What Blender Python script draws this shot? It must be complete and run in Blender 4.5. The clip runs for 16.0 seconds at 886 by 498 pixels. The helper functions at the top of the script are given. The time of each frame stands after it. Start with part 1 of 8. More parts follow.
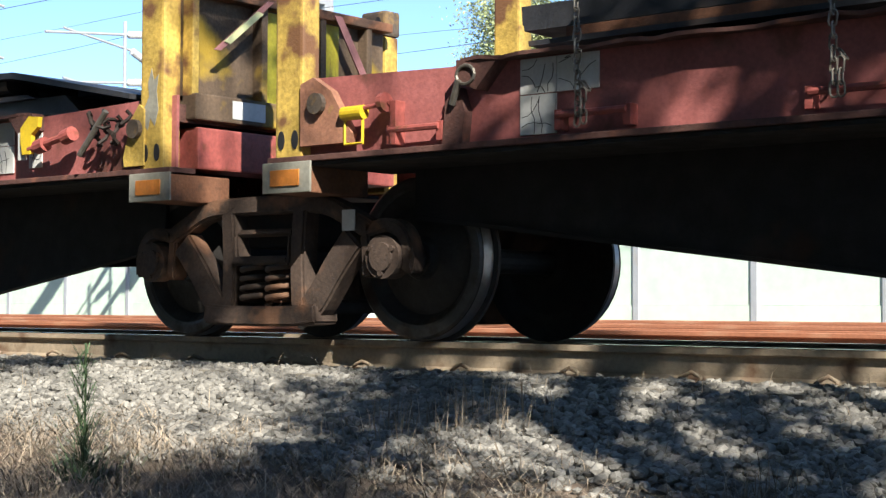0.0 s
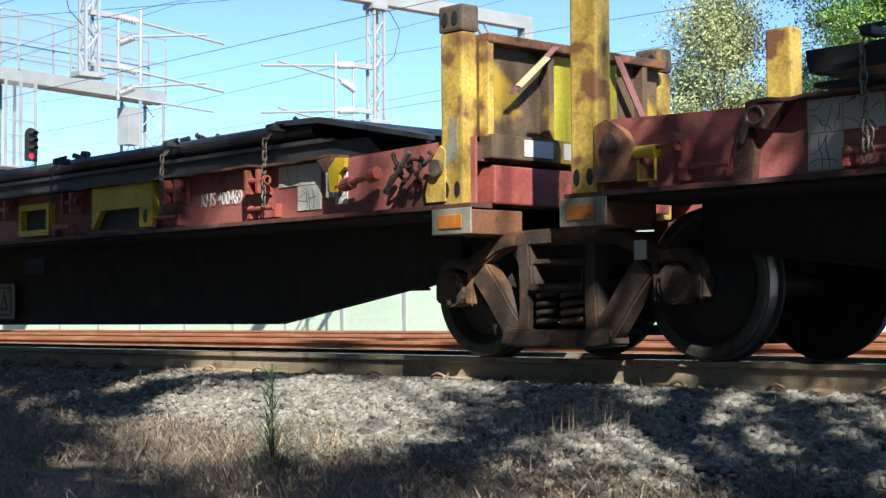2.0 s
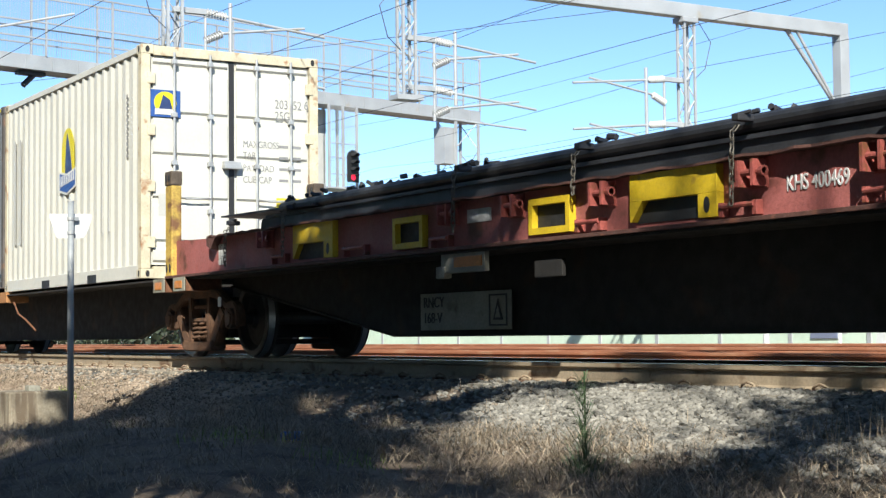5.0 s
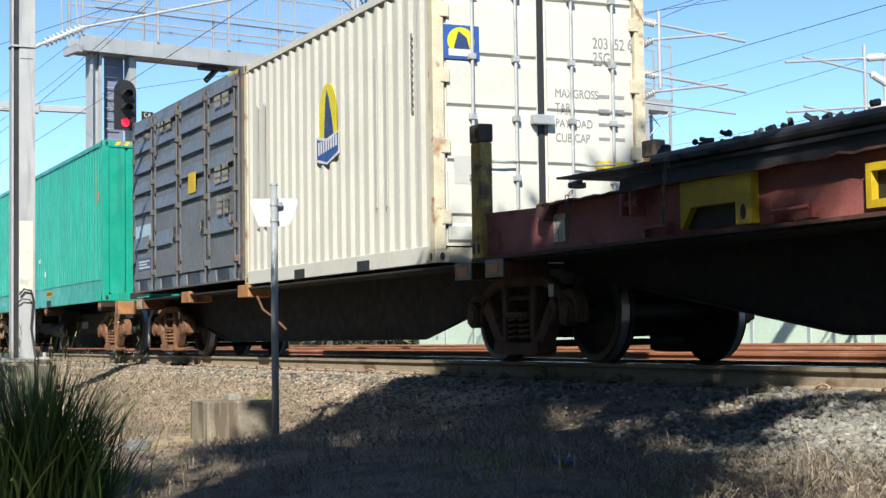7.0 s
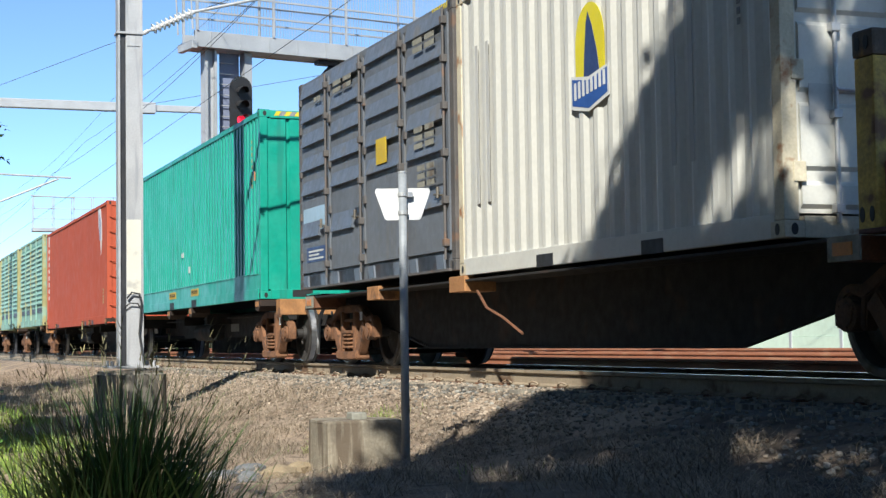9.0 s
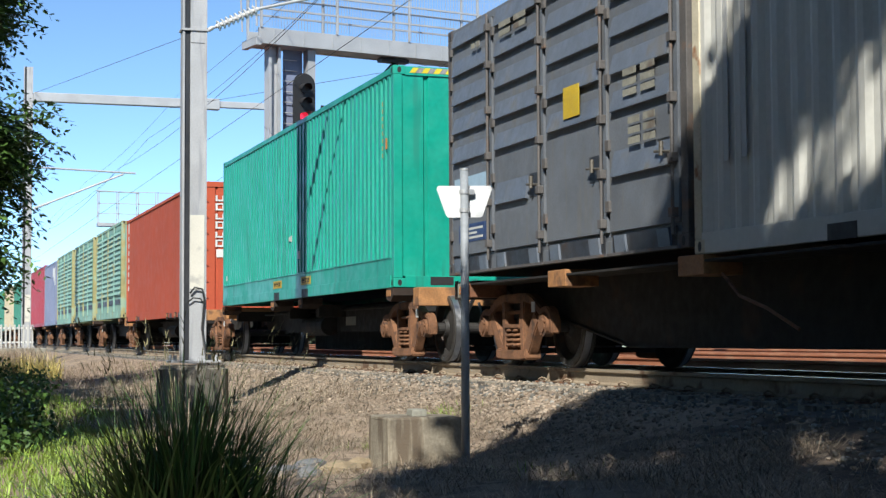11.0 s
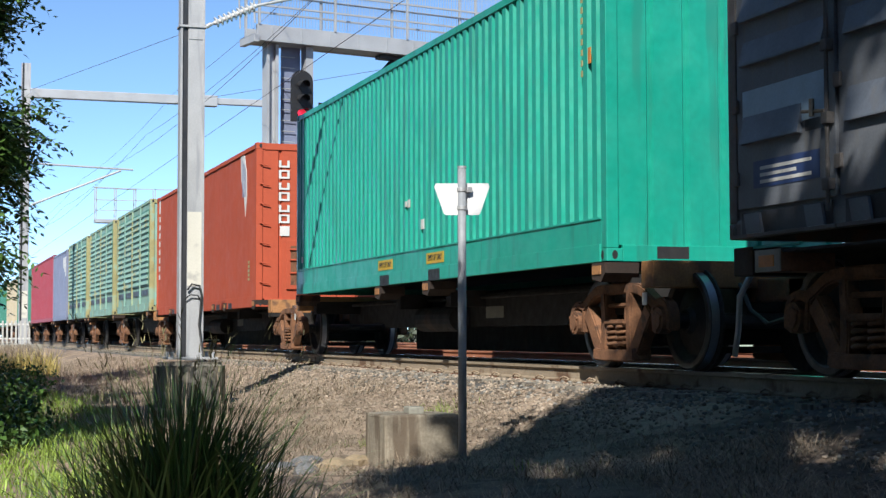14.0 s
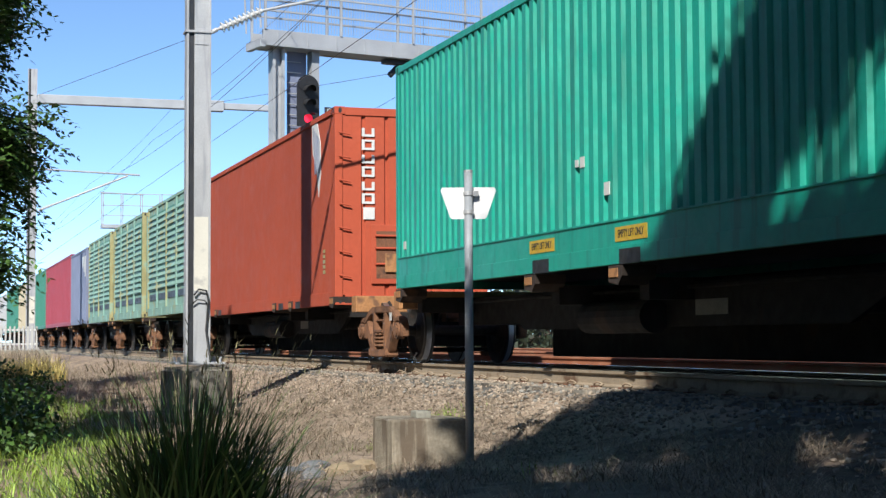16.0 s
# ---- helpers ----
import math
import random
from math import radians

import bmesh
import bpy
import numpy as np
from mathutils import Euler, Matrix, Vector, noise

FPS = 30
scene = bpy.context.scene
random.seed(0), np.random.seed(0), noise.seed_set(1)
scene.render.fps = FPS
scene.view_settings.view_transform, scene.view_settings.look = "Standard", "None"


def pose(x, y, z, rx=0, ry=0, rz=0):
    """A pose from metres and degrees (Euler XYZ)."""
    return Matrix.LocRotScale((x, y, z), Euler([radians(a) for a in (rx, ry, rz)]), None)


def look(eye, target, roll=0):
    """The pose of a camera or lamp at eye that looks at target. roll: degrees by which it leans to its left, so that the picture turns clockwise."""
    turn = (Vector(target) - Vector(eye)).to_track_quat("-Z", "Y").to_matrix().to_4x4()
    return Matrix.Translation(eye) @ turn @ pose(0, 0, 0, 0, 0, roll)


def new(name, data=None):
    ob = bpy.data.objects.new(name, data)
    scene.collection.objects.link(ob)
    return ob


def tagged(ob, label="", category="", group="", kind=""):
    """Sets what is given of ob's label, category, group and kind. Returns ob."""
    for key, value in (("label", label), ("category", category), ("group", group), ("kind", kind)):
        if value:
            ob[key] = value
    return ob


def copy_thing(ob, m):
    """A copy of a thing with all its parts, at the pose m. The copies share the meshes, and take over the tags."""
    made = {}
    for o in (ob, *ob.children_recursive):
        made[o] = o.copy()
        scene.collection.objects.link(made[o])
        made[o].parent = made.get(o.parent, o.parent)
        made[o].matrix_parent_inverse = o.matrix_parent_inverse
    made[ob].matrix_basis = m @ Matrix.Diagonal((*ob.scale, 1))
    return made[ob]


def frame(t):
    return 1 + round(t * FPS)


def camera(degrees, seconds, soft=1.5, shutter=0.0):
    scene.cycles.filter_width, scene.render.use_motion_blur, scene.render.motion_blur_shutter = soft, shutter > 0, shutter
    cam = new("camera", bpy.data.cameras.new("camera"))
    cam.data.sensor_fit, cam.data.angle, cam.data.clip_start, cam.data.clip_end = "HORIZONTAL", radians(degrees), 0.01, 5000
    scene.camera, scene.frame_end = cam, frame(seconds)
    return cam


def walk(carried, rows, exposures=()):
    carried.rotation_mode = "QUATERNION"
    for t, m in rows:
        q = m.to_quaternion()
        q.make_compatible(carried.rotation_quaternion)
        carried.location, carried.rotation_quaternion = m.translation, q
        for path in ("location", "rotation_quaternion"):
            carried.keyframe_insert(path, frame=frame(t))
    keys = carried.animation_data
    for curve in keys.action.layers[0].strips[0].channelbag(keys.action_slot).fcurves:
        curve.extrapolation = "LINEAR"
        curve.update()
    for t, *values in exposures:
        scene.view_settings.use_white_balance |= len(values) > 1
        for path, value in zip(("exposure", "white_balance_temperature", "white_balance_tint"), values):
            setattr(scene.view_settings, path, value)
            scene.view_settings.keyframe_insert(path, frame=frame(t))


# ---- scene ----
import functools

# ---- camera: carried by hand beside the line, panning from the passing flat wagons back along the train ----
CAMERA_ROWS = [  # seconds, x, y, z, yaw to the left of the track's normal, tilt up, roll
    (0.0, 2.226, 0.058, 0.172, 39.72, 2.14, 0.24),
    (0.5, 3.592, -0.742, 0.250, 42.87, 1.34, -0.34),
    (1.0, 3.592, -0.742, 0.250, 44.38, 1.54, -0.25),
    (1.5, 3.592, -0.742, 0.250, 46.20, 1.85, -0.17),
    (2.0, 3.592, -0.742, 0.250, 47.64, 2.51, -0.33),
    (2.5, 3.592, -0.742, 0.250, 48.78, 3.02, -0.41),
    (3.0, 3.592, -0.742, 0.250, 50.20, 3.07, -0.30),
    (3.5, 3.592, -0.742, 0.250, 52.37, 3.15, 0.16),
    (4.0, 3.592, -0.742, 0.250, 55.08, 3.06, -0.42),
    (4.2, 3.600, -0.745, 0.247, 56.11, 3.07, -0.55),
    (5.3, 4.080, -1.090, 0.200, 59.70, 3.20, -0.60),
    (6.3, 4.350, -1.400, 0.120, 62.90, 3.25, -0.95),
    (6.5, 4.220, -1.290, 0.160, 64.05, 3.10, -0.95),
    (7.0, 1.760, -0.500, 0.240, 65.20, 3.18, -0.80),
    (7.5, 0.006, 0.062, 0.288, 66.40, 2.84, -0.56),
    (8.0, 0.000, 0.000, 0.310, 67.50, 2.64, -0.81),
    (8.5, 0.000, 0.000, 0.310, 68.65, 3.13, -0.68),
    (9.0, 0.000, 0.000, 0.310, 69.41, 3.29, -0.85),
    (9.5, 0.000, 0.000, 0.310, 70.05, 3.44, -0.69),
    (10.0, 0.000, 0.000, 0.310, 70.76, 3.55, -0.57),
    (10.2, 0.000, 0.000, 0.310, 71.19, 3.62, -0.47),
    (12.5, 0.000, 0.000, 0.310, 71.82, 3.02, -0.21),
    (13.0, 0.000, 0.000, 0.310, 71.67, 3.09, -0.23),
    (13.5, 0.000, 0.000, 0.310, 71.56, 3.14, -0.18),
    (14.0, 0.000, 0.000, 0.310, 71.54, 3.13, -0.10),
    (14.5, 0.000, 0.000, 0.310, 71.58, 3.20, -0.24),
    (15.0, 0.000, 0.000, 0.310, 71.55, 3.22, -0.20),
    (15.5, 0.000, 0.000, 0.310, 71.68, 3.28, -0.31),
    (16.0, 0.000, 0.000, 0.310, 71.78, 3.28, -0.29),
]
cam = camera(31.28, 16.0, soft=1.4)
walk(cam, [(t, pose(x, y, z, 90 + tilt, 0, yaw) @ pose(0, 0, 0, 0, 0, roll)) for t, x, y, z, yaw, tilt, roll in CAMERA_ROWS],
     exposures=[(0.0, 1.42, 6500, 9), (0.5, 1.25, 6450, 7), (1.5, 1.14, 6450, 6), (4.2, 1.06, 6450, 6), (6.3, 0.98, 6450, 5), (7.5, 0.88, 6400, 7), (9.0, 0.86, 6300, 7), (10.2, 0.77, 6250, 7), (12.5, 0.70, 6250, 9), (16.0, 0.68, 6250, 10)])

# ---- sky and sun: clear afternoon, the sun behind the camera on the train's leading side ----
SUN_AZ = math.atan2(-0.53, 0.85)   # direction towards the sun, from +x
SUN_EL = radians(39)
world = bpy.data.worlds.new("sky")
scene.world = world
world.use_nodes = True
wn = world.node_tree.nodes
sky = wn.new("ShaderNodeTexSky")
sky.sky_type, sky.sun_disc = "NISHITA", False
sky.sun_elevation, sky.sun_rotation = SUN_EL, math.pi / 2 - SUN_AZ
sky.air_density, sky.dust_density, sky.ozone_density = 0.34, 0.0, 0.4
clear_air = wn.new("ShaderNodeVectorMath")          # dry winter air: a cleaner cyan than the standard atmosphere
clear_air.operation = "MULTIPLY"
clear_air.inputs[1].default_value = (0.90, 1.03, 1.03)
world.node_tree.links.new(sky.outputs[0], clear_air.inputs[0])
world.node_tree.links.new(clear_air.outputs[0], wn["Background"].inputs[0])
wn["Background"].inputs[1].default_value = 0.15
sun = new("sun", bpy.data.lights.new("sun", "SUN"))
sun.data.energy, sun.data.angle, sun.data.color = 5.0, radians(0.53), (1.0, 0.95, 0.86)
TO_SUN = Vector((math.cos(SUN_AZ) * math.cos(SUN_EL), math.sin(SUN_AZ) * math.cos(SUN_EL), math.sin(SUN_EL)))
sun.matrix_world = look((0, 0, 30), Vector((0, 0, 30)) - TO_SUN)

# ---- building helpers ----
def rgb(c):
    return (*c, 1.0)


BASE_SCALE = 0.75        # scales every base colour down so that shaded surfaces render deeper


def surface(name, base, rough=0.6, metal=0.0, vary=0.18, scale=3.0, fine=45.0, stain=None, stain_scale=2.0, stain_at=0.62,
            streak=False, bump=0.15, bump_scale=60.0, island=0.0, spec=0.5):
    """A weathered surface: base colour varied by two noises, patches or vertical streaks of a stain colour, fine relief."""
    base = tuple(c * BASE_SCALE for c in base)
    stain = stain and tuple(c * BASE_SCALE for c in stain)
    m = bpy.data.materials.new(name)
    m.use_nodes = True
    nt = m.node_tree
    n, ln = nt.nodes, nt.links
    b = n["Principled BSDF"]
    b.inputs["Metallic"].default_value = metal
    b.inputs["Specular IOR Level"].default_value = spec
    tc = n.new("ShaderNodeTexCoord")

    def noisy(sc, detail, stretch=None):
        t = n.new("ShaderNodeTexNoise")
        t.inputs["Scale"].default_value, t.inputs["Detail"].default_value = sc, detail
        if stretch:
            mp = n.new("ShaderNodeMapping")
            mp.inputs["Scale"].default_value = stretch
            ln.new(tc.outputs["Object"], mp.inputs[0])
            ln.new(mp.outputs[0], t.inputs["Vector"])
        else:
            ln.new(tc.outputs["Object"], t.inputs["Vector"])
        return t.outputs["Fac"]

    def ramp(src, a, b_, lo, hi):
        r = n.new("ShaderNodeMapRange")
        r.inputs["From Min"].default_value, r.inputs["From Max"].default_value = a, b_
        r.inputs["To Min"].default_value, r.inputs["To Max"].default_value = lo, hi
        ln.new(src, r.inputs["Value"])
        return r.outputs[0]

    def mul(a, b_):
        x = n.new("ShaderNodeMath")
        x.operation = "MULTIPLY"
        ln.new(a, x.inputs[0])
        ln.new(b_, x.inputs[1])
        return x.outputs[0]

    f = mul(ramp(noisy(scale, 5), 0.3, 0.7, 1 - vary, 1 + vary), ramp(noisy(fine, 4), 0.3, 0.7, 1 - vary * 0.7, 1 + vary * 0.7))
    if island:
        g = n.new("ShaderNodeNewGeometry")
        f = mul(f, ramp(g.outputs["Random Per Island"], 0, 1, 1 - island, 1 + island))
    vm = n.new("ShaderNodeVectorMath")
    vm.operation = "SCALE"
    vm.inputs[0].default_value = base
    ln.new(f, vm.inputs["Scale"])
    col = vm.outputs[0]
    rr = ramp(noisy(scale * 4, 4), 0.3, 0.7, max(rough - 0.12, 0.03), min(rough + 0.12, 1))
    if stain:
        src = noisy(stain_scale, 8, (5, 5, 0.5) if streak else None)
        mask = ramp(src, stain_at, stain_at + 0.1, 0, 1)
        mx = n.new("ShaderNodeMix")
        mx.data_type = "RGBA"
        ln.new(mask, mx.inputs["Factor"])
        ln.new(col, mx.inputs["A"])
        mx.inputs["B"].default_value = rgb(stain)
        col = mx.outputs["Result"]
    ln.new(col, b.inputs["Base Color"])
    ln.new(rr, b.inputs["Roughness"])
    if bump:
        bp = n.new("ShaderNodeBump")
        bp.inputs["Strength"].default_value, bp.inputs["Distance"].default_value = bump, 0.01
        ln.new(noisy(bump_scale, 6), bp.inputs["Height"])
        ln.new(bp.outputs[0], b.inputs["Normal"])
    return m


def glowing(name, base, strength):
    m = bpy.data.materials.new(name)
    m.use_nodes = True
    b = m.node_tree.nodes["Principled BSDF"]
    b.inputs["Base Color"].default_value = rgb(base)
    b.inputs["Emission Color"].default_value = rgb(base)
    b.inputs["Emission Strength"].default_value = strength
    return m


def box(bm, lo, hi, bevel=0.0):
    r = bmesh.ops.create_cube(bm, size=1)
    for v in r["verts"]:
        v.co = [lo[i] + (v.co[i] + 0.5) * (hi[i] - lo[i]) for i in range(3)]
    if bevel:
        es = list({e for v in r["verts"] for e in v.link_edges})
        bmesh.ops.bevel(bm, geom=es, offset=bevel, segments=2, profile=0.6, affect="EDGES")
    return bm


def tube(bm, p, q, r, seg=10, r2=None):
    p, q = Vector(p), Vector(q)
    d = q - p
    m = Matrix.Translation((p + q) / 2) @ d.to_track_quat("Z", "Y").to_matrix().to_4x4()
    bmesh.ops.create_cone(bm, cap_ends=True, segments=seg, radius1=r, radius2=r if r2 is None else r2, depth=d.length, matrix=m)
    return bm


def prism(bm, poly, axis, a, b):
    """A polygon in the plane across axis, extruded from a to b along it. axis 'y': (x, z); 'x': (y, z); 'z': (x, y)."""
    def at(u, v, w):
        return (u, w, v) if axis == "y" else (w, u, v) if axis == "x" else (u, v, w)
    lo = [bm.verts.new(at(u, v, a)) for u, v in poly]
    hi = [bm.verts.new(at(u, v, b)) for u, v in poly]
    k = len(poly)
    fs = [bm.faces.new(lo), bm.faces.new(hi[::-1])]
    for i in range(k):
        fs.append(bm.faces.new((lo[i], hi[i], hi[(i + 1) % k], lo[(i + 1) % k])))
    bmesh.ops.recalc_face_normals(bm, faces=fs)
    return bm


def sweep(bm, pts, r, seg=6, closed=False):
    """A round bar along a row of points."""
    pts = [Vector(p) for p in pts]
    rings = []
    k = len(pts)
    for i, p in enumerate(pts):
        a, b = pts[i - 1 if (i or closed) else i], pts[(i + 1) % k if (i < k - 1 or closed) else i]
        d = (b - a).normalized()
        u = d.orthogonal() if not rings else (prev - d * prev.dot(d))
        u.normalize()
        prev = u
        w = d.cross(u)
        rings.append([bm.verts.new(p + (u * math.cos(t) + w * math.sin(t)) * r) for t in [2 * math.pi * j / seg for j in range(seg)]])
    for i in range(k if closed else k - 1):
        A, B = rings[i], rings[(i + 1) % k]
        for j in range(seg):
            bm.faces.new((A[j], A[(j + 1) % seg], B[(j + 1) % seg], B[j]))
    if not closed:
        bm.faces.new(rings[0][::-1])
        bm.faces.new(rings[-1])
    return bm


def mesh_object(name, bm, material, smooth=False):
    me = bpy.data.meshes.new(name)
    bm.to_mesh(me)
    bm.free()
    me.materials.append(material)
    if smooth:
        for f in me.polygons:
            f.use_smooth = True
    return new(name, me)


def part(name, bm, material, parent, label="", smooth=False):
    ob = mesh_object(name, bm, material, smooth)
    ob.parent = parent
    if label:
        ob["label"] = label
    return ob


def thing(name, label, category, group="", at=(0, 0, 0), kind=""):
    ob = new(name)
    ob.empty_display_size = 0.2
    ob.location = at
    return tagged(ob, label, category, group, kind)


def lettering(name, text, size, material, parent, m, label="", depth=0.004, wide=1.0, align="CENTER"):
    """Painted or cut letters, as a thin mesh, standing in the x-z plane of m and facing its -y side."""
    cu = bpy.data.curves.new(name, "FONT")
    cu.body, cu.size, cu.extrude, cu.align_x, cu.align_y = text, size, depth, align, "CENTER"
    tmp = bpy.data.objects.new(name, cu)
    scene.collection.objects.link(tmp)
    dg = bpy.context.evaluated_depsgraph_get()
    me = bpy.data.meshes.new_from_object(tmp.evaluated_get(dg))
    bpy.data.objects.remove(tmp)
    bpy.data.curves.remove(cu)
    me.transform(m @ pose(0, 0, 0, 90, 0, 0) @ Matrix.Diagonal((wide, 1, 1, 1)))
    me.materials.clear()
    me.materials.append(material)
    ob = new(name, me)
    ob.parent = parent
    if label:
        ob["label"] = label
    return ob


def B():
    return bmesh.new()


# ---- materials ----
RUST = (0.17, 0.065, 0.03)
M_ballast = surface("ballast_stone", (0.235, 0.222, 0.196), 0.85, vary=0.25, scale=6, fine=80, island=0.45, bump=0.4, bump_scale=80)
M_dirt_gravel = surface("dirt_gravel", (0.31, 0.25, 0.19), 0.92, vary=0.25, scale=3, fine=60, island=0.6, bump=0.3, bump_scale=80)
M_gravel_bed = surface("ballast_bed", (0.12, 0.115, 0.105), 0.95, vary=0.35, scale=2.5, fine=26, stain=(0.10, 0.09, 0.08), stain_scale=14, stain_at=0.52, bump=1.0, bump_scale=22)
# the dry soil again, painted darker for the ground under the trees' shade
M_soil_shade = surface("soil_shade", (0.16, 0.118, 0.085), 0.95, vary=0.35, scale=1.1, fine=34, stain=(0.075, 0.055, 0.042), stain_scale=4.0, stain_at=0.50, bump=0.9, bump_scale=34)
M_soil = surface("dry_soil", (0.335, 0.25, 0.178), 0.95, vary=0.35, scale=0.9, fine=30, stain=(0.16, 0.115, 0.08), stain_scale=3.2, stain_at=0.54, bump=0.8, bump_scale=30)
M_straw = surface("dry_grass", (0.31, 0.245, 0.175), 0.8, vary=0.3, scale=1.3, fine=8, island=0.55, bump=0)
M_golden = surface("golden_grass", (0.62, 0.50, 0.16), 0.7, vary=0.25, scale=1.3, fine=8, island=0.5, bump=0)
M_green_grass = surface("green_grass", (0.235, 0.335, 0.045), 0.6, vary=0.25, scale=1.2, fine=9, island=0.45, bump=0)
M_tuft = surface("tuft_grass", (0.075, 0.15, 0.03), 0.5, vary=0.25, scale=2, fine=9, island=0.5, bump=0)
M_tuft_light = surface("tuft_grass_light", (0.15, 0.25, 0.06), 0.5, vary=0.25, scale=2, fine=9, island=0.4, bump=0)
M_rail_top = surface("rail_steel", (0.80, 0.80, 0.83), 0.14, metal=1.0, vary=0.06, bump=0.03)
M_rail_side = surface("rail_rust_grey", (0.36, 0.285, 0.20), 0.8, vary=0.2, scale=1.5, stain=(0.16, 0.09, 0.05), stain_scale=3, stain_at=0.55, bump=0.3)
M_rail_far = surface("rail_rust_red", (0.40, 0.155, 0.08), 0.8, vary=0.2, scale=1.2, stain=(0.48, 0.24, 0.14), stain_scale=1.2, stain_at=0.52, bump=0.3)
M_rust = surface("rust_brown", (0.20, 0.085, 0.042), 0.85, vary=0.3, scale=5, stain=(0.075, 0.04, 0.025), stain_scale=5, stain_at=0.55, bump=0.35)
M_bogie = surface("bogie_brown", (0.066, 0.042, 0.030), 0.85, vary=0.35, scale=6, stain=(0.22, 0.11, 0.06), stain_scale=4, stain_at=0.55, bump=0.35)
M_bogie_rust = surface("bogie_rust", (0.215, 0.10, 0.048), 0.88, vary=0.3, scale=6, stain=(0.075, 0.04, 0.025), stain_scale=5, stain_at=0.58, bump=0.35)
M_bogie_mid = surface("bogie_dull_rust", (0.13, 0.066, 0.036), 0.88, vary=0.3, scale=6, stain=(0.05, 0.03, 0.02), stain_scale=5, stain_at=0.58, bump=0.35)
M_wheel = surface("wheel_steel", (0.024, 0.021, 0.019), 0.7, vary=0.3, scale=5, stain=(0.085, 0.045, 0.026), stain_scale=4, bump=0.2)
M_tread = surface("wheel_tread", (0.50, 0.50, 0.52), 0.45, metal=1.0, vary=0.12, bump=0.03)
M_rim = surface("wheel_rim_steel", (0.10, 0.095, 0.09), 0.42, metal=0.5, vary=0.2, scale=8, stain=(0.05, 0.035, 0.028), stain_scale=5, stain_at=0.55, bump=0.1)
M_wagon = surface("wagon_black", (0.013, 0.011, 0.010), 0.85, vary=0.3, scale=2, stain=(0.045, 0.022, 0.013), stain_scale=2.2, stain_at=0.6, bump=0.2)
M_wagon_brown = surface("wagon_brown", (0.034, 0.021, 0.015), 0.85, vary=0.3, scale=2, stain=(0.12, 0.06, 0.03), stain_scale=2.2, stain_at=0.6, bump=0.2)
M_rack_red = surface("rack_red", (0.36, 0.115, 0.105), 0.62, vary=0.22, scale=2.2, stain=(0.13, 0.05, 0.035), stain_scale=2.8, stain_at=0.58, bump=0.2)
M_rack_flange = surface("rack_flange", (0.105, 0.045, 0.035), 0.8, vary=0.3, scale=7, stain=(0.26, 0.10, 0.06), stain_scale=6, bump=0.4)
M_hook_red = surface("hook_red", (0.34, 0.085, 0.07), 0.55, vary=0.25, scale=8, stain=RUST, stain_scale=9, stain_at=0.58, bump=0.2)
M_yellow = surface("panel_yellow", (0.68, 0.47, 0.02), 0.55, vary=0.15, scale=3, stain=(0.22, 0.11, 0.03), stain_scale=4, stain_at=0.66, bump=0.12)
M_wall_yellow = surface("wall_yellow", (0.46, 0.40, 0.03), 0.65, vary=0.2, scale=3, stain=(0.16, 0.10, 0.04), stain_scale=2.5, stain_at=0.60, streak=True, bump=0.15)
M_post_yellow = surface("post_yellow", (0.52, 0.35, 0.075), 0.65, vary=0.35, scale=4, stain=(0.19, 0.088, 0.038), stain_scale=4.2, stain_at=0.53, bump=0.3)
M_post_cap = surface("post_cap_rust", (0.10, 0.075, 0.055), 0.75, vary=0.3, scale=8, stain=(0.3, 0.18, 0.06), stain_scale=7, bump=0.3)
M_bulk_brown = surface("bulkhead_brown", (0.115, 0.075, 0.045), 0.8, vary=0.3, scale=3, stain=(0.46, 0.30, 0.03), stain_scale=2.3, stain_at=0.51, bump=0.3)
# black steel, and the painted shade of recesses and slots
M_black_steel_shade = surface("black_steel_shade", (0.028, 0.029, 0.034), 0.5, vary=0.3, scale=2, stain=(0.07, 0.05, 0.04), stain_scale=2, stain_at=0.62, bump=0.15)
M_chain = surface("chain_steel", (0.20, 0.18, 0.15), 0.55, metal=0.6, vary=0.2, scale=12, bump=0.15)
M_label_white = surface("label_white", (0.66, 0.66, 0.63), 0.6, vary=0.10, scale=5, stain=(0.25, 0.22, 0.20), stain_scale=5, stain_at=0.66, bump=0.1)
M_label_grey = surface("label_weathered", (0.29, 0.28, 0.23), 0.75, vary=0.2, scale=4, stain=(0.16, 0.13, 0.10), stain_scale=3, stain_at=0.58, bump=0.1)
# black paint, and the painted shade inside holes and pockets
M_black_paint_shade = surface("black_paint_shade", (0.02, 0.02, 0.022), 0.6, vary=0.1, bump=0.05)
M_white_paint = surface("white_paint", (0.72, 0.72, 0.70), 0.55, vary=0.08, bump=0.05)
M_orange = surface("orange_reflector", (0.62, 0.22, 0.04), 0.4, vary=0.15, scale=20, bump=0.1)
M_orange_paint = surface("orange_brown_paint", (0.42, 0.20, 0.075), 0.75, vary=0.25, scale=4, stain=(0.20, 0.10, 0.05), stain_scale=4, stain_at=0.56, bump=0.25)
M_strap = surface("strap_yellow", (0.66, 0.68, 0.36), 0.7, vary=0.12, scale=12, bump=0.1)
M_strap_pink = surface("strap_faded", (0.30, 0.13, 0.13), 0.8, vary=0.15, scale=12, bump=0.1)
M_white_box = surface("container_white", (0.69, 0.675, 0.615), 0.5, vary=0.07, scale=1.2, fine=20, stain=(0.50, 0.43, 0.30), stain_scale=1.6, stain_at=0.70, streak=True, bump=0.06)
M_white_door = surface("door_white", (0.66, 0.65, 0.59), 0.45, vary=0.06, scale=1.5, stain=(0.55, 0.51, 0.42), stain_scale=2, stain_at=0.68, streak=True, bump=0.05)
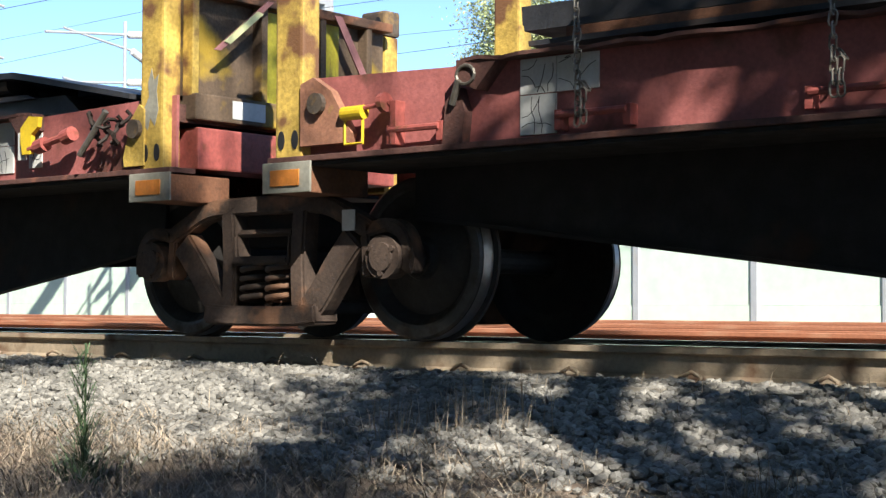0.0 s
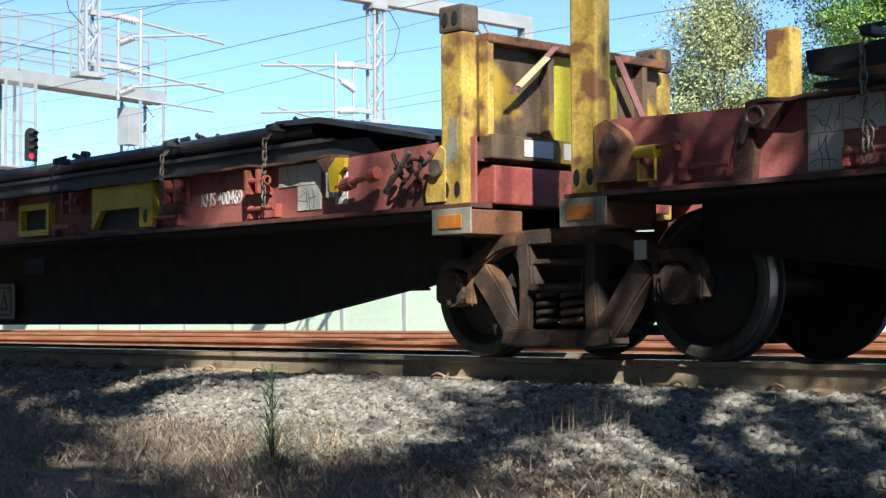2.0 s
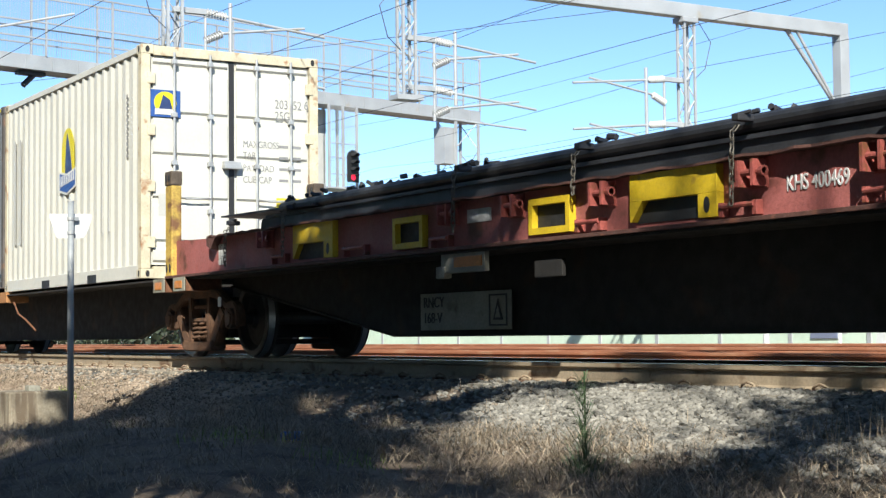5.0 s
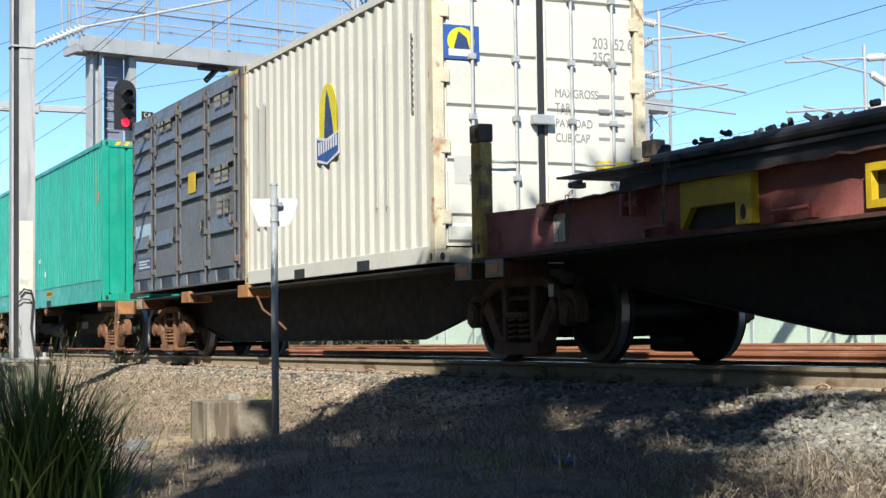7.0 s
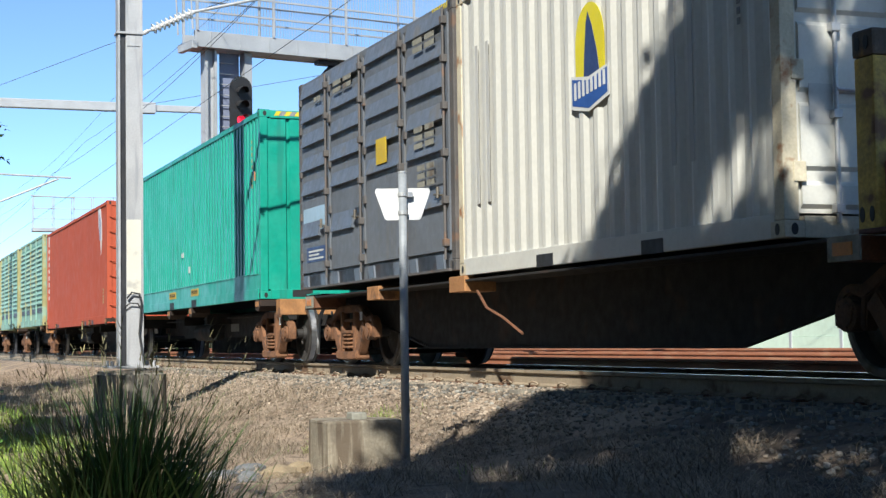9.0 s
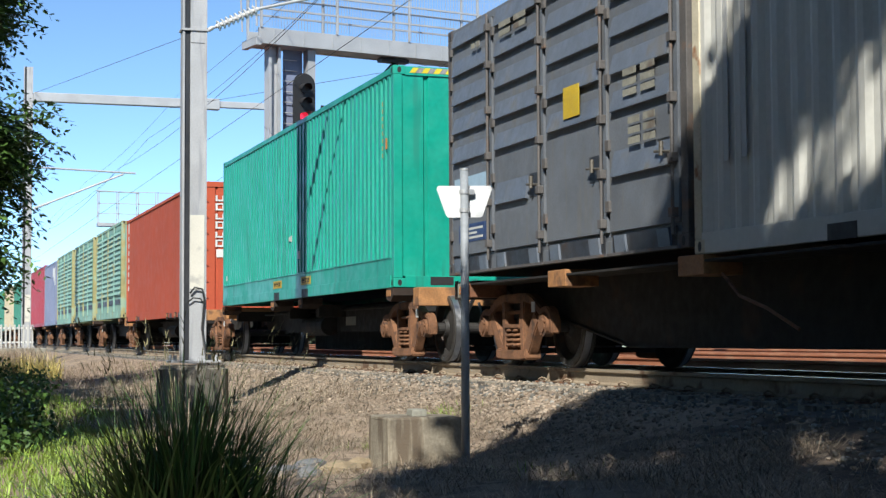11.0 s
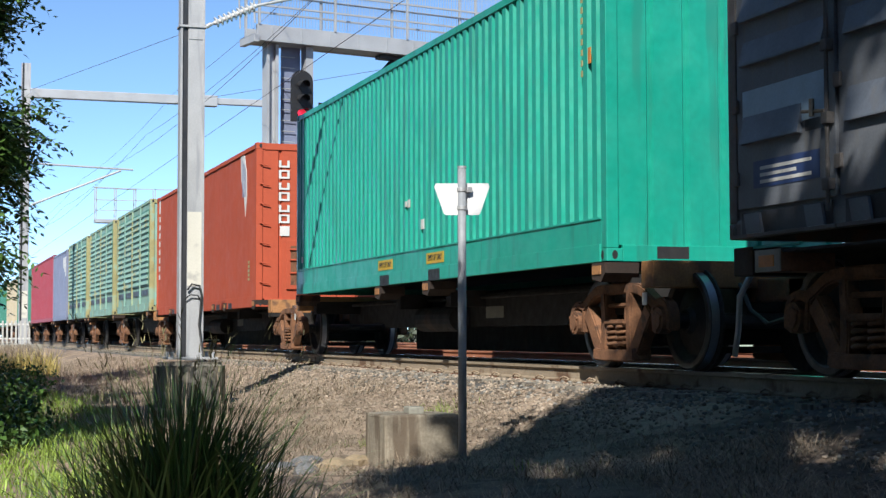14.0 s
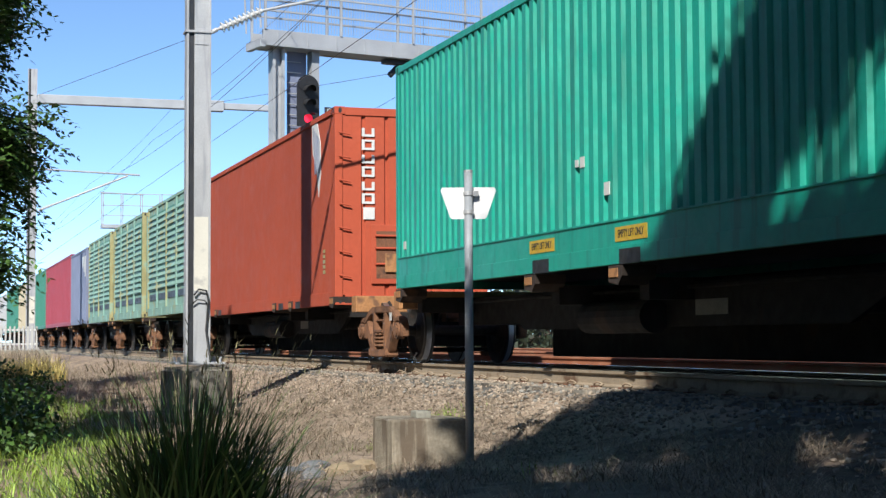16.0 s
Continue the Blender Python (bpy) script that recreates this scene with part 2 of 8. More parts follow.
M_white_rust = surface("corner_rust_white", (0.64, 0.57, 0.42), 0.7, vary=0.15, scale=5, stain=(0.34, 0.16, 0.07), stain_scale=5.5, stain_at=0.60, bump=0.2)
M_grey_patch = surface("grey_repair_paint", (0.55, 0.54, 0.51), 0.5, vary=0.06, bump=0.05)
M_galv = surface("galvanised", (0.52, 0.53, 0.54), 0.45, metal=0.35, vary=0.12, scale=4, stain=(0.40, 0.40, 0.40), stain_scale=3, stain_at=0.55, bump=0.05)
M_grey_box = surface("container_grey", (0.15, 0.163, 0.185), 0.55, vary=0.15, scale=2, stain=(0.165, 0.165, 0.165), stain_scale=1.8, stain_at=0.55, streak=True, bump=0.12)
M_grey_panel = surface("panel_blue_grey", (0.13, 0.15, 0.185), 0.45, vary=0.15, scale=2.5, stain=(0.16, 0.155, 0.15), stain_scale=2.5, stain_at=0.57, bump=0.1)
M_grey_frame = surface("frame_grey_rust", (0.115, 0.105, 0.10), 0.65, vary=0.2, scale=3, stain=(0.20, 0.12, 0.08), stain_scale=4, stain_at=0.58, bump=0.2)
M_light_blue = surface("light_blue_patch", (0.40, 0.56, 0.70), 0.5, vary=0.08, scale=4, bump=0.05)
M_dark_blue = surface("dark_blue_decal", (0.03, 0.055, 0.16), 0.45, vary=0.1, bump=0.03)
M_green_box = surface("container_green", (0.014, 0.36, 0.26), 0.42, vary=0.10, scale=0.9, fine=14, stain=(0.02, 0.27, 0.20), stain_scale=1.4, stain_at=0.56, streak=True, bump=0.05)
M_red_box = surface("container_red", (0.50, 0.10, 0.05), 0.75, spec=0.2, vary=0.07, scale=0.8, fine=14, stain=(0.44, 0.085, 0.046), stain_scale=1.5, stain_at=0.6, streak=True, bump=0.06)
M_louvre = surface("container_pale_green", (0.28, 0.47, 0.40), 0.75, spec=0.2, vary=0.15, scale=1.5, stain=(0.42, 0.42, 0.24), stain_scale=1.8, stain_at=0.54, bump=0.1)
M_louvre_post = surface("container_post_yellowed", (0.40, 0.37, 0.17), 0.65, vary=0.2, scale=3, stain=(0.33, 0.46, 0.33), stain_scale=3, stain_at=0.52, bump=0.1)
M_blue_box = surface("container_blue_grey", (0.22, 0.25, 0.36), 0.55, vary=0.12, scale=1, bump=0.05)
M_maroon_box = surface("container_maroon", (0.40, 0.055, 0.075), 0.55, vary=0.12, scale=1, bump=0.05)
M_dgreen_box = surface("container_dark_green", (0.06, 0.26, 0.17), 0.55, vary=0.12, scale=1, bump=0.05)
M_cream_box = surface("container_cream", (0.62, 0.52, 0.34), 0.55, vary=0.12, scale=1, bump=0.05)
M_concrete = surface("concrete", (0.30, 0.27, 0.22), 0.9, vary=0.15, scale=3, fine=40, stain=(0.10, 0.085, 0.07), stain_scale=2.2, stain_at=0.50, streak=True, bump=0.4)
M_block = surface("stained_concrete", (0.30, 0.26, 0.195), 0.92, vary=0.25, scale=3, fine=40, stain=(0.15, 0.115, 0.08), stain_scale=2.0, stain_at=0.50, streak=True, bump=0.5)
M_mast = surface("mast_galvanised", (0.47, 0.475, 0.49), 0.55, metal=0.15, vary=0.10, scale=2.5, stain=(0.37, 0.38, 0.40), stain_scale=2, stain_at=0.54, streak=True, bump=0.06)
M_mast_white = surface("mast_white_band", (0.72, 0.69, 0.60), 0.6, vary=0.06, stain=(0.50, 0.48, 0.44), stain_scale=5, stain_at=0.62, bump=0.06)
M_struct = surface("structure_steel", (0.47, 0.485, 0.505), 0.5, metal=0.2, vary=0.10, scale=1.5, stain=(0.46, 0.40, 0.30), stain_scale=1.0, stain_at=0.66, bump=0.05)
M_pole = surface("pole_galvanised", (0.30, 0.32, 0.34), 0.5, vary=0.14, scale=6, stain=(0.22, 0.235, 0.255), stain_scale=4, stain_at=0.52, streak=True, bump=0.05)
M_stalk = surface("seed_stalk", (0.17, 0.15, 0.07), 0.7, vary=0.25, scale=3, island=0.4, bump=0)
M_pale_decal = surface("label_yellow_faded", (0.60, 0.40, 0.04), 0.55, vary=0.15, scale=9, stain=(0.30, 0.24, 0.10), stain_scale=9, stain_at=0.6, bump=0)
M_porcelain = surface("insulator_porcelain", (0.66, 0.66, 0.66), 0.3, vary=0.06, bump=0.0)
M_wire = surface("wire", (0.07, 0.07, 0.075), 0.5, vary=0.1, bump=0.0)
M_signal_black = surface("signal_black", (0.018, 0.018, 0.02), 0.6, vary=0.1, bump=0.05)
M_red_light = glowing("red_lamp", (1.0, 0.02, 0.06), 0.42)
M_sign_back = surface("sign_aluminium", (0.74, 0.74, 0.74), 0.4, metal=0.1, vary=0.05, bump=0.02)
M_fence_green = surface("wall_pale_green", (0.64, 0.78, 0.64), 0.7, vary=0.07, scale=0.4, fine=5, stain=(0.56, 0.70, 0.58), stain_scale=0.6, bump=0.05)
M_bark = surface("bark", (0.10, 0.075, 0.055), 0.9, vary=0.3, scale=6, stain=(0.17, 0.14, 0.11), stain_scale=6, bump=0.6, bump_scale=25)
M_leaf = surface("leaf", (0.066, 0.135, 0.024), 0.45, vary=0.25, scale=1.2, fine=6, island=0.5, bump=0)
# brighter copy of the leaf colour, with sunlight put into it
M_leaf_sunlit = surface("leaf_sunlit", (0.14, 0.26, 0.045), 0.42, vary=0.25, scale=1.2, fine=6, island=0.55, bump=0)
# leaf colour darkened so added far trees stay dark in full sun
M_leaf_shade = surface("leaf_shade", (0.035, 0.05, 0.025), 0.6, vary=0.3, scale=0.4, fine=3, island=0.5, bump=0)
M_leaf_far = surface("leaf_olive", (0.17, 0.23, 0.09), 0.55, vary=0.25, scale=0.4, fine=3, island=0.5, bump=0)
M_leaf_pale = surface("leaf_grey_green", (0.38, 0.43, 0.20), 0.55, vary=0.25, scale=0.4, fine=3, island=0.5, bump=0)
M_weed = surface("weed_green", (0.085, 0.135, 0.06), 0.6, vary=0.2, scale=4, fine=15, island=0.4, bump=0)
M_can_blue = surface("can_blue", (0.03, 0.16, 0.55), 0.3, vary=0.1, bump=0.02)
M_sandstone = surface("rock", (0.34, 0.26, 0.16), 0.9, vary=0.2, scale=4, bump=0.5)
M_bluestone = surface("rock_grey", (0.17, 0.175, 0.18), 0.9, vary=0.2, scale=4, bump=0.5)
M_cable = surface("black_cable", (0.03, 0.03, 0.032), 0.6, vary=0.1, bump=0.0)

# ---- ground: one sheet, raised under the tracks, with a shoulder of loose ballast and a shallow ditch ----
RAIL_Y, GAUGE = 6.47, 1.14             # near rail's centre line, and between rail centres (narrow gauge)
LINE_Y = RAIL_Y + GAUGE / 2            # the track's middle
TRACK_Y = 7.11                         # the middle of the loads
FAR_TRACKS = (11.4, 15.4, 20.2)        # centre lines of the other tracks
PROFILE = [(-400, -1.6), (-40, -1.3), (-6, -1.0), (-1.5, -0.92), (0.6, -0.82), (2.0, -0.66), (3.2, -0.60), (4.0, -0.58), (4.7, -0.47), (5.3, -0.33), (5.75, -0.215),
           (6.05, -0.175), (8.4, -0.175), (9.2, -0.24), (10.3, -0.19), (24.0, -0.19), (27.0, -0.25), (60.0, -0.3), (2500.0, -0.6)]


def ground_z(x, y):
    z = float(np.interp(y, [p[0] for p in PROFILE], [p[1] for p in PROFILE]))
    w = max(0.0, min(1.0, (5.9 - y) / 1.2))
    z += w * 0.07 * noise.noise((x * 0.35, y * 0.5, 3.0)) + w * 0.03 * noise.noise((x * 1.3, y * 1.3, 7.0)) + w * 0.022 * noise.noise((x * 3.6, y * 3.6, 2.0))
    # the bank near the camera stands higher than the ditch behind it
    z += 0.16 * math.exp(-((x + 6.5) / 3.2) ** 2 - ((y - 2.9) / 1.3) ** 2)
    z -= 0.14 * math.exp(-((x + 11.3) / 0.9) ** 2 - ((y - 2.85) / 0.6) ** 2)      # washed-out hollow before the footing block
    z -= 0.10 * math.exp(-((x + 15.0) / 4.5) ** 2 - ((y - 3.2) / 1.6) ** 2)
    return z


def ground_sheet():
    xs = [-2500, -900, -400, -200, -130] + list(np.arange(-100, -40, 2.5)) + list(np.arange(-40, 8, 0.22)) + [8.5, 10, 14, 20, 40, 100, 400, 2500]
    ys = [-2500, -400, -120, -40, -20, -10, -6, -3] + list(np.arange(-1.5, 6.3, 0.16)) + [6.6, 7.1, 7.7, 8.4, 8.8, 9.2, 9.8, 10.3, 13, 17, 24, 27, 40, 60, 150, 600, 2500]
    verts, faces, k = [], [], len(ys)
    for x in xs:
        for y in ys:
            verts.append((x, y, ground_z(x, y)))
    for i in range(len(xs) - 1):
        for j in range(k - 1):
            a = i * k + j
            faces.append((a, a + k, a + k + 1, a + 1))
    me = bpy.data.meshes.new("ground")
    me.from_pydata(verts, [], faces)
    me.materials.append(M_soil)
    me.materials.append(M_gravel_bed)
    me.materials.append(M_soil_shade)
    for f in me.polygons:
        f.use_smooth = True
        # index 2: shade painted into the soil near the camera and under the crowns
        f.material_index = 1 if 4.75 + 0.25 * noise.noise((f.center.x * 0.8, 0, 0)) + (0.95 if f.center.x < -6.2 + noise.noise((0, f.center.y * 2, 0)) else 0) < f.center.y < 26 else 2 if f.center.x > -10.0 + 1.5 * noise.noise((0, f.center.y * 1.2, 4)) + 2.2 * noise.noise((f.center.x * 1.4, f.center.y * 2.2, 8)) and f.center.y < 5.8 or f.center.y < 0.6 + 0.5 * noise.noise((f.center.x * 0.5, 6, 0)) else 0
    return tagged(new("ground", me), "dry soil bank and grey ballast beds under the tracks", "ground", kind="structure")


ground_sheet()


def rail_profile_part(name, y, x0, x1, side, top_name):
    """A flat-bottomed rail: foot, web and head, with a worn bright running surface on top."""
    r = thing(name, "", "", at=(0, y, 0), kind="structure")
    poly = [(-0.07, -0.165), (0.07, -0.165), (0.07, -0.152), (0.012, -0.135), (0.009, -0.045), (0.036, -0.034), (0.036, -0.004), (-0.036, -0.004), (-0.036, -0.034), (-0.009, -0.045), (-0.012, -0.135), (-0.07, -0.152)]
    part("rail_body", prism(B(), poly, "x", x0, x1), side, r)
    part("running_surface", prism(B(), [(-0.036, -0.004), (0.036, -0.004), (0.03, 0.0), (-0.03, 0.0)], "x", x0, x1), M_rail_top if top_name else side, r)
    return r


for k, (y, side, lab) in enumerate([(RAIL_Y, M_rail_side, "worn grey-brown steel rail with a polished top"), (RAIL_Y + GAUGE, M_rail_side, "worn grey-brown steel rail with a polished top")]
                                   + [(c + d, M_rail_far, "rust-red rail of a neighbouring track") for c in FAR_TRACKS for d in (-0.57, 0.57)]):
    tagged(rail_profile_part("rail", y, -320, 120, side, k < 2), lab, "rail", "rails of the line", "structure")


def sleepers():
    """Sleeper ends lie almost buried; their clips hold the near rail's foot."""
    bm = B()
    for c in (LINE_Y, *FAR_TRACKS[:1]):
        for i in range(150):
            x = 6 - i * 0.68
            box(bm, (x - 0.11, c - 1.2, -0.26), (x + 0.11, c + 1.2, -0.168))
    tagged(mesh_object("sleepers", bm, M_concrete), "grey concrete sleepers bedded in ballast under the rails", "sleepers", kind="stuff")


sleepers()


def rail_clip(x, y, out):
    c = thing("rail_clip", "rusty spring clip on a rail foot", "rail clip", "rail clips along the rail", (x, y, -0.15))
    bm = B()
    pts = [(-0.05, out * 0.02, 0.0), (-0.06, out * 0.09, 0.005), (-0.02, out * 0.12, 0.02), (0.02, out * 0.10, 0.045), (0.01, out * 0.04, 0.03), (0.04, out * 0.01, 0.01), (0.06, out * 0.07, 0.0)]
    sweep(bm, [(p[0] * 0.8, p[1] * 0.75, p[2] * 0.8) for p in pts], 0.010, 6)
    part("spring", bm, M_rail_side, c, smooth=True)
    part("shoulder", box(B(), (-0.04, min(out * 0.03, out * 0.13), -0.05), (0.04, max(out * 0.03, out * 0.13), 0.0), 0.008), M_rust, c)
    return c


first_clip = rail_clip(4.58, RAIL_Y - 0.05, -1)
for i in range(1, 58):
    copy_thing(first_clip, pose(4.58 - i * 0.68, RAIL_Y - 0.05, -0.15, 0, 0, random.uniform(-8, 8)))


def stone_shapes(k=9):
    out = []
    for s in range(k):
        bm = B()
        bmesh.ops.create_icosphere(bm, subdivisions=1, radius=1.0)
        rnd = random.Random(s)
        for v in bm.verts:
            v.co *= 0.72 + 0.5 * rnd.random()
            v.co.z *= 0.72
        bm.verts.ensure_lookup_table()
        out.append((np.array([v.co[:] for v in bm.verts]), [[v.index for v in f.verts] for f in bm.faces]))
        bm.free()
    return out


def scatter(name, material, label, category, shapes, places):
    """Many small pieces joined into one mesh. places: x, y, z, size, turn."""
    V, F, base = [], [], 0
    rnd = random.Random(5)
    for x, y, z, s, a in places:
        vs, fs = shapes[rnd.randrange(len(shapes))]
        t, u = rnd.uniform(-0.6, 0.6), rnd.uniform(-0.6, 0.6)
        m = np.array(Euler((t, u, a)).to_matrix()) * s
        V.append(vs @ m.T + (x, y, z))
        F.extend([[i + base for i in f] for f in fs])
        base += len(vs)
    me = bpy.data.meshes.new(name)
    me.from_pydata(np.concatenate(V).tolist(), [], F)
    me.materials.append(material)
    return tagged(new(name, me), label, category, kind="stuff")


def ballast_places():
    rnd = random.Random(11)
    out = []
    for _ in range(70000):
        x = -30 + 34 * rnd.random() ** 0.5
        y = rnd.uniform(4.35, 6.28)
        edge = 4.9 + 0.35 * noise.noise((x * 0.6, 1.0, 0)) + 0.55 * min(1.0, max(0.0, (-x - 6.5) / 5))
        if y < edge and rnd.random() > math.exp(-(edge - y) * 5):
            continue
        if x < -5.6 + 0.9 * noise.noise((y * 1.5, 3, 0)) and rnd.random() > 0.025 + 0.9 * math.exp((x + 5.6) * 1.6):
            continue
        s = rnd.uniform(0.013, 0.031)
        out.append((x, y, ground_z(x, y) + s * rnd.uniform(0.1, 0.75), s, rnd.uniform(0, 6.3)))
    for _ in range(3500):
        x, y = rnd.uniform(-34, 4), rnd.uniform(6.5, 7.75)
        s = rnd.uniform(0.025, 0.045)
        out.append((x, y, -0.175 + s * 0.4, s, rnd.uniform(0, 6.3)))
    for _ in range(3000):
        x, y = rnd.uniform(-34, 4), rnd.uniform(8.1, 10.2)
        s = rnd.uniform(0.03, 0.05)
        out.append((x, y, ground_z(x, y) + s * 0.4, s, rnd.uniform(0, 6.3)))
    return out


scatter("ballast_stones", M_ballast, "angular grey ballast stones on the track shoulder", "gravel", stone_shapes(), ballast_places())



def dirt_gravel_places():
    rnd = random.Random(12)
    out = []
    for _ in range(17000):
        x = -34 + 28.5 * rnd.random() ** 0.6
        y = rnd.uniform(4.2, 6.32)
        if rnd.random() > (y - 4.0) / 1.5 or (x > -11 and rnd.random() > 0.25):
            continue
        s = rnd.uniform(0.009, 0.022)
        out.append((x, y, ground_z(x, y) + s * rnd.uniform(0.1, 0.6), s, rnd.uniform(0, 6.3)))
    return out


scatter("gravel", M_dirt_gravel, "fine brown dirty gravel on the track shoulder", "gravel", stone_shapes(), dirt_gravel_places())
# ---- the train. x as at the clip's start; it rolls towards +x ----
SIDE = 1.22                      # half the width of a container
TRAIN = []                       # things that roll with the train, with their first place
BOGIES = []


def rolling(name, label, category, x, z=0.0, group="", y=None):
    y = TRACK_Y if y is None else y
    ob = thing(name, label, category, group, (x, y, z))
    TRAIN.append((ob, x, y, z))
    return ob


def shared(name, me, parent, m):
    """One more piece on the same mesh."""
    ob = new(name, me)
    ob.parent = parent
    ob.matrix_basis = m
    return ob


# -- bogie --
def wheel_profile(bm, y, inward):
    """A wheel turned about y: tread, flange on the inner side, dished web and hub."""
    prof = [(0.08, -0.075), (0.10, -0.075), (0.12, -0.03), (0.30, 0.012), (0.355, -0.055), (0.425, -0.058), (0.43, -0.05), (0.432, 0.035), (0.458, 0.045), (0.458, 0.065), (0.40, 0.07), (0.35, 0.065), (0.30, 0.045), (0.14, 0.06), (0.08, 0.09)]
    n, rings = 40, []
    for r, w in prof:
        rings.append([bm.verts.new((r * math.cos(2 * math.pi * k / n), y + inward * w, r * math.sin(2 * math.pi * k / n))) for k in range(n)])
    for i in range(len(rings)):
        A, C = rings[i], rings[(i + 1) % len(rings)]
        for k in range(n):
            bm.faces.new((A[k], A[(k + 1) % n], C[(k + 1) % n], C[k]))
    bmesh.ops.recalc_face_normals(bm, faces=bm.faces)


def tread_band(y):
    bm = B()
    n = 40
    A, C = [], []
    for k in range(n):
        a = 2 * math.pi * k / n
        A.append(bm.verts.new((0.434 * math.cos(a), y - 0.046, 0.434 * math.sin(a))))
        C.append(bm.verts.new((0.436 * math.cos(a), y + 0.030, 0.436 * math.sin(a))))
    for k in range(n):
        bm.faces.new((A[k], A[(k + 1) % n], C[(k + 1) % n], C[k]))
    return bm


def rim_face(y, inward):
    """The worn outer face of the rim, a chamfered ring."""
    bm, n, rings = B(), 40, []
    for r, w in ((0.357, -0.0585), (0.372, -0.064), (0.418, -0.064), (0.432, -0.052)):
        rings.append([bm.verts.new((r * math.cos(2 * math.pi * k / n), y + inward * w, r * math.sin(2 * math.pi * k / n))) for k in range(n)])
    for A, C in zip(rings[:-1], rings[1:]):
        for k in range(n):
            bm.faces.new((A[k], A[(k + 1) % n], C[(k + 1) % n], C[k]))
    bmesh.ops.recalc_face_normals(bm, faces=bm.faces)
    return bm


def coil_spring(bm, x, y, z0, z1, r=0.062, turns=5):
    k = turns * 12
    sweep(bm, [(x + r * math.cos(2 * math.pi * i / 12), y + r * math.sin(2 * math.pi * i / 12), z0 + (z1 - z0) * i / k) for i in range(k + 1)], 0.017, 6)


def cast_band(bm, line, width, y0, y1):
    """A cast member of even width along a smooth centre line in x and z."""
    P = [Vector((p[0], 0, p[1])) for p in line]
    pts = []
    for k in range(len(P) - 1):
        a, b, c, d = P[max(k - 1, 0)], P[k], P[k + 1], P[min(k + 2, len(P) - 1)]
        for i in range(4):
            t = i / 4
            pts.append(0.5 * (2 * b + (c - a) * t + (2 * a - 5 * b + 4 * c - d) * t * t + (3 * b - a - 3 * c + d) * t ** 3))
    pts.append(P[-1])
    up, lo = [], []
    for k, p in enumerate(pts):
        t = (pts[min(k + 1, len(pts) - 1)] - pts[max(k - 1, 0)]).normalized()
        n = Vector((-t.z, 0, t.x)) * width / 2
        up.append(p + n)
        lo.append(p - n)
    rows = [[bm.verts.new((q.x, y, q.z)) for q in side] for y in (y0, y1) for side in (up, lo)]
    A, C, D, E = rows
    for k in range(len(pts) - 1):
        for u, v in ((A, C), (C, E), (E, D), (D, A)):
            bm.faces.new((u[k], u[k + 1], v[k + 1], v[k]))
    for k in (0, -1):
        bm.faces.new((A[k], C[k], E[k], D[k]))


def side_frame(bm, y):
    """A cast side frame: arched top member, broad sloping arms to the spring seat, columns round the spring window."""
    a, b = y - 0.055, y + 0.055
    cast_band(bm, [(-0.80, 0.57), (-0.66, 0.635), (-0.48, 0.715), (-0.25, 0.735), (0.25, 0.735), (0.48, 0.715), (0.66, 0.635), (0.80, 0.57)], 0.10, a, b)   # top member
    cast_band(bm, [(-0.44, 0.14), (-0.25, 0.125), (0.25, 0.125), (0.44, 0.14)], 0.11, a - 0.04, b + 0.04)                                        # spring seat
    for s in (-1, 1):
        cast_band(bm, [(s * 0.28, 0.17), (s * 0.268, 0.42), (s * 0.285, 0.71)], 0.105, a - 0.008, b + 0.008)                                         # column
        cast_band(bm, [(s * 0.31, 0.135), (s * 0.41, 0.215), (s * 0.54, 0.385), (s * 0.68, 0.545)], 0.165, a - 0.004, b + 0.004)                      # lower arm
        cast_band(bm, [(s * 1.05, 0.35), (s * 1.05, 0.47), (s * 1.00, 0.565), (s * 0.90, 0.60), (s * 0.76, 0.575)], 0.075, a, b)                     # jaw over the axle box
        cast_band(bm, [(s * 0.755, 0.56), (s * 0.77, 0.43), (s * 0.775, 0.33)], 0.07, a, b)
        prism(bm, [(s * 0.185, 0.40), (s * 0.235, 0.40), (s * 0.235, 0.58), (s * 0.20, 0.58)], "y", a - 0.012, b)                                      # friction wedge
    prism(bm, [(-0.22, 0.405), (0.22, 0.405), (0.22, 0.455), (-0.22, 0.455)], "y", a - 0.03, b - 0.01)                                               # bolster end
    prism(bm, [(-0.22, 0.565), (0.22, 0.565), (0.22, 0.605), (-0.22, 0.605)], "y", a + 0.01, b - 0.01)
    bmesh.ops.recalc_face_normals(bm, faces=bm.faces)
    bmesh.ops.bevel(bm, geom=[e for e in bm.edges if len(e.link_faces) == 2 and e.calc_face_angle(0) > 0.9], offset=0.014, segments=2, affect="EDGES")


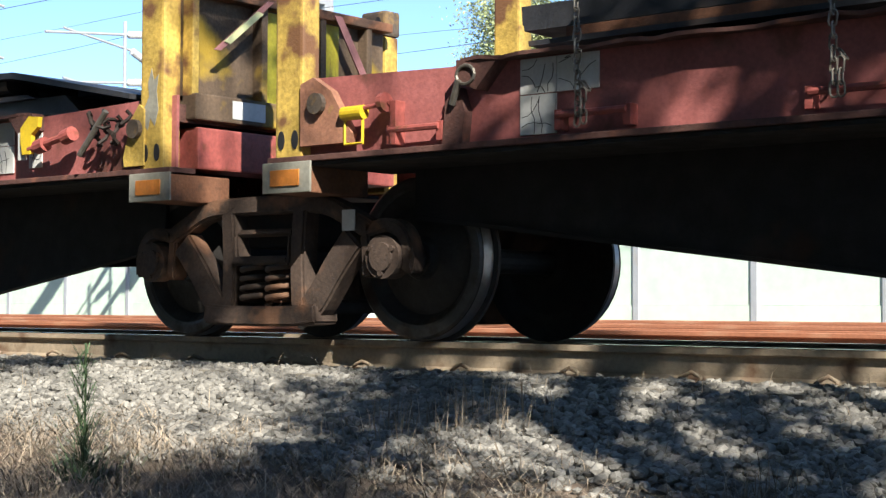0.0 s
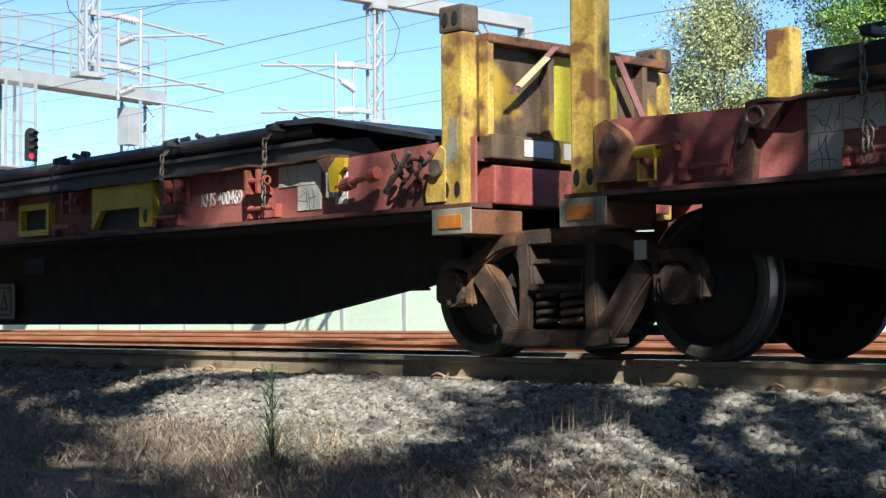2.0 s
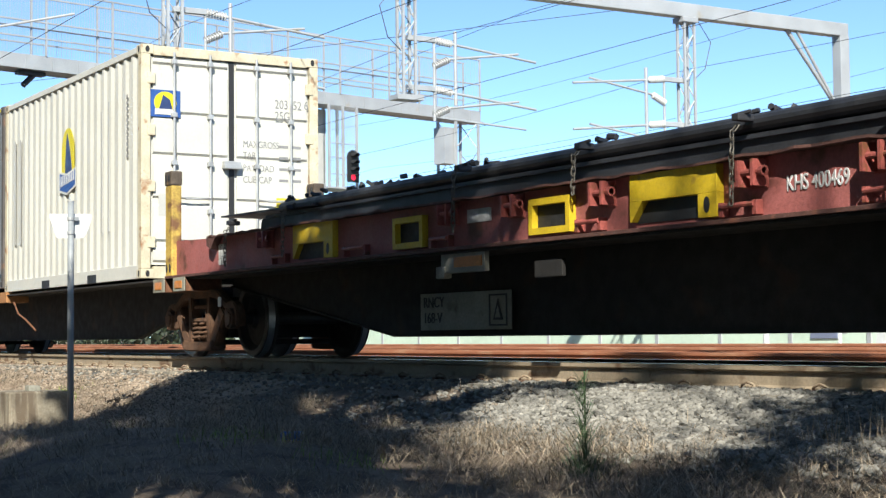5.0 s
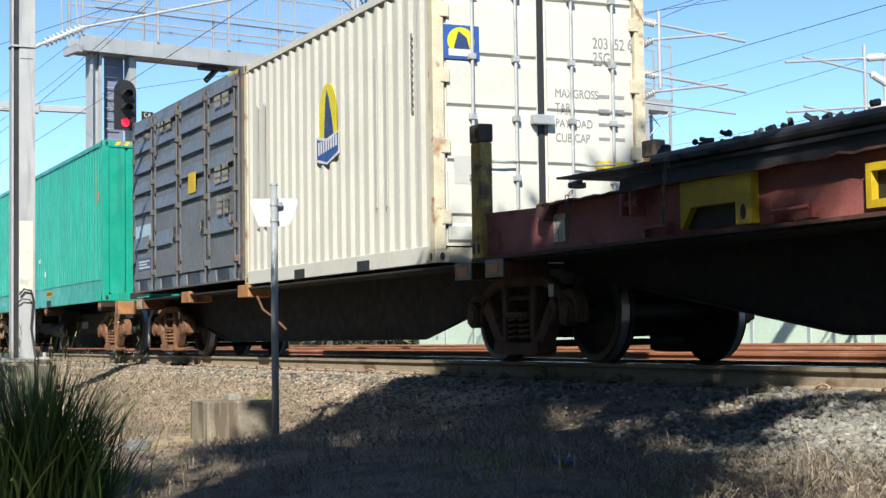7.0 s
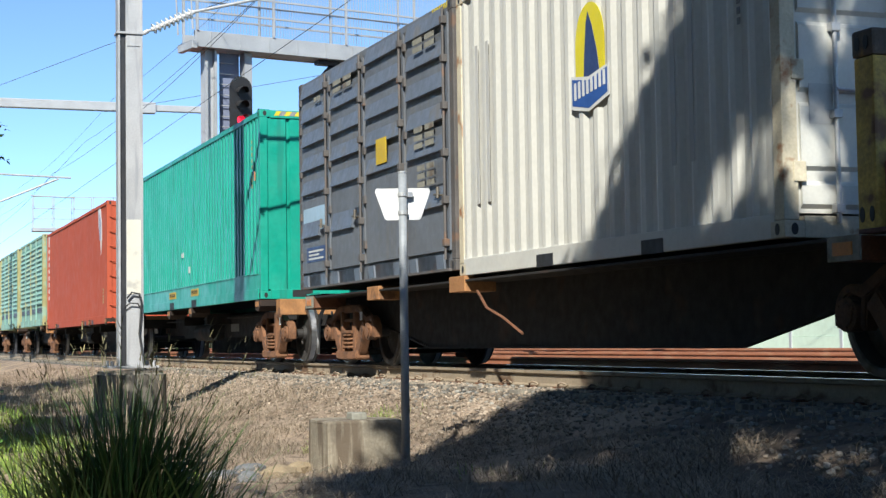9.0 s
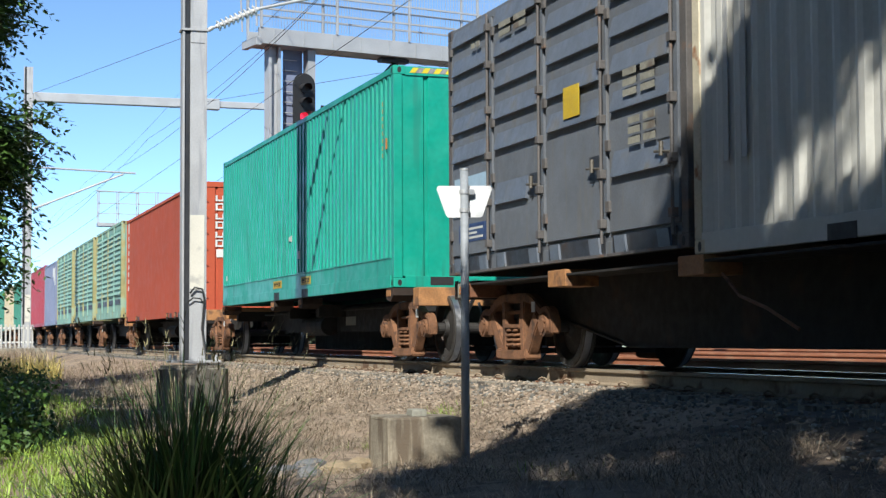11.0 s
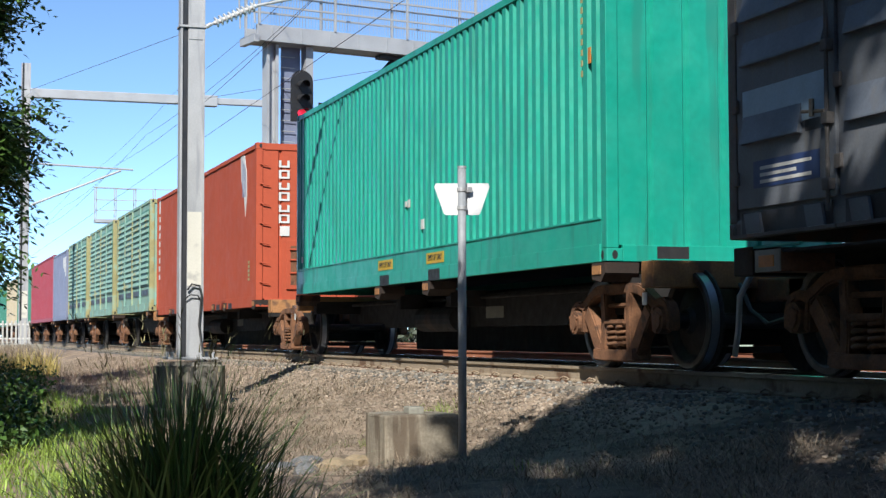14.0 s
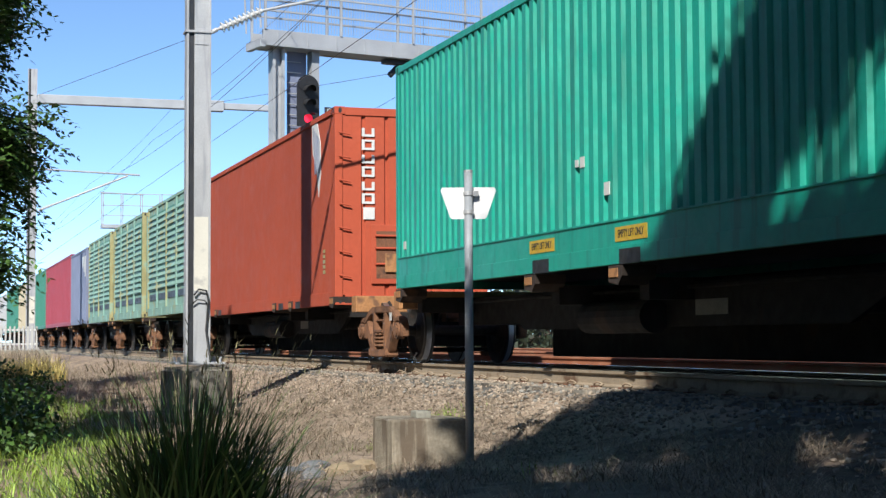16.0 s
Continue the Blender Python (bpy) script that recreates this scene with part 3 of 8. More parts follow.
def bogie(x, steel, label):
    bg = rolling("bogie", label, "bogie", x, group="bogies of the train", y=LINE_Y)
    for y in (-0.85, 0.85):
        sf = part("side_frame", (lambda bm: (side_frame(bm, y), bm)[1])(B()), steel, bg)
        for sx in (-0.10, 0.10):
            bm = B()
            coil_spring(bm, sx, y, 0.19, 0.40, 0.082, 4)
            part("coil_spring", bm, steel, sf, smooth=True)
        for s in (-1, 1):
            bm = B()
            o = 0.11 * (1 if y > 0 else -1)
            tube(bm, (s * 0.91, y - o * 0.2, 0.435), (s * 0.91, y + o * 0.75, 0.435), 0.115, 18)
            tube(bm, (s * 0.91, y + o * 0.75, 0.435), (s * 0.91, y + o * 0.9, 0.435), 0.075, 18)
            for k in range(3):
                q = 2 * math.pi * k / 3 + 0.5
                p = (s * 0.91 + 0.085 * math.cos(q), 0.435 + 0.085 * math.sin(q))
                tube(bm, (p[0], y + o * 0.7, p[1]), (p[0], y + o * 0.9, p[1]), 0.016, 8)
            part("axle_box", bm, steel, sf)
    bm = box(B(), (-0.22, -0.82, 0.50), (0.22, 0.82, 0.70), 0.02)
    tube(bm, (0, 0, 0.70), (0, 0, 0.78), 0.3, 20)
    part("bolster", bm, M_wagon, bg)
    for s in (-1, 1):
        bm = prism(B(), [(s * 0.36, 0.24), (s * 0.44, 0.22), (s * 0.46, 0.40), (s * 0.44, 0.56), (s * 0.38, 0.56)], "y", -0.70, 0.70)
        tube(bm, (s * 0.42, 0.0, 0.40), (0, 0, 0.46), 0.025, 8)
        part("brake_beam", bm, M_wagon, bg)
        for y in (-0.6, 0.6):
            part("brake_block", prism(B(), [(s * 0.44, 0.26), (s * 0.50, 0.24), (s * 0.478, 0.44), (s * 0.50, 0.60), (s * 0.44, 0.58)], "y", y - 0.05, y + 0.05), M_wagon, bg)
    part("spring_plank", box(B(), (-0.24, -0.80, 0.14), (0.24, 0.80, 0.20), 0.01), M_wagon, bg)
    sets = []
    for s in (-1, 1):
        ws = new("wheelset")
        ws.parent = bg
        ws.location = (s * 0.91, 0, 0.436)
        ws.empty_display_size = 0.1
        for y, inw in ((-0.585, 1), (0.585, -1)):
            bm = B()
            wheel_profile(bm, y, inw)
            part("wheel", bm, M_wheel, ws, smooth=False)
            part("rim", rim_face(y, inw), M_rim, ws, "worn grey rim")
            part("tread", tread_band(y) if inw > 0 else tread_band(y), M_tread, ws, "worn bright wheel tread", smooth=True)
        part("axle", tube(B(), (0, -0.86, 0), (0, 0.86, 0), 0.07, 14), M_wheel, ws)
        sets.append(ws)
    BOGIES.append(bg)
    return bg


def bogie_copy(first, x, steel, label):
    bg = copy_thing(first, pose(x, LINE_Y, 0))
    bg["label"] = label
    TRAIN.append((bg, x, LINE_Y, 0.0))
    if steel is not M_bogie:
        for o in bg.children_recursive:
            if o.type == "MESH" and o.data.materials[0] == M_bogie:
                o.data = o.data.copy()
                o.data.materials[0] = steel
    BOGIES.append(bg)
    return bg


dark_bogie = "dark brown steel freight bogie with coil springs, rolling on the rails"
rust_bogie = "rust-coloured steel freight bogie with coil springs, rolling on the rails"
first_bogie = bogie(-4.12, M_bogie, dark_bogie)
part("tag_plate", box(B(), (0.64, -0.945, 0.575), (0.73, -0.938, 0.685), 0.001), M_label_white, first_bogie, "small white plate on the side frame")
bogie_copy(first_bogie, 9.35, M_bogie, dark_bogie)
rust_first = None
bogie_copy(first_bogie, -17.65, M_bogie_mid, "dull rust-brown steel freight bogie with coil springs, rolling on the rails")
for bx in (-29.7, -33.75, -47.25, -61.9, -70.3, -78.4, -86.6, -93.3, -100.5, -107.2, -114, -121, -128):
    src = rust_first or first_bogie
    b = bogie_copy(src, bx, M_bogie_rust, rust_bogie)
    rust_first = rust_first or b


# -- wagons --
def fish_wagon(x0, x1, flat0, flat1, z0, z1, material, label, refl, ends=None):
    """An articulated platform with deep fish-bellied side sills. x0, x1: its ends; flat0, flat1: the deepest stretch."""
    cx = (x0 + x1) / 2
    w = rolling("container_wagon", label, "railway wagon", cx, group="wagons of the train")
    L, R, f0, f1 = x0 - cx, x1 - cx, flat0 - cx, flat1 - cx
    for s in (-1, 1):
        bm = B()
        low = 0.235 if s < 0 else 0.50
        prism(bm, [(L, 0.90), (R, 0.90), (R, z1), (f1, low), (f0, low), (L, z0)] if s < 0 else [(L, 0.90), (R, 0.90), (f1, low), (f0, low)], "y", min(s * 0.72, s * 0.75), max(s * 0.72, s * 0.75))
        sill = part("side_sill", bm, material, w)
        prof = [(L, z0), (f0, low), (f1, low), (R, z1)] if s < 0 else [(f0, low), (f1, low)]
        bm = B()
        for (ax, az), (bx, bz) in zip(prof[:-1], prof[1:]):
            prism(bm, [(ax, az), (bx, bz), (bx, bz - 0.022), (ax, az - 0.022)], "y", min(s * 0.70, s * 0.775), max(s * 0.70, s * 0.775))
        part("sill_flange", bm, material, sill)
        part("top_flange", box(B(), (L - 0.3, min(s * 0.6, s * 1.24), 0.90), (R + 0.3, max(s * 0.6, s * 1.24), 0.922), 0.004), material, sill)
    part("centre_sill", box(B(), (L - 0.5, -0.2, 0.70), (R + 0.5, 0.2, 0.88), 0.01), material, w)
    for x in (L + 0.2, R - 0.2, (L + R) / 2, L + (R - L) * 0.25, L + (R - L) * 0.75):
        part("cross_beam", box(B(), (x - 0.08, -0.7, 0.74), (x + 0.08, 0.7, 0.88), 0.01), material, w)
    for x, sx in zip(ends or (x0, x1), (-1, 1)):
        if not refl:
            continue
        for s in (-1, 1):
            e = x - cx
            a, b = (e + 0.02, e + 0.34) if sx > 0 else (e - 0.34, e - 0.02)
            br = part("corner_support", box(B(), (a + 0.02, min(s * 0.8, s * 1.27), 0.765), (b - 0.02, max(s * 0.8, s * 1.27), 0.918), 0.008), M_rust, w, "rusty brown bracket with a pale face and an orange reflector")
            part("bracket_frame", box(B(), (a - 0.015, min(s * 1.268, s * 1.282), 0.765), (b + 0.015, max(s * 1.268, s * 1.282), 0.925), 0.004), M_label_grey, br)
            part("reflector", box(B(), (a + 0.05, min(s * 1.282, s * 1.29), 0.80), (b - 0.06, max(s * 1.282, s * 1.29), 0.885), 0.003), M_orange, br, "orange side reflector")
    return w


black_wagon = "black steel articulated container wagon with deep fish-bellied side sills"
wagon_a = fish_wagon(-3.2, 8.9, 0.14, 5.6, 0.66, 0.66, M_wagon, black_wagon, True, (-3.45, 8.9))
wagon_b = fish_wagon(-17.2, -5.2, -13.35, -7.2, 0.82, 0.55, M_wagon, black_wagon, True, (-17.35, -4.90))
wagon_c = fish_wagon(-30.3, -18.35, -27.2, -20.3, 0.75, 0.62, M_wagon, "dark brown articulated wagon carrying two short containers", True)


def data_plate(w, x0, x1, z0, z1):
    cx = w.location.x
    a, b = x0 - cx, x1 - cx
    p = part("data_plate", box(B(), (a, -0.805, z0), (b, -0.795, z1), 0.004), M_label_grey, w, "weathered pale data panel")
    y = -0.808
    lettering("plate_text", "RNCY", 0.135, M_black_paint_shade, p, pose(a + 0.06, y, z1 - 0.085), align="LEFT")
    lettering("plate_text", "168-V", 0.135, M_black_paint_shade, p, pose(a + 0.06, y, z1 - 0.225), align="LEFT")
    bm = B()
    q0, q1 = b - 0.34, b - 0.06
    for r in ((q0, z0 + 0.03, q1, z0 + 0.045), (q0, z1 - 0.045, q1, z1 - 0.03), (q0, z0 + 0.03, q0 + 0.018, z1 - 0.03), (q1 - 0.018, z0 + 0.03, q1, z1 - 0.03)):
        box(bm, (r[0], y - 0.002, r[1]), (r[2], y + 0.004, r[3]))
    part("symbol_frame", bm, M_black_paint_shade, p)
    c, h = (q0 + q1) / 2, 0.075
    bm = B()
    prism(bm, [(c - h, z0 + 0.08), (c + h, z0 + 0.08), (c, z1 - 0.07)], "y", y - 0.002, y + 0.004)
    part("symbol_triangle", bm, M_black_paint_shade, p)
    prism(bm := B(), [(c - h * 0.55, z0 + 0.10), (c + h * 0.55, z0 + 0.10), (c, z1 - 0.13)], "y", y - 0.005, y - 0.002)
    part("symbol_inner", bm, M_label_grey, p)


data_plate(wagon_b, -12.8, -11.3, 0.27, 0.60)
bx = wagon_b.location.x
mk = part("marker_bracket", box(B(), (-11.74 - bx, -1.22, 0.74), (-11.06 - bx, -1.17, 0.905), 0.006), M_label_grey, wagon_b, "pale bracket with a long orange reflector")
part("reflector", box(B(), (-11.52 - bx, -1.228, 0.785), (-11.09 - bx, -1.22, 0.87), 0.003), M_orange, mk)
part("side_lamp", box(B(), (-11.80 - bx, -1.235, 0.70), (-11.66 - bx, -1.16, 0.80), 0.01), M_label_grey, wagon_b)
part("junction_box", box(B(), (-10.42 - bx, -1.17, 0.66), (-10.05 - bx, -1.13, 0.80), 0.01), M_wagon, wagon_b)


# -- flat racks: red deck frames with yellow corner posts, laden with black steel --
def scalloped_flange(bm, x0, x1, z, s):
    """The bent, uneven lip along the top of the side rail."""
    n = int((x1 - x0) / 0.12)
    rnd = random.Random(int(x0 * 10) + 40)
    top, bot = [], []
    for i in range(n + 1):
        x = x0 + (x1 - x0) * i / n
        out = s * (SIDE + 0.045 + rnd.uniform(-0.012, 0.018))
        dz = rnd.uniform(-0.01, 0.012)
        top.append([bm.verts.new((x, s * (SIDE - 0.11), z + 0.012)), bm.verts.new((x, out, z + 0.012 + dz))])
        bot.append([bm.verts.new((x, s * (SIDE - 0.11), z)), bm.verts.new((x, out, z - 0.006 + dz))])
    for i in range(n):
        bm.faces.new((top[i][0], top[i][1], top[i + 1][1], top[i + 1][0]))
        bm.faces.new((bot[i][0], bot[i + 1][0], bot[i + 1][1], bot[i][1]))
        bm.faces.new((top[i][1], bot[i][1], bot[i + 1][1], top[i + 1][1]))
    bmesh.ops.recalc_face_normals(bm, faces=bm.faces)


def lashing_bracket(parent, x, z, s, flip=1):
    """Two ears with a pin through them."""
    y = s * (SIDE - 0.05)
    o = s * 0.13
    br = part("lashing_bracket", box(B(), (x - 0.09, min(y, y + o * 0.1), z - 0.10), (x + 0.09, max(y, y + o * 0.1), z + 0.09), 0.003), M_hook_red, parent)
    for dx in (-0.07, 0.07):
        part("bracket_ear", prism(B(), [(x + dx - 0.012, z - 0.09), (x + dx + 0.012, z - 0.09), (x + dx + 0.012, z + 0.08), (x + dx - 0.012, z + 0.08)], "y", min(y, y + o), max(y, y + o)), M_hook_red, br)
    part("pin", tube(tube(B(), (x - 0.10, y + o * 0.7, z), (x + 0.15 * flip, y + o * 0.7, z), 0.022, 10), (x + 0.12 * flip, y + o * 0.7, z), (x + 0.15 * flip, y + o * 0.7, z), 0.034, 12), M_hook_red, br, smooth=False)


def lashing_bar(parent, x0, x1, z, s):
    y = s * (SIDE + 0.01)
    bm = tube(B(), (x0, y, z), (x1, y, z), 0.017, 8)
    bar = part("lashing_bar", bm, M_hook_red, parent)
    for x in (x0, x1):
        part("bar_foot", box(B(), (x - 0.02, min(y, s * (SIDE - 0.08)), z - 0.07), (x + 0.02, max(y, s * (SIDE - 0.08)), z + 0.025), 0.004), M_hook_red, bar)


def yellow_pocket(parent, x0, x1, z0, z1, s, big):
    """A lift pocket in a yellow surround; a black sheet recessed behind its opening paints the shade."""
    y0, y1 = s * (SIDE - 0.06), s * (SIDE + 0.012)
    a, b = min(y0, y1), max(y0, y1)
    bm = B()
    if big:
        box(bm, (x0, a, z0 + (z1 - z0) * 0.46), (x1, b, z1), 0.004)
        box(bm, (x1 - 0.19, a, z0), (x1, b, z0 + (z1 - z0) * 0.46), 0.003)
        prism(bm, [(x0, z0 + (z1 - z0) * 0.46), (x0, z0 + 0.02), (x0 + 0.02, z0 + 0.02), (x0 + 0.14, z0 + (z1 - z0) * 0.46)], "y", a, b)
    else:
        t = 0.05
        box(bm, (x0, a, z1 - t), (x1, b, z1))
        box(bm, (x0, a, z0), (x1, b, z0 + t))
        box(bm, (x0, a, z0 + t), (x0 + t, b, z1 - t))
        box(bm, (x1 - t, a, z0 + t), (x1, b, z1 - t))
    p = part("lift_pocket", bm, M_yellow, parent, "yellow painted lift pocket surround")
    # black sheet painted as the pocket's dark inside
    part("pocket_shade", box(B(), (x0 + 0.02, min(s * (SIDE - 0.048), s * (SIDE - 0.042)), z0 + 0.01), (x1 - 0.02, max(s * (SIDE - 0.048), s * (SIDE - 0.042)), z1 - 0.03)), M_black_paint_shade, p)
    if big:
        bm = B()
        prism(bm, [(x1 - 0.10 + 0.03 * math.cos(q), z0 + 0.085 + 0.055 * math.sin(q)) for q in [k * math.pi / 6 for k in range(12)]], "y", min(s * (SIDE + 0.010), s * (SIDE + 0.015)), max(s * (SIDE + 0.010), s * (SIDE + 0.015)))
        part("slot", bm, M_black_paint_shade, p)


def corner_post(parent, x, z0, z1, yc, cap):
    """A square hollow post with a casting at its head, slotted feet and a round hinge plate."""
    w, d = 0.10, 0.065
    p = part("corner_post", box(B(), (x - w, yc - d, z0), (x + w, yc + d, z1 - (0.17 if cap else 0)), 0.018), M_post_yellow, parent, "worn yellow corner post with rust patches")
    if cap:
        part("corner_casting", box(B(), (x - w - 0.008, yc - d - 0.008, z1 - 0.17), (x + w + 0.008, yc + d + 0.008, z1), 0.02), M_post_cap, p)
        for dx in (-0.045, 0.045):
            bm = B()
            prism(bm, [(x + dx + 0.026 * math.cos(q), z1 - 0.085 + 0.045 * math.sin(q)) for q in [k * math.pi / 6 for k in range(12)]], "y", yc - d - 0.014, yc - d - 0.006)
            part("casting_hole", bm, M_black_paint_shade, p)
    # slots are flat black ovals, their inner shade painted on
    for dx in (-0.05, 0.05):
        bm = B()
        prism(bm, [(x + dx + 0.024 * math.cos(q), z0 + 0.12 + 0.05 * math.sin(q)) for q in [k * math.pi / 6 for k in range(12)]], "y", yc - d - 0.005, yc - d + 0.004)
        part("slot", bm, M_black_paint_shade, p)
    return p


def hinge_plate(parent, x, z, s, material):
    bm = B()
    y = -SIDE - 0.03
    prism(bm, [(x - 0.06 * s, z + 0.13), (x + 0.03 * s, z + 0.16), (x + 0.16 * s, z + 0.08), (x + 0.30 * s, z - 0.14), (x + 0.28 * s, z - 0.19), (x - 0.06 * s, z - 0.19)], "y", y, y + 0.05)
    h = part("hinge_plate", bm, material, parent)
    part("hinge_pin", tube(B(), (x + 0.07 * s, y - 0.03, z + 0.02), (x + 0.07 * s, y + 0.03, z + 0.02), 0.055, 16), M_post_cap, h)


def turnbuckle_gear(parent, x, z, s=1):
    """Yellow-handled tensioner, red spool and loose grips on the end of the rack."""
    y = -SIDE + 0.02
    bm = prism(B(), [(x - 0.03, z - 0.10), (x + 0.05, z - 0.10), (x + 0.06, z + 0.02), (x + 0.12, z + 0.06), (x + 0.13, z + 0.12), (x + 0.03, z + 0.13), (x - 0.05, z + 0.06), (x - 0.05, z - 0.02)], "y", y - 0.10, y - 0.07)
    part("handle_plate", box(B(), (x - 0.11, y - 0.075, z - 0.13), (x - 0.03, y - 0.06, z + 0.04), 0.004), M_label_white, parent, "pale plate behind a tensioner")
    part("tension_handle", bm, M_yellow, parent, "yellow tensioner handle")
    bm = tube(B(), (x + 0.02, y - 0.08, z - 0.07), (x + 0.44, y - 0.08, z + 0.0), 0.024, 10)
    tube(bm, (x + 0.36, y - 0.08, z - 0.02), (x + 0.44, y - 0.08, z + 0.0), 0.045, 14)
    tube(bm, (x + 0.10, y - 0.08, z - 0.06), (x + 0.18, y - 0.08, z - 0.045), 0.045, 12)
    part("tension_screw", bm, M_hook_red, parent, "red tension screw")
    rnd = random.Random(6)
    for k in range(7):
        a = (x + 0.60 + 0.05 * k, y - 0.08 - 0.02 * (k % 2), z + 0.06 - 0.05 * (k % 3))
        q0 = rnd.uniform(0, 6)
        bm = B()
        sweep(bm, [(a[0] + 0.035 * math.cos(q + q0) * (1 + 0.4 * math.cos(2 * q)), a[1] + 0.03 * math.sin(2 * q), a[2] + 0.05 * math.sin(q + q0)) for q in [j * math.pi / 5 for j in range(8)]], 0.012, 5)
        part("shackle", bm, M_wagon_brown, parent)
    part("binder_lever", tube(B(), (x + 0.56, y - 0.12, z - 0.14), (x + 0.80, y - 0.12, z + 0.10), 0.018, 8), M_chain, parent, "bare steel binder lever")


def flat_rack(x0, x1, label):
    cx = (x0 + x1) / 2
    r = rolling("flat_rack", label, "flat rack container", cx, 0.925, "flat racks on the wagons")
    L, R = x0 - cx, x1 - cx
    a, b = L + 1.35, R - 1.35          # the deep middle of the side rails
    H = 0.425
    for s in (-1, 1):
        y0, y1 = sorted((s * (SIDE - 0.07), s * (SIDE - 0.05)))
        web = part("side_rail", prism(B(), [(L + 0.1, 0.0), (R - 0.1, 0.0), (R - 0.1, H + 0.02), (b, H - 0.015), (a, H - 0.015), (L + 0.1, H + 0.02)], "y", y0, y1), M_rack_red, r, "faded red side rail with rust")
        bm = B()
        scalloped_flange(bm, a, b, H - 0.012, s)
        part("top_lip", bm, M_rack_flange, web)
        part("bottom_lip", box(B(), (L + 0.05, min(s * (SIDE - 0.15), s * (SIDE + 0.04)), 0.0), (R - 0.05, max(s * (SIDE - 0.15), s * (SIDE + 0.04)), 0.03), 0.004), M_rack_flange, web)
        for e, d in ((a, -1), (b, 1)):
            part("end_gusset", prism(B(), [(e - d * 0.24, H), (e + d * 0.02, H), (e + d * 0.02, H - 0.10), (e - d * 0.10, H - 0.15)], "y", min(s * (SIDE - 0.05), s * (SIDE + 0.04)), max(s * (SIDE - 0.05), s * (SIDE + 0.04))), M_rack_flange, web)
    part("deck", box(B(), (L + 0.1, -SIDE + 0.07, H - 0.13), (R - 0.1, SIDE - 0.07, H - 0.03)), M_rack_flange, r)
    for e in (L + 0.16, R - 0.16):
        part("end_beam", box(B(), (e - 0.12, -SIDE + 0.16, 0.03), (e + 0.12, SIDE - 0.6, 0.27), 0.012), M_hook_red, r, "red end beam")
    return r, cx, L, R


rack_text = surface("faded_white_lettering", (0.62, 0.62, 0.62), 0.6, vary=0.25, scale=9, stain=(0.3, 0.12, 0.1), stain_scale=8, stain_at=0.70, bump=0)
rack_b, cxb, Lb, Rb = flat_rack(-18.08, -4.52, "faded red flat rack with yellow posts on a black wagon")
rack_a, cxa, La, Ra = flat_rack(-3.84, 9.7, "faded red flat rack with yellow posts, carried ahead of another")
for s in (-1, 1):
    for x0, x1, big in ((-9.13, -8.21, True), (-14.59, -13.72, True), (-10.40, -9.86, False), (-12.55, -12.03, False)):
        z0, z1 = (0.055, 0.405) if big else (0.06, 0.335)
        yellow_pocket(rack_b, x0 - cxb, x1 - cxb, z0, z1, s, big)
    for x in (-7.87, -9.45, -10.62, -11.6, -6.80, -15.25):
        lashing_bracket(rack_b, x - cxb, 0.31, s, 1)
    for x0, x1 in ((-8.18, -7.86), (-6.92, -6.62), (-9.78, -9.5), (-11.9, -11.62), (-13.5, -13.1), (-15.1, -14.8)):
        lashing_bar(rack_b, x0 - cxb, x1 - cxb, 0.115, s)
    for x0, x1 in ((-1.94, -1.57), (-0.7, -0.25), (-2.96, -2.64)):
        lashing_bar(rack_a, x0 - cxa, x1 - cxa, 0.125, s)
    yellow_pocket(rack_a, -0.22 - cxa, 0.70 - cxa, 0.055, 0.405, s, True)


def patch(parent, x0, x1, z0, z1, name="white_patch", material=None, label="weathered white label sheet"):
    p = part(name, box(B(), (x0, -SIDE + 0.042, z0), (x1, -SIDE + 0.052, z1), 0.001), material or M_label_white, parent, label)
    rnd = random.Random(int((x0 + 40) * 100 + z0 * 1000))
    for k in range(0 if material else 4):          # dark cracks in the peeling sheet
        bm, w = B(), 0.0015
        a = Vector((x0 + 0.01, z0 + (z1 - z0) * rnd.uniform(0.1, 0.9))) if k % 2 else Vector((x0 + (x1 - x0) * rnd.uniform(0.2, 0.8), z0 + 0.005))
        d = Vector((1, rnd.uniform(-0.6, 0.6))) if k % 2 else Vector((rnd.uniform(-0.6, 0.6), 1))
        for _ in range(6):
            b = a + d.normalized() * 0.035
            if not (x0 < b.x < x1 and z0 < b.y < z1):
                break
            n = Vector((-(b - a).y, (b - a).x)).normalized() * w
            prism(bm, [tuple(a - n), tuple(b - n), tuple(b + n), tuple(a + n)], "y", -SIDE + 0.0405, -SIDE + 0.0425)
            a, d = b, d + Vector((rnd.uniform(-0.7, 0.7), rnd.uniform(-0.7, 0.7)))
        if bm.verts:
            part("crack", bm, M_black_paint_shade, p)
        else:
            bm.free()
    return p


lettering("rack_text", "KHS 400469", 0.142, rack_text, rack_b, pose(-7.62 - cxb, -SIDE + 0.046, 0.215), "faded white painted lettering", align="LEFT", wide=0.74)
patch(rack_b, -6.63 - cxb, -6.15 - cxb, 0.255, 0.40)
patch(rack_b, -6.41 - cxb, -6.15 - cxb, 0.08, 0.25)
patch(rack_b, -5.99 - cxb, -5.86 - cxb, 0.10, 0.34)
patch(rack_b, -11.38 - cxb, -11.02 - cxb, 0.22, 0.33, "worn_lettering", rack_text, "worn white marks")
patch(rack_a, -2.19 - cxa, -1.985 - cxa, 0.24, 0.405)
patch(rack_a, -1.98 - cxa, -1.75 - cxa, 0.24, 0.405)
patch(rack_a, -2.19 - cxa, -1.985 - cxa, 0.05, 0.235)
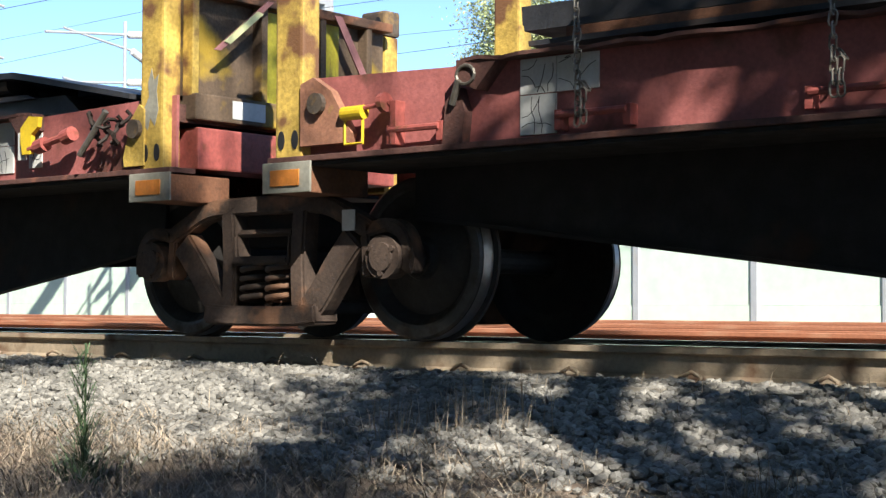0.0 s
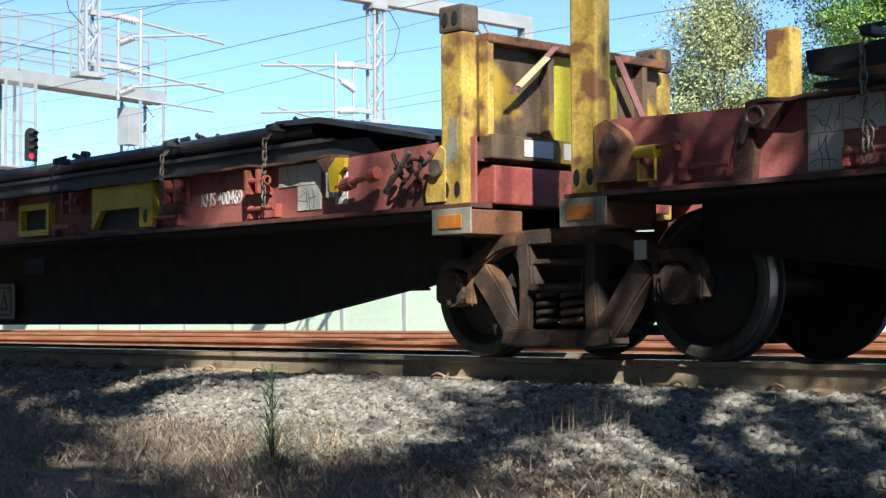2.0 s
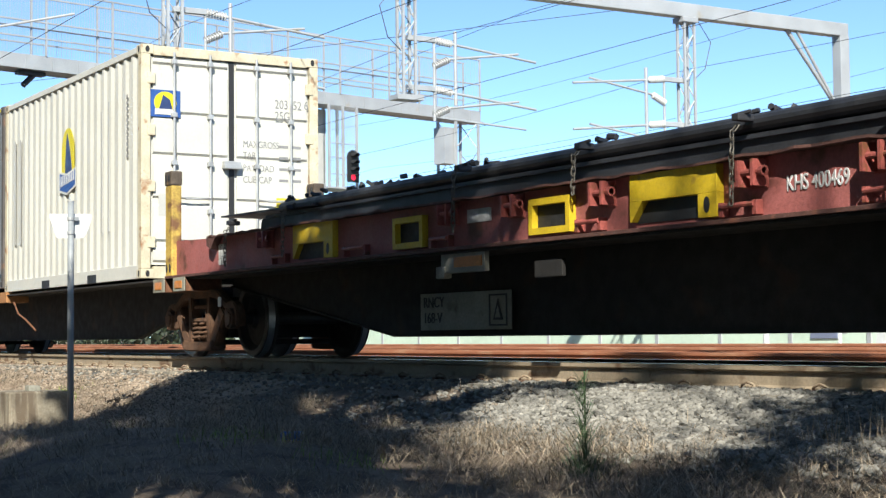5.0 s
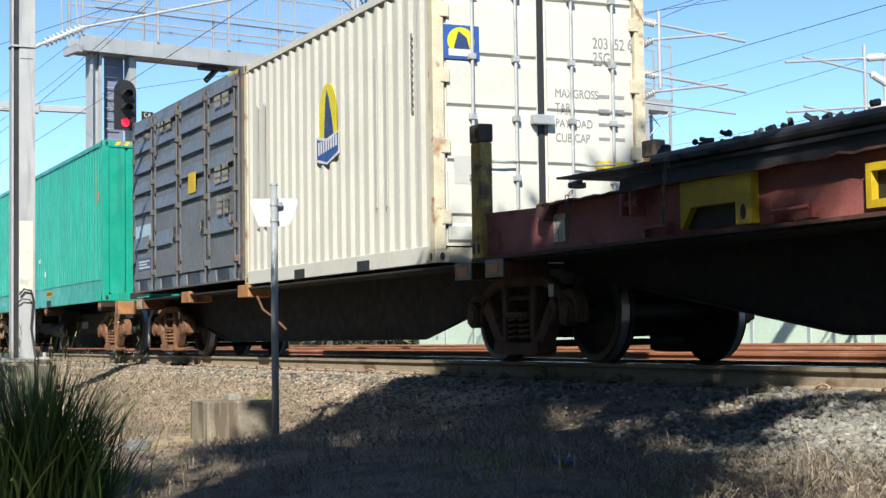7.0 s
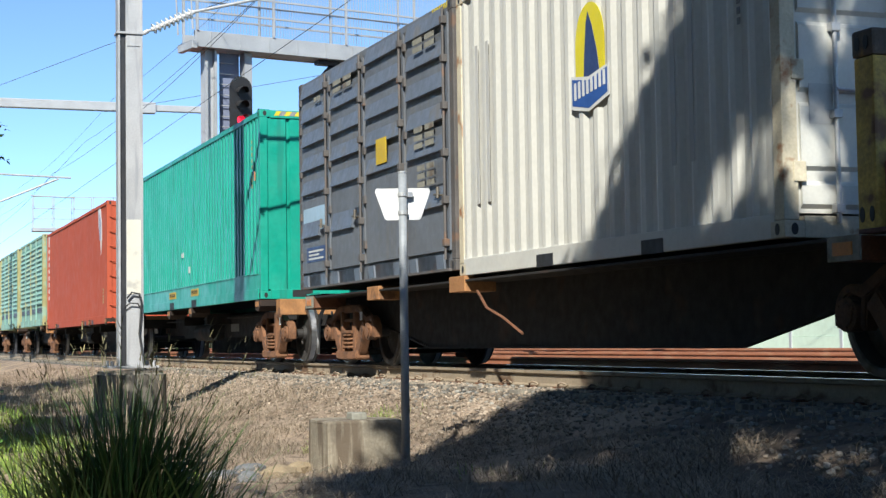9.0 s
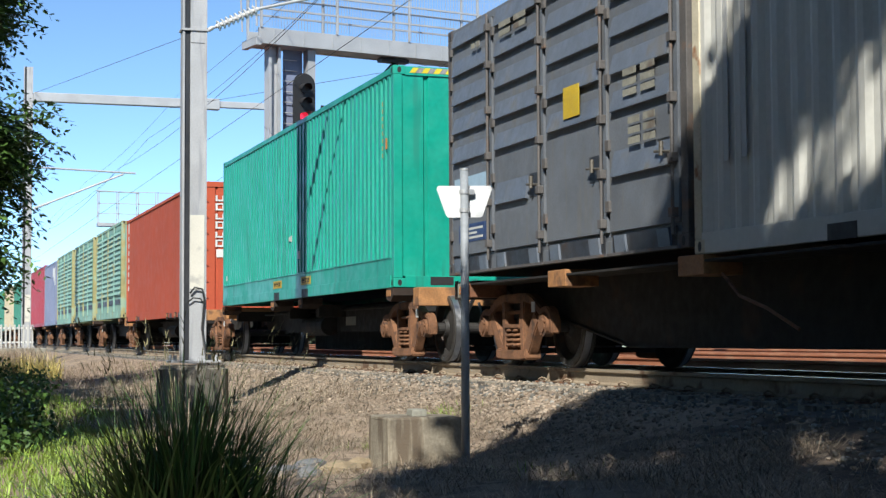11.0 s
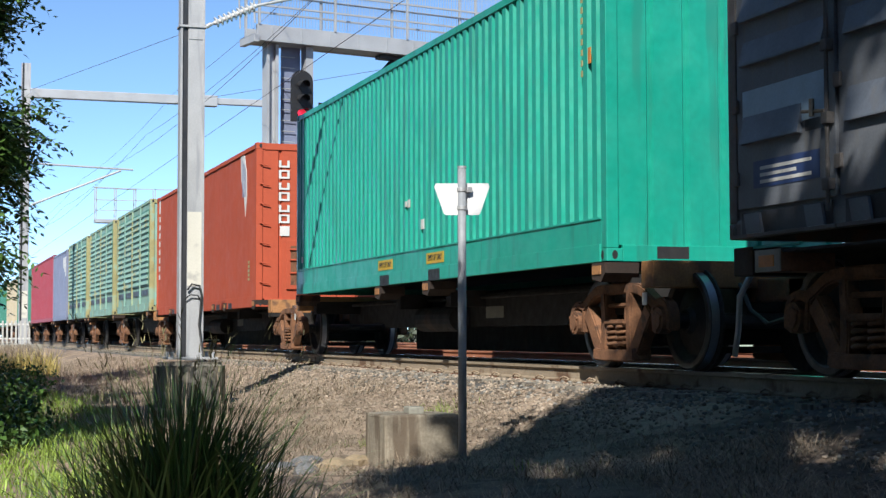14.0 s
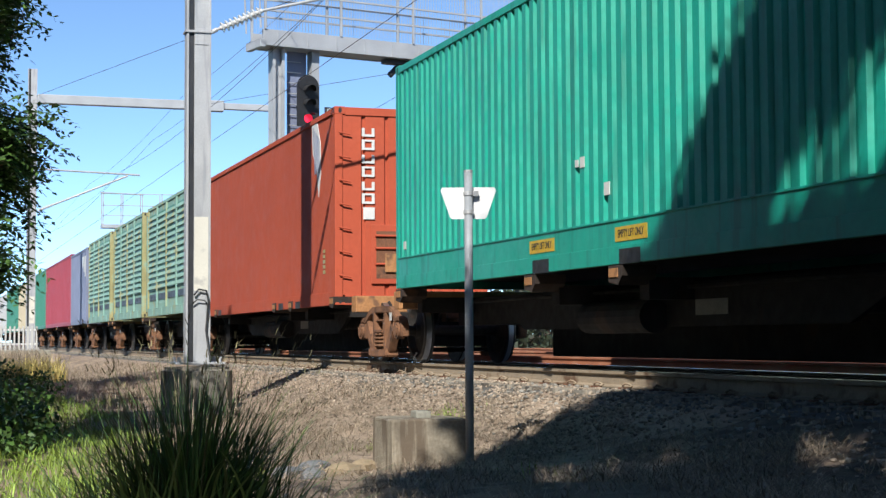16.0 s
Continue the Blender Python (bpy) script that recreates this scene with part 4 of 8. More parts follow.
patch(rack_b, -16.6 - cxb, -16.4 - cxb, 0.10, 0.33)
turnbuckle_gear(rack_b, -5.86 - cxb, 0.27)
# corner posts; the far ones stand a little closer in
for rk, c, xs in ((rack_b, cxb, (-4.76, -17.97)), (rack_a, cxa, (-3.66,))):
    for x in xs:
        corner_post(rk, x - c, 0.0, 1.27 if x != -3.66 else 1.36, -SIDE + 0.05, True)
        corner_post(rk, x - c, 0.0, 1.20, SIDE - 0.52, x != -3.66)
M_hinge_rust = surface("hinge_rust", (0.33, 0.15, 0.09), 0.75, vary=0.3, scale=7, stain=(0.42, 0.27, 0.07), stain_scale=5, stain_at=0.58, bump=0.25)
hinge_plate(rack_b, -4.84 - cxb, 0.24, -0.5, M_post_yellow)
hinge_plate(rack_a, -3.50 - cxa, 0.27, 1, M_hinge_rust)
prism(bm := B(), [(-4.82 - cxb, 0.28), (-4.79 - cxb, 0.25), (-4.77 - cxb, 0.32), (-4.73 - cxb, 0.27), (-4.70 - cxb, 0.36), (-4.715 - cxb, 0.47), (-4.70 - cxb, 0.56), (-4.74 - cxb, 0.53), (-4.76 - cxb, 0.60), (-4.79 - cxb, 0.52), (-4.78 - cxb, 0.44), (-4.82 - cxb, 0.38)], "y", -SIDE - 0.0175, -SIDE - 0.0145)
part("worn_patch", bm, M_label_grey, rack_b, "pale patch of worn paint")
# gear on the end of the leading rack
bm = tube(B(), (-3.25 - cxa, -SIDE - 0.03, 0.225), (-3.11 - cxa, -SIDE - 0.03, 0.225), 0.036, 14)
part("roller", bm, M_yellow, rack_a, "yellow roller")
bm = B()
sweep(bm, [(-3.24 - cxa, -SIDE - 0.03, 0.2), (-3.24 - cxa, -SIDE - 0.03, 0.07), (-3.12 - cxa, -SIDE - 0.03, 0.07), (-3.12 - cxa, -SIDE - 0.03, 0.2)], 0.009, 6)
part("roller_frame", bm, M_yellow, rack_a)
bm = tube(B(), (-3.11 - cxa, -SIDE - 0.03, 0.245), (-2.95 - cxa, -SIDE - 0.02, 0.26), 0.012, 8)
tube(bm, (-2.99 - cxa, -SIDE - 0.03, 0.26), (-2.96 - cxa, -SIDE - 0.03, 0.262), 0.05, 12)
box(bm, (-2.95 - cxa, -SIDE - 0.02, 0.05), (-2.91 - cxa, -SIDE + 0.06, 0.27), 0.004)
part("roller_arm", bm, M_hook_red, rack_a)
bm = B()
prism(bm, [(-2.62 - cxa, 0.03), (-2.50 - cxa, 0.03), (-2.48 - cxa, 0.18), (-2.52 - cxa, 0.30), (-2.60 - cxa, 0.24)], "y", -SIDE - 0.01, -SIDE + 0.06)
part("latch_plate", bm, M_rack_flange, rack_a)
bm = B()
sweep(bm, [(-2.45 - cxa + 0.055 * math.cos(q), -SIDE - 0.045, 0.35 + 0.045 * math.sin(q)) for q in [k * math.pi / 6 for k in range(12)]], 0.009, 6, True)
tube(bm, (-2.55 - cxa, -SIDE - 0.02, 0.22), (-2.49 - cxa, -SIDE - 0.045, 0.33), 0.018, 8)
part("latch_ring", bm, M_chain, rack_a)
# the folding end wall of the trailing rack, raised across its deck
ew = part("end_wall", box(B(), (Rb - 0.17, -SIDE + 0.12, 0.42), (Rb - 0.13, SIDE - 0.62, 1.03)), M_bulk_brown, rack_b, "rusty end wall with faded yellow panels")
part("top_rail", box(B(), (Rb - 0.20, -SIDE + 0.12, 1.03), (Rb - 0.04, SIDE - 0.62, 1.09), 0.01), M_rust, ew)
part("bottom_rail", box(B(), (Rb - 0.20, -SIDE + 0.12, 0.31), (Rb - 0.02, SIDE - 0.62, 0.46), 0.01), M_bulk_brown, ew)
for y in (-1.10, -0.56, -0.06, 0.36):
    part("stiffener", box(B(), (Rb - 0.14, y, 0.44), (Rb - 0.05, y + 0.05, 1.04), 0.008), M_post_yellow if y < -1 else M_bulk_brown, ew)
for y0, y1 in ((-0.50, -0.07), (0.0, 0.17)):
    part("wall_panel", box(B(), (Rb - 0.13, y0, 0.47), (Rb - 0.118, y1, 1.02)), M_wall_yellow, ew, "faded yellow wall panel")
for y0, y1 in ((-0.82, -0.56), (-0.46, -0.36)):
    part("notice", box(B(), (Rb - 0.019, y0, 0.335), (Rb - 0.015, y1, 0.44)), M_label_white, ew)
for k in range(2):
    bm = prism(B(), [(-0.55, 1.06), (-0.50, 1.06), (-0.92, 0.72), (-0.97, 0.72)] if not k else [(0.02, 1.06), (0.09, 1.06), (0.36, 0.66), (0.29, 0.66)], "x", Rb - 0.02, Rb - 0.01)
    part("strap", bm, M_strap_pink, ew, "faded ratchet strap")
prism(bm := B(), [(-0.640, 0.985), (-0.592, 0.975), (-0.855, 0.765), (-0.902, 0.775)], "x", Rb - 0.012, Rb - 0.002)
part("strap_sleeve", bm, M_strap, ew, "yellow strap sleeve")


def steel_load(x0, x1, z, label, layers, taper):
    """Bundled black plates and pipes, sagging slightly, with their ends cut on the slant."""
    cx = (x0 + x1) / 2
    ld = rolling("steel_load", label, "steel load", cx, z, "steel loads on the flat racks")
    for k, (inset, h0, h1, lean) in enumerate(layers):
        y0 = -SIDE + 0.10 + inset
        bm = B()
        prism(bm, [(x0 - cx + taper * 0.4 * k, h0), (x1 - cx - taper * k, h0), (x1 - cx - taper * (k + lean), h1), (x0 - cx + taper * (0.4 * k + lean * 0.2), h1)], "y", y0, SIDE - 0.5)
        part("steel_plate", bm, M_black_steel_shade, ld)
    return ld, cx


load_b, cl = steel_load(-15.9, -5.15, 1.315, "black steel plates and pipes chained on a flat rack", [(0.0, 0.0, 0.03, 0.1), (0.05, 0.03, 0.16, 0.4), (0.02, 0.16, 0.19, 0.2)], 0.45)
for k, (y, z, r) in enumerate([(-1.04, 0.245, 0.06), (-0.90, 0.245, 0.06), (-0.76, 0.245, 0.06), (-0.60, 0.25, 0.065), (-0.2, 0.25, 0.065), (0.1, 0.24, 0.06), (0.4, 0.24, 0.06)]):
    part("pipe", tube(B(), (-15.2 - cl, y, z), (-6.35 - cl - 0.1 * (k % 3), y, z + 0.03), r, 14), M_black_steel_shade, load_b, smooth=False)
part("cover_plate", prism(B(), [(-6.7 - cl, 0.345), (-6.2 - cl, 0.33), (-5.05 - cl, 0.10), (-5.05 - cl, 0.07), (-6.2 - cl, 0.29), (-6.7 - cl, 0.31)], "y", -SIDE + 0.06, SIDE - 0.5), M_black_steel_shade, load_b)
prism(bm := B(), [(-16.55 - cl, 0.235), (-14.3 - cl, 0.20), (-14.3 - cl, 0.225), (-16.55 - cl, 0.252)], "y", -SIDE + 0.05, SIDE - 0.7)
part("overhanging_sheet", bm, M_black_steel_shade, load_b)
load_a, cla = steel_load(-2.20, 9.3, 1.325, "black steel plates chained on the leading flat rack", [(0.02, 0.08, 0.105, 0.1), (0.05, 0.16, 0.19, 0.2), (0.10, 0.20, 0.29, 0.3)], -0.12)
part("timber_packer", box(B(), (-1.75 - cla, -SIDE + 0.2, 0.0), (-1.62 - cla, SIDE - 0.5, 0.08), 0.006), M_orange_paint, load_a)
part("timber_packer", box(B(), (3.0 - cla, -SIDE + 0.2, 0.0), (3.13 - cla, SIDE - 0.5, 0.08), 0.006), M_orange_paint, load_a)
part("brown_plate", box(B(), (-2.0 - cla, -SIDE + 0.14, 0.107), (6 - cla, 0.2, 0.155), 0.004), M_rust, load_a, "rust-brown plate edge")


def chain_link_mesh():
    bm = B()
    a, h = 0.017, 0.020
    pts = [(a * math.cos(q), 0, (h if math.sin(q) > 0 else -h) * 0.8 + a * math.sin(q)) for q in [k * 2 * math.pi / 10 + 0.01 for k in range(10)]]
    sweep(bm, pts, 0.0052, 5, True)
    me = bpy.data.meshes.new("link")
    bm.to_mesh(me)
    bm.free()
    me.materials.append(M_chain)
    return me


LINK = chain_link_mesh()


def chain(x, z_top, z_bottom, y, lean=0.0):
    ch = rolling("chain", "hanging steel lashing chain with grips", "chain", x, z_bottom, "lashing chains")
    n = int((z_top - z_bottom) / 0.047)
    for i in range(n):
        shared("link", LINK, ch, pose(lean * i / n + random.uniform(-0.003, 0.003), y - TRACK_Y + 0.03 * max(0, i - n + 2), 0.047 * (i + 0.5), -40 if i > n - 2 else 0, random.uniform(-8, 8), 90 * (i % 2) + random.uniform(-16, 16)))
    if z_top < 1.4:
        return
    bm = box(B(), (lean - 0.03, y - TRACK_Y + 0.02, z_top - z_bottom - 0.02), (lean + 0.04, y - TRACK_Y + 0.16, z_top - z_bottom + 0.03), 0.012)
    tube(bm, (lean - 0.05, y - TRACK_Y + 0.05, z_top - z_bottom + 0.02), (lean + 0.07, y - TRACK_Y + 0.10, z_top - z_bottom + 0.04), 0.014, 6)
    part("grip", bm, M_black_steel_shade, ch)


CH_Y = TRACK_Y - SIDE - 0.055
for x, zt, zb in ((-8.02, 1.60, 1.04), (-6.68, 1.60, 1.05), (-11.45, 1.60, 1.08), (-14.74, 1.52, 1.04), (-9.75, 1.60, 1.25), (-16.2, 1.46, 1.0)):
    chain(x, zt, zb, CH_Y, 0.02)
for x, zt, zb in ((-1.79, 1.62, 0.99), (-0.56, 1.60, 1.02), (-0.53, 1.25, 1.02), (-1.76, 1.2, 1.0)):
    chain(x, zt, zb, CH_Y - 0.01, -0.01)


rnd = random.Random(14)
for x in (-8.02, -6.68, -11.45, -14.74, -9.75, -12.6, -13.3, -13.9, -14.3, -15.3):
    for _ in range(5):
        bm = B()
        p = Vector((x - cl + rnd.gauss(0, 0.11), -0.98 + rnd.uniform(-0.1, 0.3), 0.33 + rnd.uniform(0, 0.03)))
        d = Vector((rnd.uniform(-0.05, 0.05), rnd.uniform(-0.05, 0.05), rnd.uniform(-0.01, 0.03)))
        tube(bm, p - d, p + d, rnd.uniform(0.016, 0.026), 6)
        part("binder", bm, M_black_steel_shade, load_b)
# ---- containers ----
def corrugated(bm, u0, u1, z0, z1, y, depth, pitch, axis="x", inward=1, bends=(0.26, 0.5, 0.76)):
    """A trapezoidal sheet; folds run upright. axis: along x at depth y, or along y at depth x."""
    n = max(1, round((u1 - u0) / pitch))
    p = (u1 - u0) / n
    us = []
    for i in range(n):
        a = u0 + i * p
        us += [(a, 0), (a + bends[0] * p, 0), (a + bends[1] * p, 1), (a + bends[2] * p, 1)]
    us.append((u1, 0))
    lo, hi = [], []
    for u, d in us:
        w = y + inward * d * depth
        c = (u, w) if axis == "x" else (w, u)
        lo.append(bm.verts.new((*c, z0)))
        hi.append(bm.verts.new((*c, z1)))
    for i in range(len(us) - 1):
        bm.faces.new((lo[i], lo[i + 1], hi[i + 1], hi[i]) if (axis == "x") == (inward > 0) else (lo[i + 1], lo[i], hi[i], hi[i + 1]))
    return bm


def casting(parent, x, y, z, material):
    c = part("corner_casting", box(B(), (x - 0.089, y - 0.081, z - 0.059), (x + 0.089, y + 0.081, z + 0.059), 0.01), material, parent)
    for hx, hy, ax in ((x, y + (0.0815 if y > 0 else -0.0815), "y"), (x + (0.0895 if x > 0 else -0.0895), y, "x")):
        bm = B()
        # flat black oval paints the shade inside the casting's hole
        ring = [(0.028 * math.cos(q), 0.042 * math.sin(q)) for q in [k * math.pi / 5 for k in range(10)]]
        if ax == "y":
            prism(bm, [(hx + u, z + v) for u, v in ring], "y", hy - 0.002, hy + 0.002)
        else:
            prism(bm, [(hy + u, z + v) for u, v in ring], "x", hx - 0.002, hx + 0.002)
        part("casting_hole", bm, M_black_paint_shade, c)


def container(name, label, x0, x1, z, h, material, frame_mat=None, rail=0.17, fold=0.278, depth=0.032, smooth_side=False, folded_end=True, bends=(0.26, 0.5, 0.76)):
    fm = frame_mat or material
    cx, hl = (x0 + x1) / 2, (x1 - x0) / 2
    c = rolling(name, label, "shipping container", cx, z, "containers on the train")
    for sx in (-1, 1):
        for sy in (-1, 1):
            xa, ya = sx * (hl - 0.06), sy * (SIDE - 0.06)
            part("corner_post", box(B(), (xa - 0.06, ya - 0.06, 0.12), (xa + 0.06, ya + 0.06, h - 0.12), 0.008), fm, c)
            casting(c, sx * (hl - 0.088), sy * (SIDE - 0.08), 0.06, fm)
            casting(c, sx * (hl - 0.088), sy * (SIDE - 0.08), h - 0.06, fm)
    for sy in (-1, 1):
        ya = sy * (SIDE - 0.03)
        part("top_rail", box(B(), (-hl + 0.12, ya - 0.03, h - 0.10), (hl - 0.12, ya + 0.03, h - 0.02), 0.006), material, c)
        part("bottom_rail", box(B(), (-hl + 0.12, ya - 0.03, 0.0), (hl - 0.12, ya + 0.03, rail), 0.006), material, c)
        bm = B()
        if smooth_side:
            corrugated(bm, -hl + 0.12, hl - 0.12, rail, h - 0.10, sy * (SIDE - 0.022), 0.004, 1.2, "x", -sy)
        else:
            corrugated(bm, -hl + 0.12, hl - 0.12, rail, h - 0.10, sy * (SIDE - 0.012), depth, fold, "x", -sy, bends)
        part("side_panel", bm, material, c)
    for sx in (-1, 1):
        part("end_sill", box(B(), (sx * (hl - 0.05) - 0.05, -SIDE + 0.16, 0.0), (sx * (hl - 0.05) + 0.05, SIDE - 0.16, 0.15), 0.006), fm, c)
        part("end_header", box(B(), (sx * (hl - 0.05) - 0.05, -SIDE + 0.16, h - 0.13), (sx * (hl - 0.05) + 0.05, SIDE - 0.16, h - 0.01), 0.006), fm, c)
        if folded_end or sx < 0:
            bm = B()
            corrugated(bm, -SIDE + 0.12, SIDE - 0.12, 0.15, h - 0.13, sx * (hl - 0.02), 0.035, 0.36, "y", -sx, (0.80, 0.86, 0.94))
            part("end_panel", bm, material, c)
    part("roof", box(B(), (-hl + 0.1, -SIDE + 0.05, h - 0.05), (hl - 0.1, SIDE - 0.05, h - 0.035)), material, c)
    part("floor", box(B(), (-hl + 0.1, -SIDE + 0.06, 0.10), (hl - 0.1, SIDE - 0.06, 0.16)), M_wagon, c)
    return c, cx, hl


def fork_pocket(c, x, w, h=0.11, sides=(-1,)):
    # no opening is cut: a black sheet gives the pocket's shade
    for s in sides:
        part("fork_pocket", box(B(), (x - w / 2, min(s * (SIDE - 0.02), s * (SIDE + 0.003)), -0.004), (x + w / 2, max(s * (SIDE - 0.02), s * (SIDE + 0.003)), h)), M_black_paint_shade, c, "black sheet for the shade in a fork pocket opening")


def face_bars(parent, hl, rows, material, name="unreadable_mark"):
    """Rows of small marks on the +x end. rows: y0, y1, z, height."""
    for y0, y1, z, hh in rows:
        part(name, box(B(), (hl, y0, z), (hl + 0.003, y1, z + hh)), material, parent)


M_black_mark = surface("dark_lettering", (0.26, 0.26, 0.265), 0.6, vary=0.2, scale=12, bump=0)
M_yellow_decal = surface("decal_yellow", (0.78, 0.66, 0.02), 0.5, vary=0.06, bump=0)
M_blue_decal = surface("decal_blue", (0.03, 0.10, 0.36), 0.5, vary=0.1, bump=0)
M_hazard = surface("hazard_yellow", (0.70, 0.56, 0.03), 0.5, vary=0.1, bump=0)


def arch(x, z, w, h, n=14):
    return [(x - w / 2, z), (x + w / 2, z)] + [(x + w / 2 * math.cos(q), z + h - w * 0.62 + w * 0.62 * math.sin(q)) for q in [math.pi * k / n for k in range(n + 1)]]


def emblem_side(c, x, z, s):
    """Round-topped emblem with a dark animal shape over a pale block; plain shapes only."""
    y = -SIDE + 0.0115
    e = part("emblem", prism(B(), arch(x, z, 0.56 * s, 0.68 * s), "y", y - 0.004, y), M_yellow_decal, c, "yellow and black emblem over a blue and white block")
    prism(bm := B(), [(x - 0.12 * s, z), (x + 0.20 * s, z), (x + 0.14 * s, z + 0.25 * s), (x + 0.05 * s, z + 0.48 * s), (x - 0.02 * s, z + 0.60 * s), (x - 0.06 * s, z + 0.50 * s), (x - 0.10 * s, z + 0.22 * s)], "y", y - 0.008, y - 0.004)
    part("emblem_figure", bm, M_dark_blue, e)
    for grow, depth, mat in ((0.03, 0.011, M_white_paint), (0.0, 0.0125, M_blue_decal)):
        g = grow * s
        prism(bm := B(), [(x - 0.34 * s - g, z - 0.17 * s - g), (x - 0.02 * s, z - 0.23 * s - g), (x + 0.34 * s + g, z - 0.14 * s - g), (x + 0.34 * s + g, z + 0.07 * s + g), (x - 0.02 * s, z + 0.01 * s + g), (x - 0.34 * s - g, z + 0.06 * s + g)], "y", y - depth, y - depth + 0.0045)
        part("emblem_block", bm, mat, e)
    for k in range(8):
        xx = x - 0.30 * s + 0.08 * s * k
        part("emblem_stroke", box(B(), (xx, y - 0.0145, z - 0.13 * s + 0.008 * k * s), (xx + 0.045 * s, y - 0.0125, z + 0.02 * s + 0.005 * k * s)), M_white_paint, e)


# white twenty-foot container with its doors towards the front of the train
white, wx, wl = container("white_container", "off-white corrugated container with rusty corners and double doors", -24.98, -18.92, 0.965, 2.92, M_white_box, M_white_rust, depth=0.024, folded_end=False)
emblem_side(white, -21.86 - wx, 1.53, 1.0)
fork_pocket(white, -22.85 - wx, 0.36)
fork_pocket(white, -20.80 - wx, 0.36)
for x, z0, z1 in ((-20.15, 0.65, 2.35), (-20.43, 0.65, 2.25), (-24.45, 0.7, 2.3), (-24.17, 0.7, 2.3)):
    part("repair_patch", box(B(), (x - wx - 0.035, -SIDE + 0.006, z0), (x - wx + 0.035, -SIDE + 0.0112, z1)), M_grey_patch, white, "grey painted-over stripe")
for k in range(11):
    part("unreadable_mark", box(B(), (-19.47 - wx, -SIDE + 0.004, 1.55 + 0.075 * k), (-19.43 - wx, -SIDE + 0.0105, 1.60 + 0.075 * k)), M_black_mark, white)
doors_y = ((-SIDE + 0.13, -0.035), (0.035, SIDE - 0.13))
for y0, y1 in doors_y:
    d = part("door", box(B(), (wl - 0.07, y0, 0.17), (wl - 0.045, y1, 2.78)), M_white_door, white, "off-white steel door leaf")
    for za, zb in ((0.20, 0.39), (0.46, 0.93), (1.00, 1.49), (1.55, 2.02), (2.07, 2.61), (2.68, 2.77)):
        prism(bm := B(), [(wl - 0.045, za), (wl - 0.018, za + 0.03), (wl - 0.018, zb - 0.03), (wl - 0.045, zb)], "y", y0 + 0.03, y1 - 0.03)
        part("door_panel", bm, M_white_door, d)
    for f in (0.28, 0.74):
        y = y0 + (y1 - y0) * f
        rod = part("lock_rod", tube(B(), (wl + 0.02, y, 0.10), (wl + 0.02, y, 2.84), 0.017, 10), M_galv, white, "galvanised lock rod")
        for z in (0.2, 0.85, 1.45, 2.05, 2.72):
            part("rod_guide", box(B(), (wl - 0.02, y - 0.035, z - 0.03), (wl + 0.045, y + 0.035, z + 0.03), 0.006), M_galv, rod)
        part("lock_handle", tube(B(), (wl + 0.035, y, 1.02), (wl + 0.035, y + (0.34 if f < 0.5 else -0.34), 1.0), 0.013, 8), M_galv, rod)
for y, s in ((-SIDE + 0.13, -1), (SIDE - 0.13, 1)):
    for z in (0.45, 1.15, 1.85, 2.5):
        part("hinge", box(B(), (wl - 0.05, y - 0.05, z - 0.07), (wl + 0.012, y + 0.05, z + 0.07), 0.008), M_white_rust, white)
part("door_gasket", box(B(), (wl - 0.075, -0.034, 0.17), (wl - 0.03, 0.034, 2.78)), M_black_paint_shade, white, "dark rubber gasket between the doors")
part("lock_box", box(B(), (wl - 0.02, -0.14, 1.40), (wl + 0.07, 0.10, 1.50), 0.012), M_galv, white)
face = wl - 0.016
for k, (txt, y, z, hgt) in enumerate((("203152", 0.60, 2.275, 0.165), ("6", 1.02, 2.285, 0.165), ("25G1", 0.60, 2.125, 0.16), ("MAXGROSS", 0.15, 1.735, 0.125), ("TARE", 0.15, 1.59, 0.125), ("PAYLOAD", 0.15, 1.43, 0.125), ("CUB CAP", 0.15, 1.28, 0.125))):
    lettering("door_text", txt, hgt, M_black_mark, white, pose(face, y, z, 0, 0, 90), align="LEFT", wide=0.78, depth=0.002)
face_bars(white, face - 0.002, [(0.66 + 0.18 * c, 0.66 + 0.18 * c + 0.13, 1.71 - 0.147 * r, 0.035) for r in range(4) for c in range(2)], M_black_mark)
part("emblem_plate", box(B(), (face - 0.005, -1.10, 2.02), (face + 0.002, -0.70, 2.36)), M_blue_decal, white, "blue emblem plate with a yellow disc")
prism(bm := B(), [(-0.90 + 0.15 * math.cos(q), 2.20 + 0.14 * math.sin(q)) for q in [k * math.pi / 10 for k in range(20)]], "x", face + 0.002, face + 0.004)
part("emblem_disc", bm, M_yellow_decal, white)
prism(bm := B(), [(-0.99, 2.10), (-0.80, 2.10), (-0.84, 2.24), (-0.93, 2.30)], "x", face + 0.004, face + 0.006)
part("emblem_figure", bm, M_dark_blue, white)
part("emblem_base", box(B(), (face + 0.006, -1.04, 2.05), (face + 0.008, -0.76, 2.12)), M_white_paint, white)
part("grey_plate", box(B(), (face - 0.006, -0.99, 0.78), (face + 0.001, -0.80, 1.06)), M_grey_patch, white)
part("yellow_notice", box(B(), (face - 0.006, 0.62, 0.86), (face + 0.001, 1.02, 1.06)), M_hazard, white, "yellow height notice")

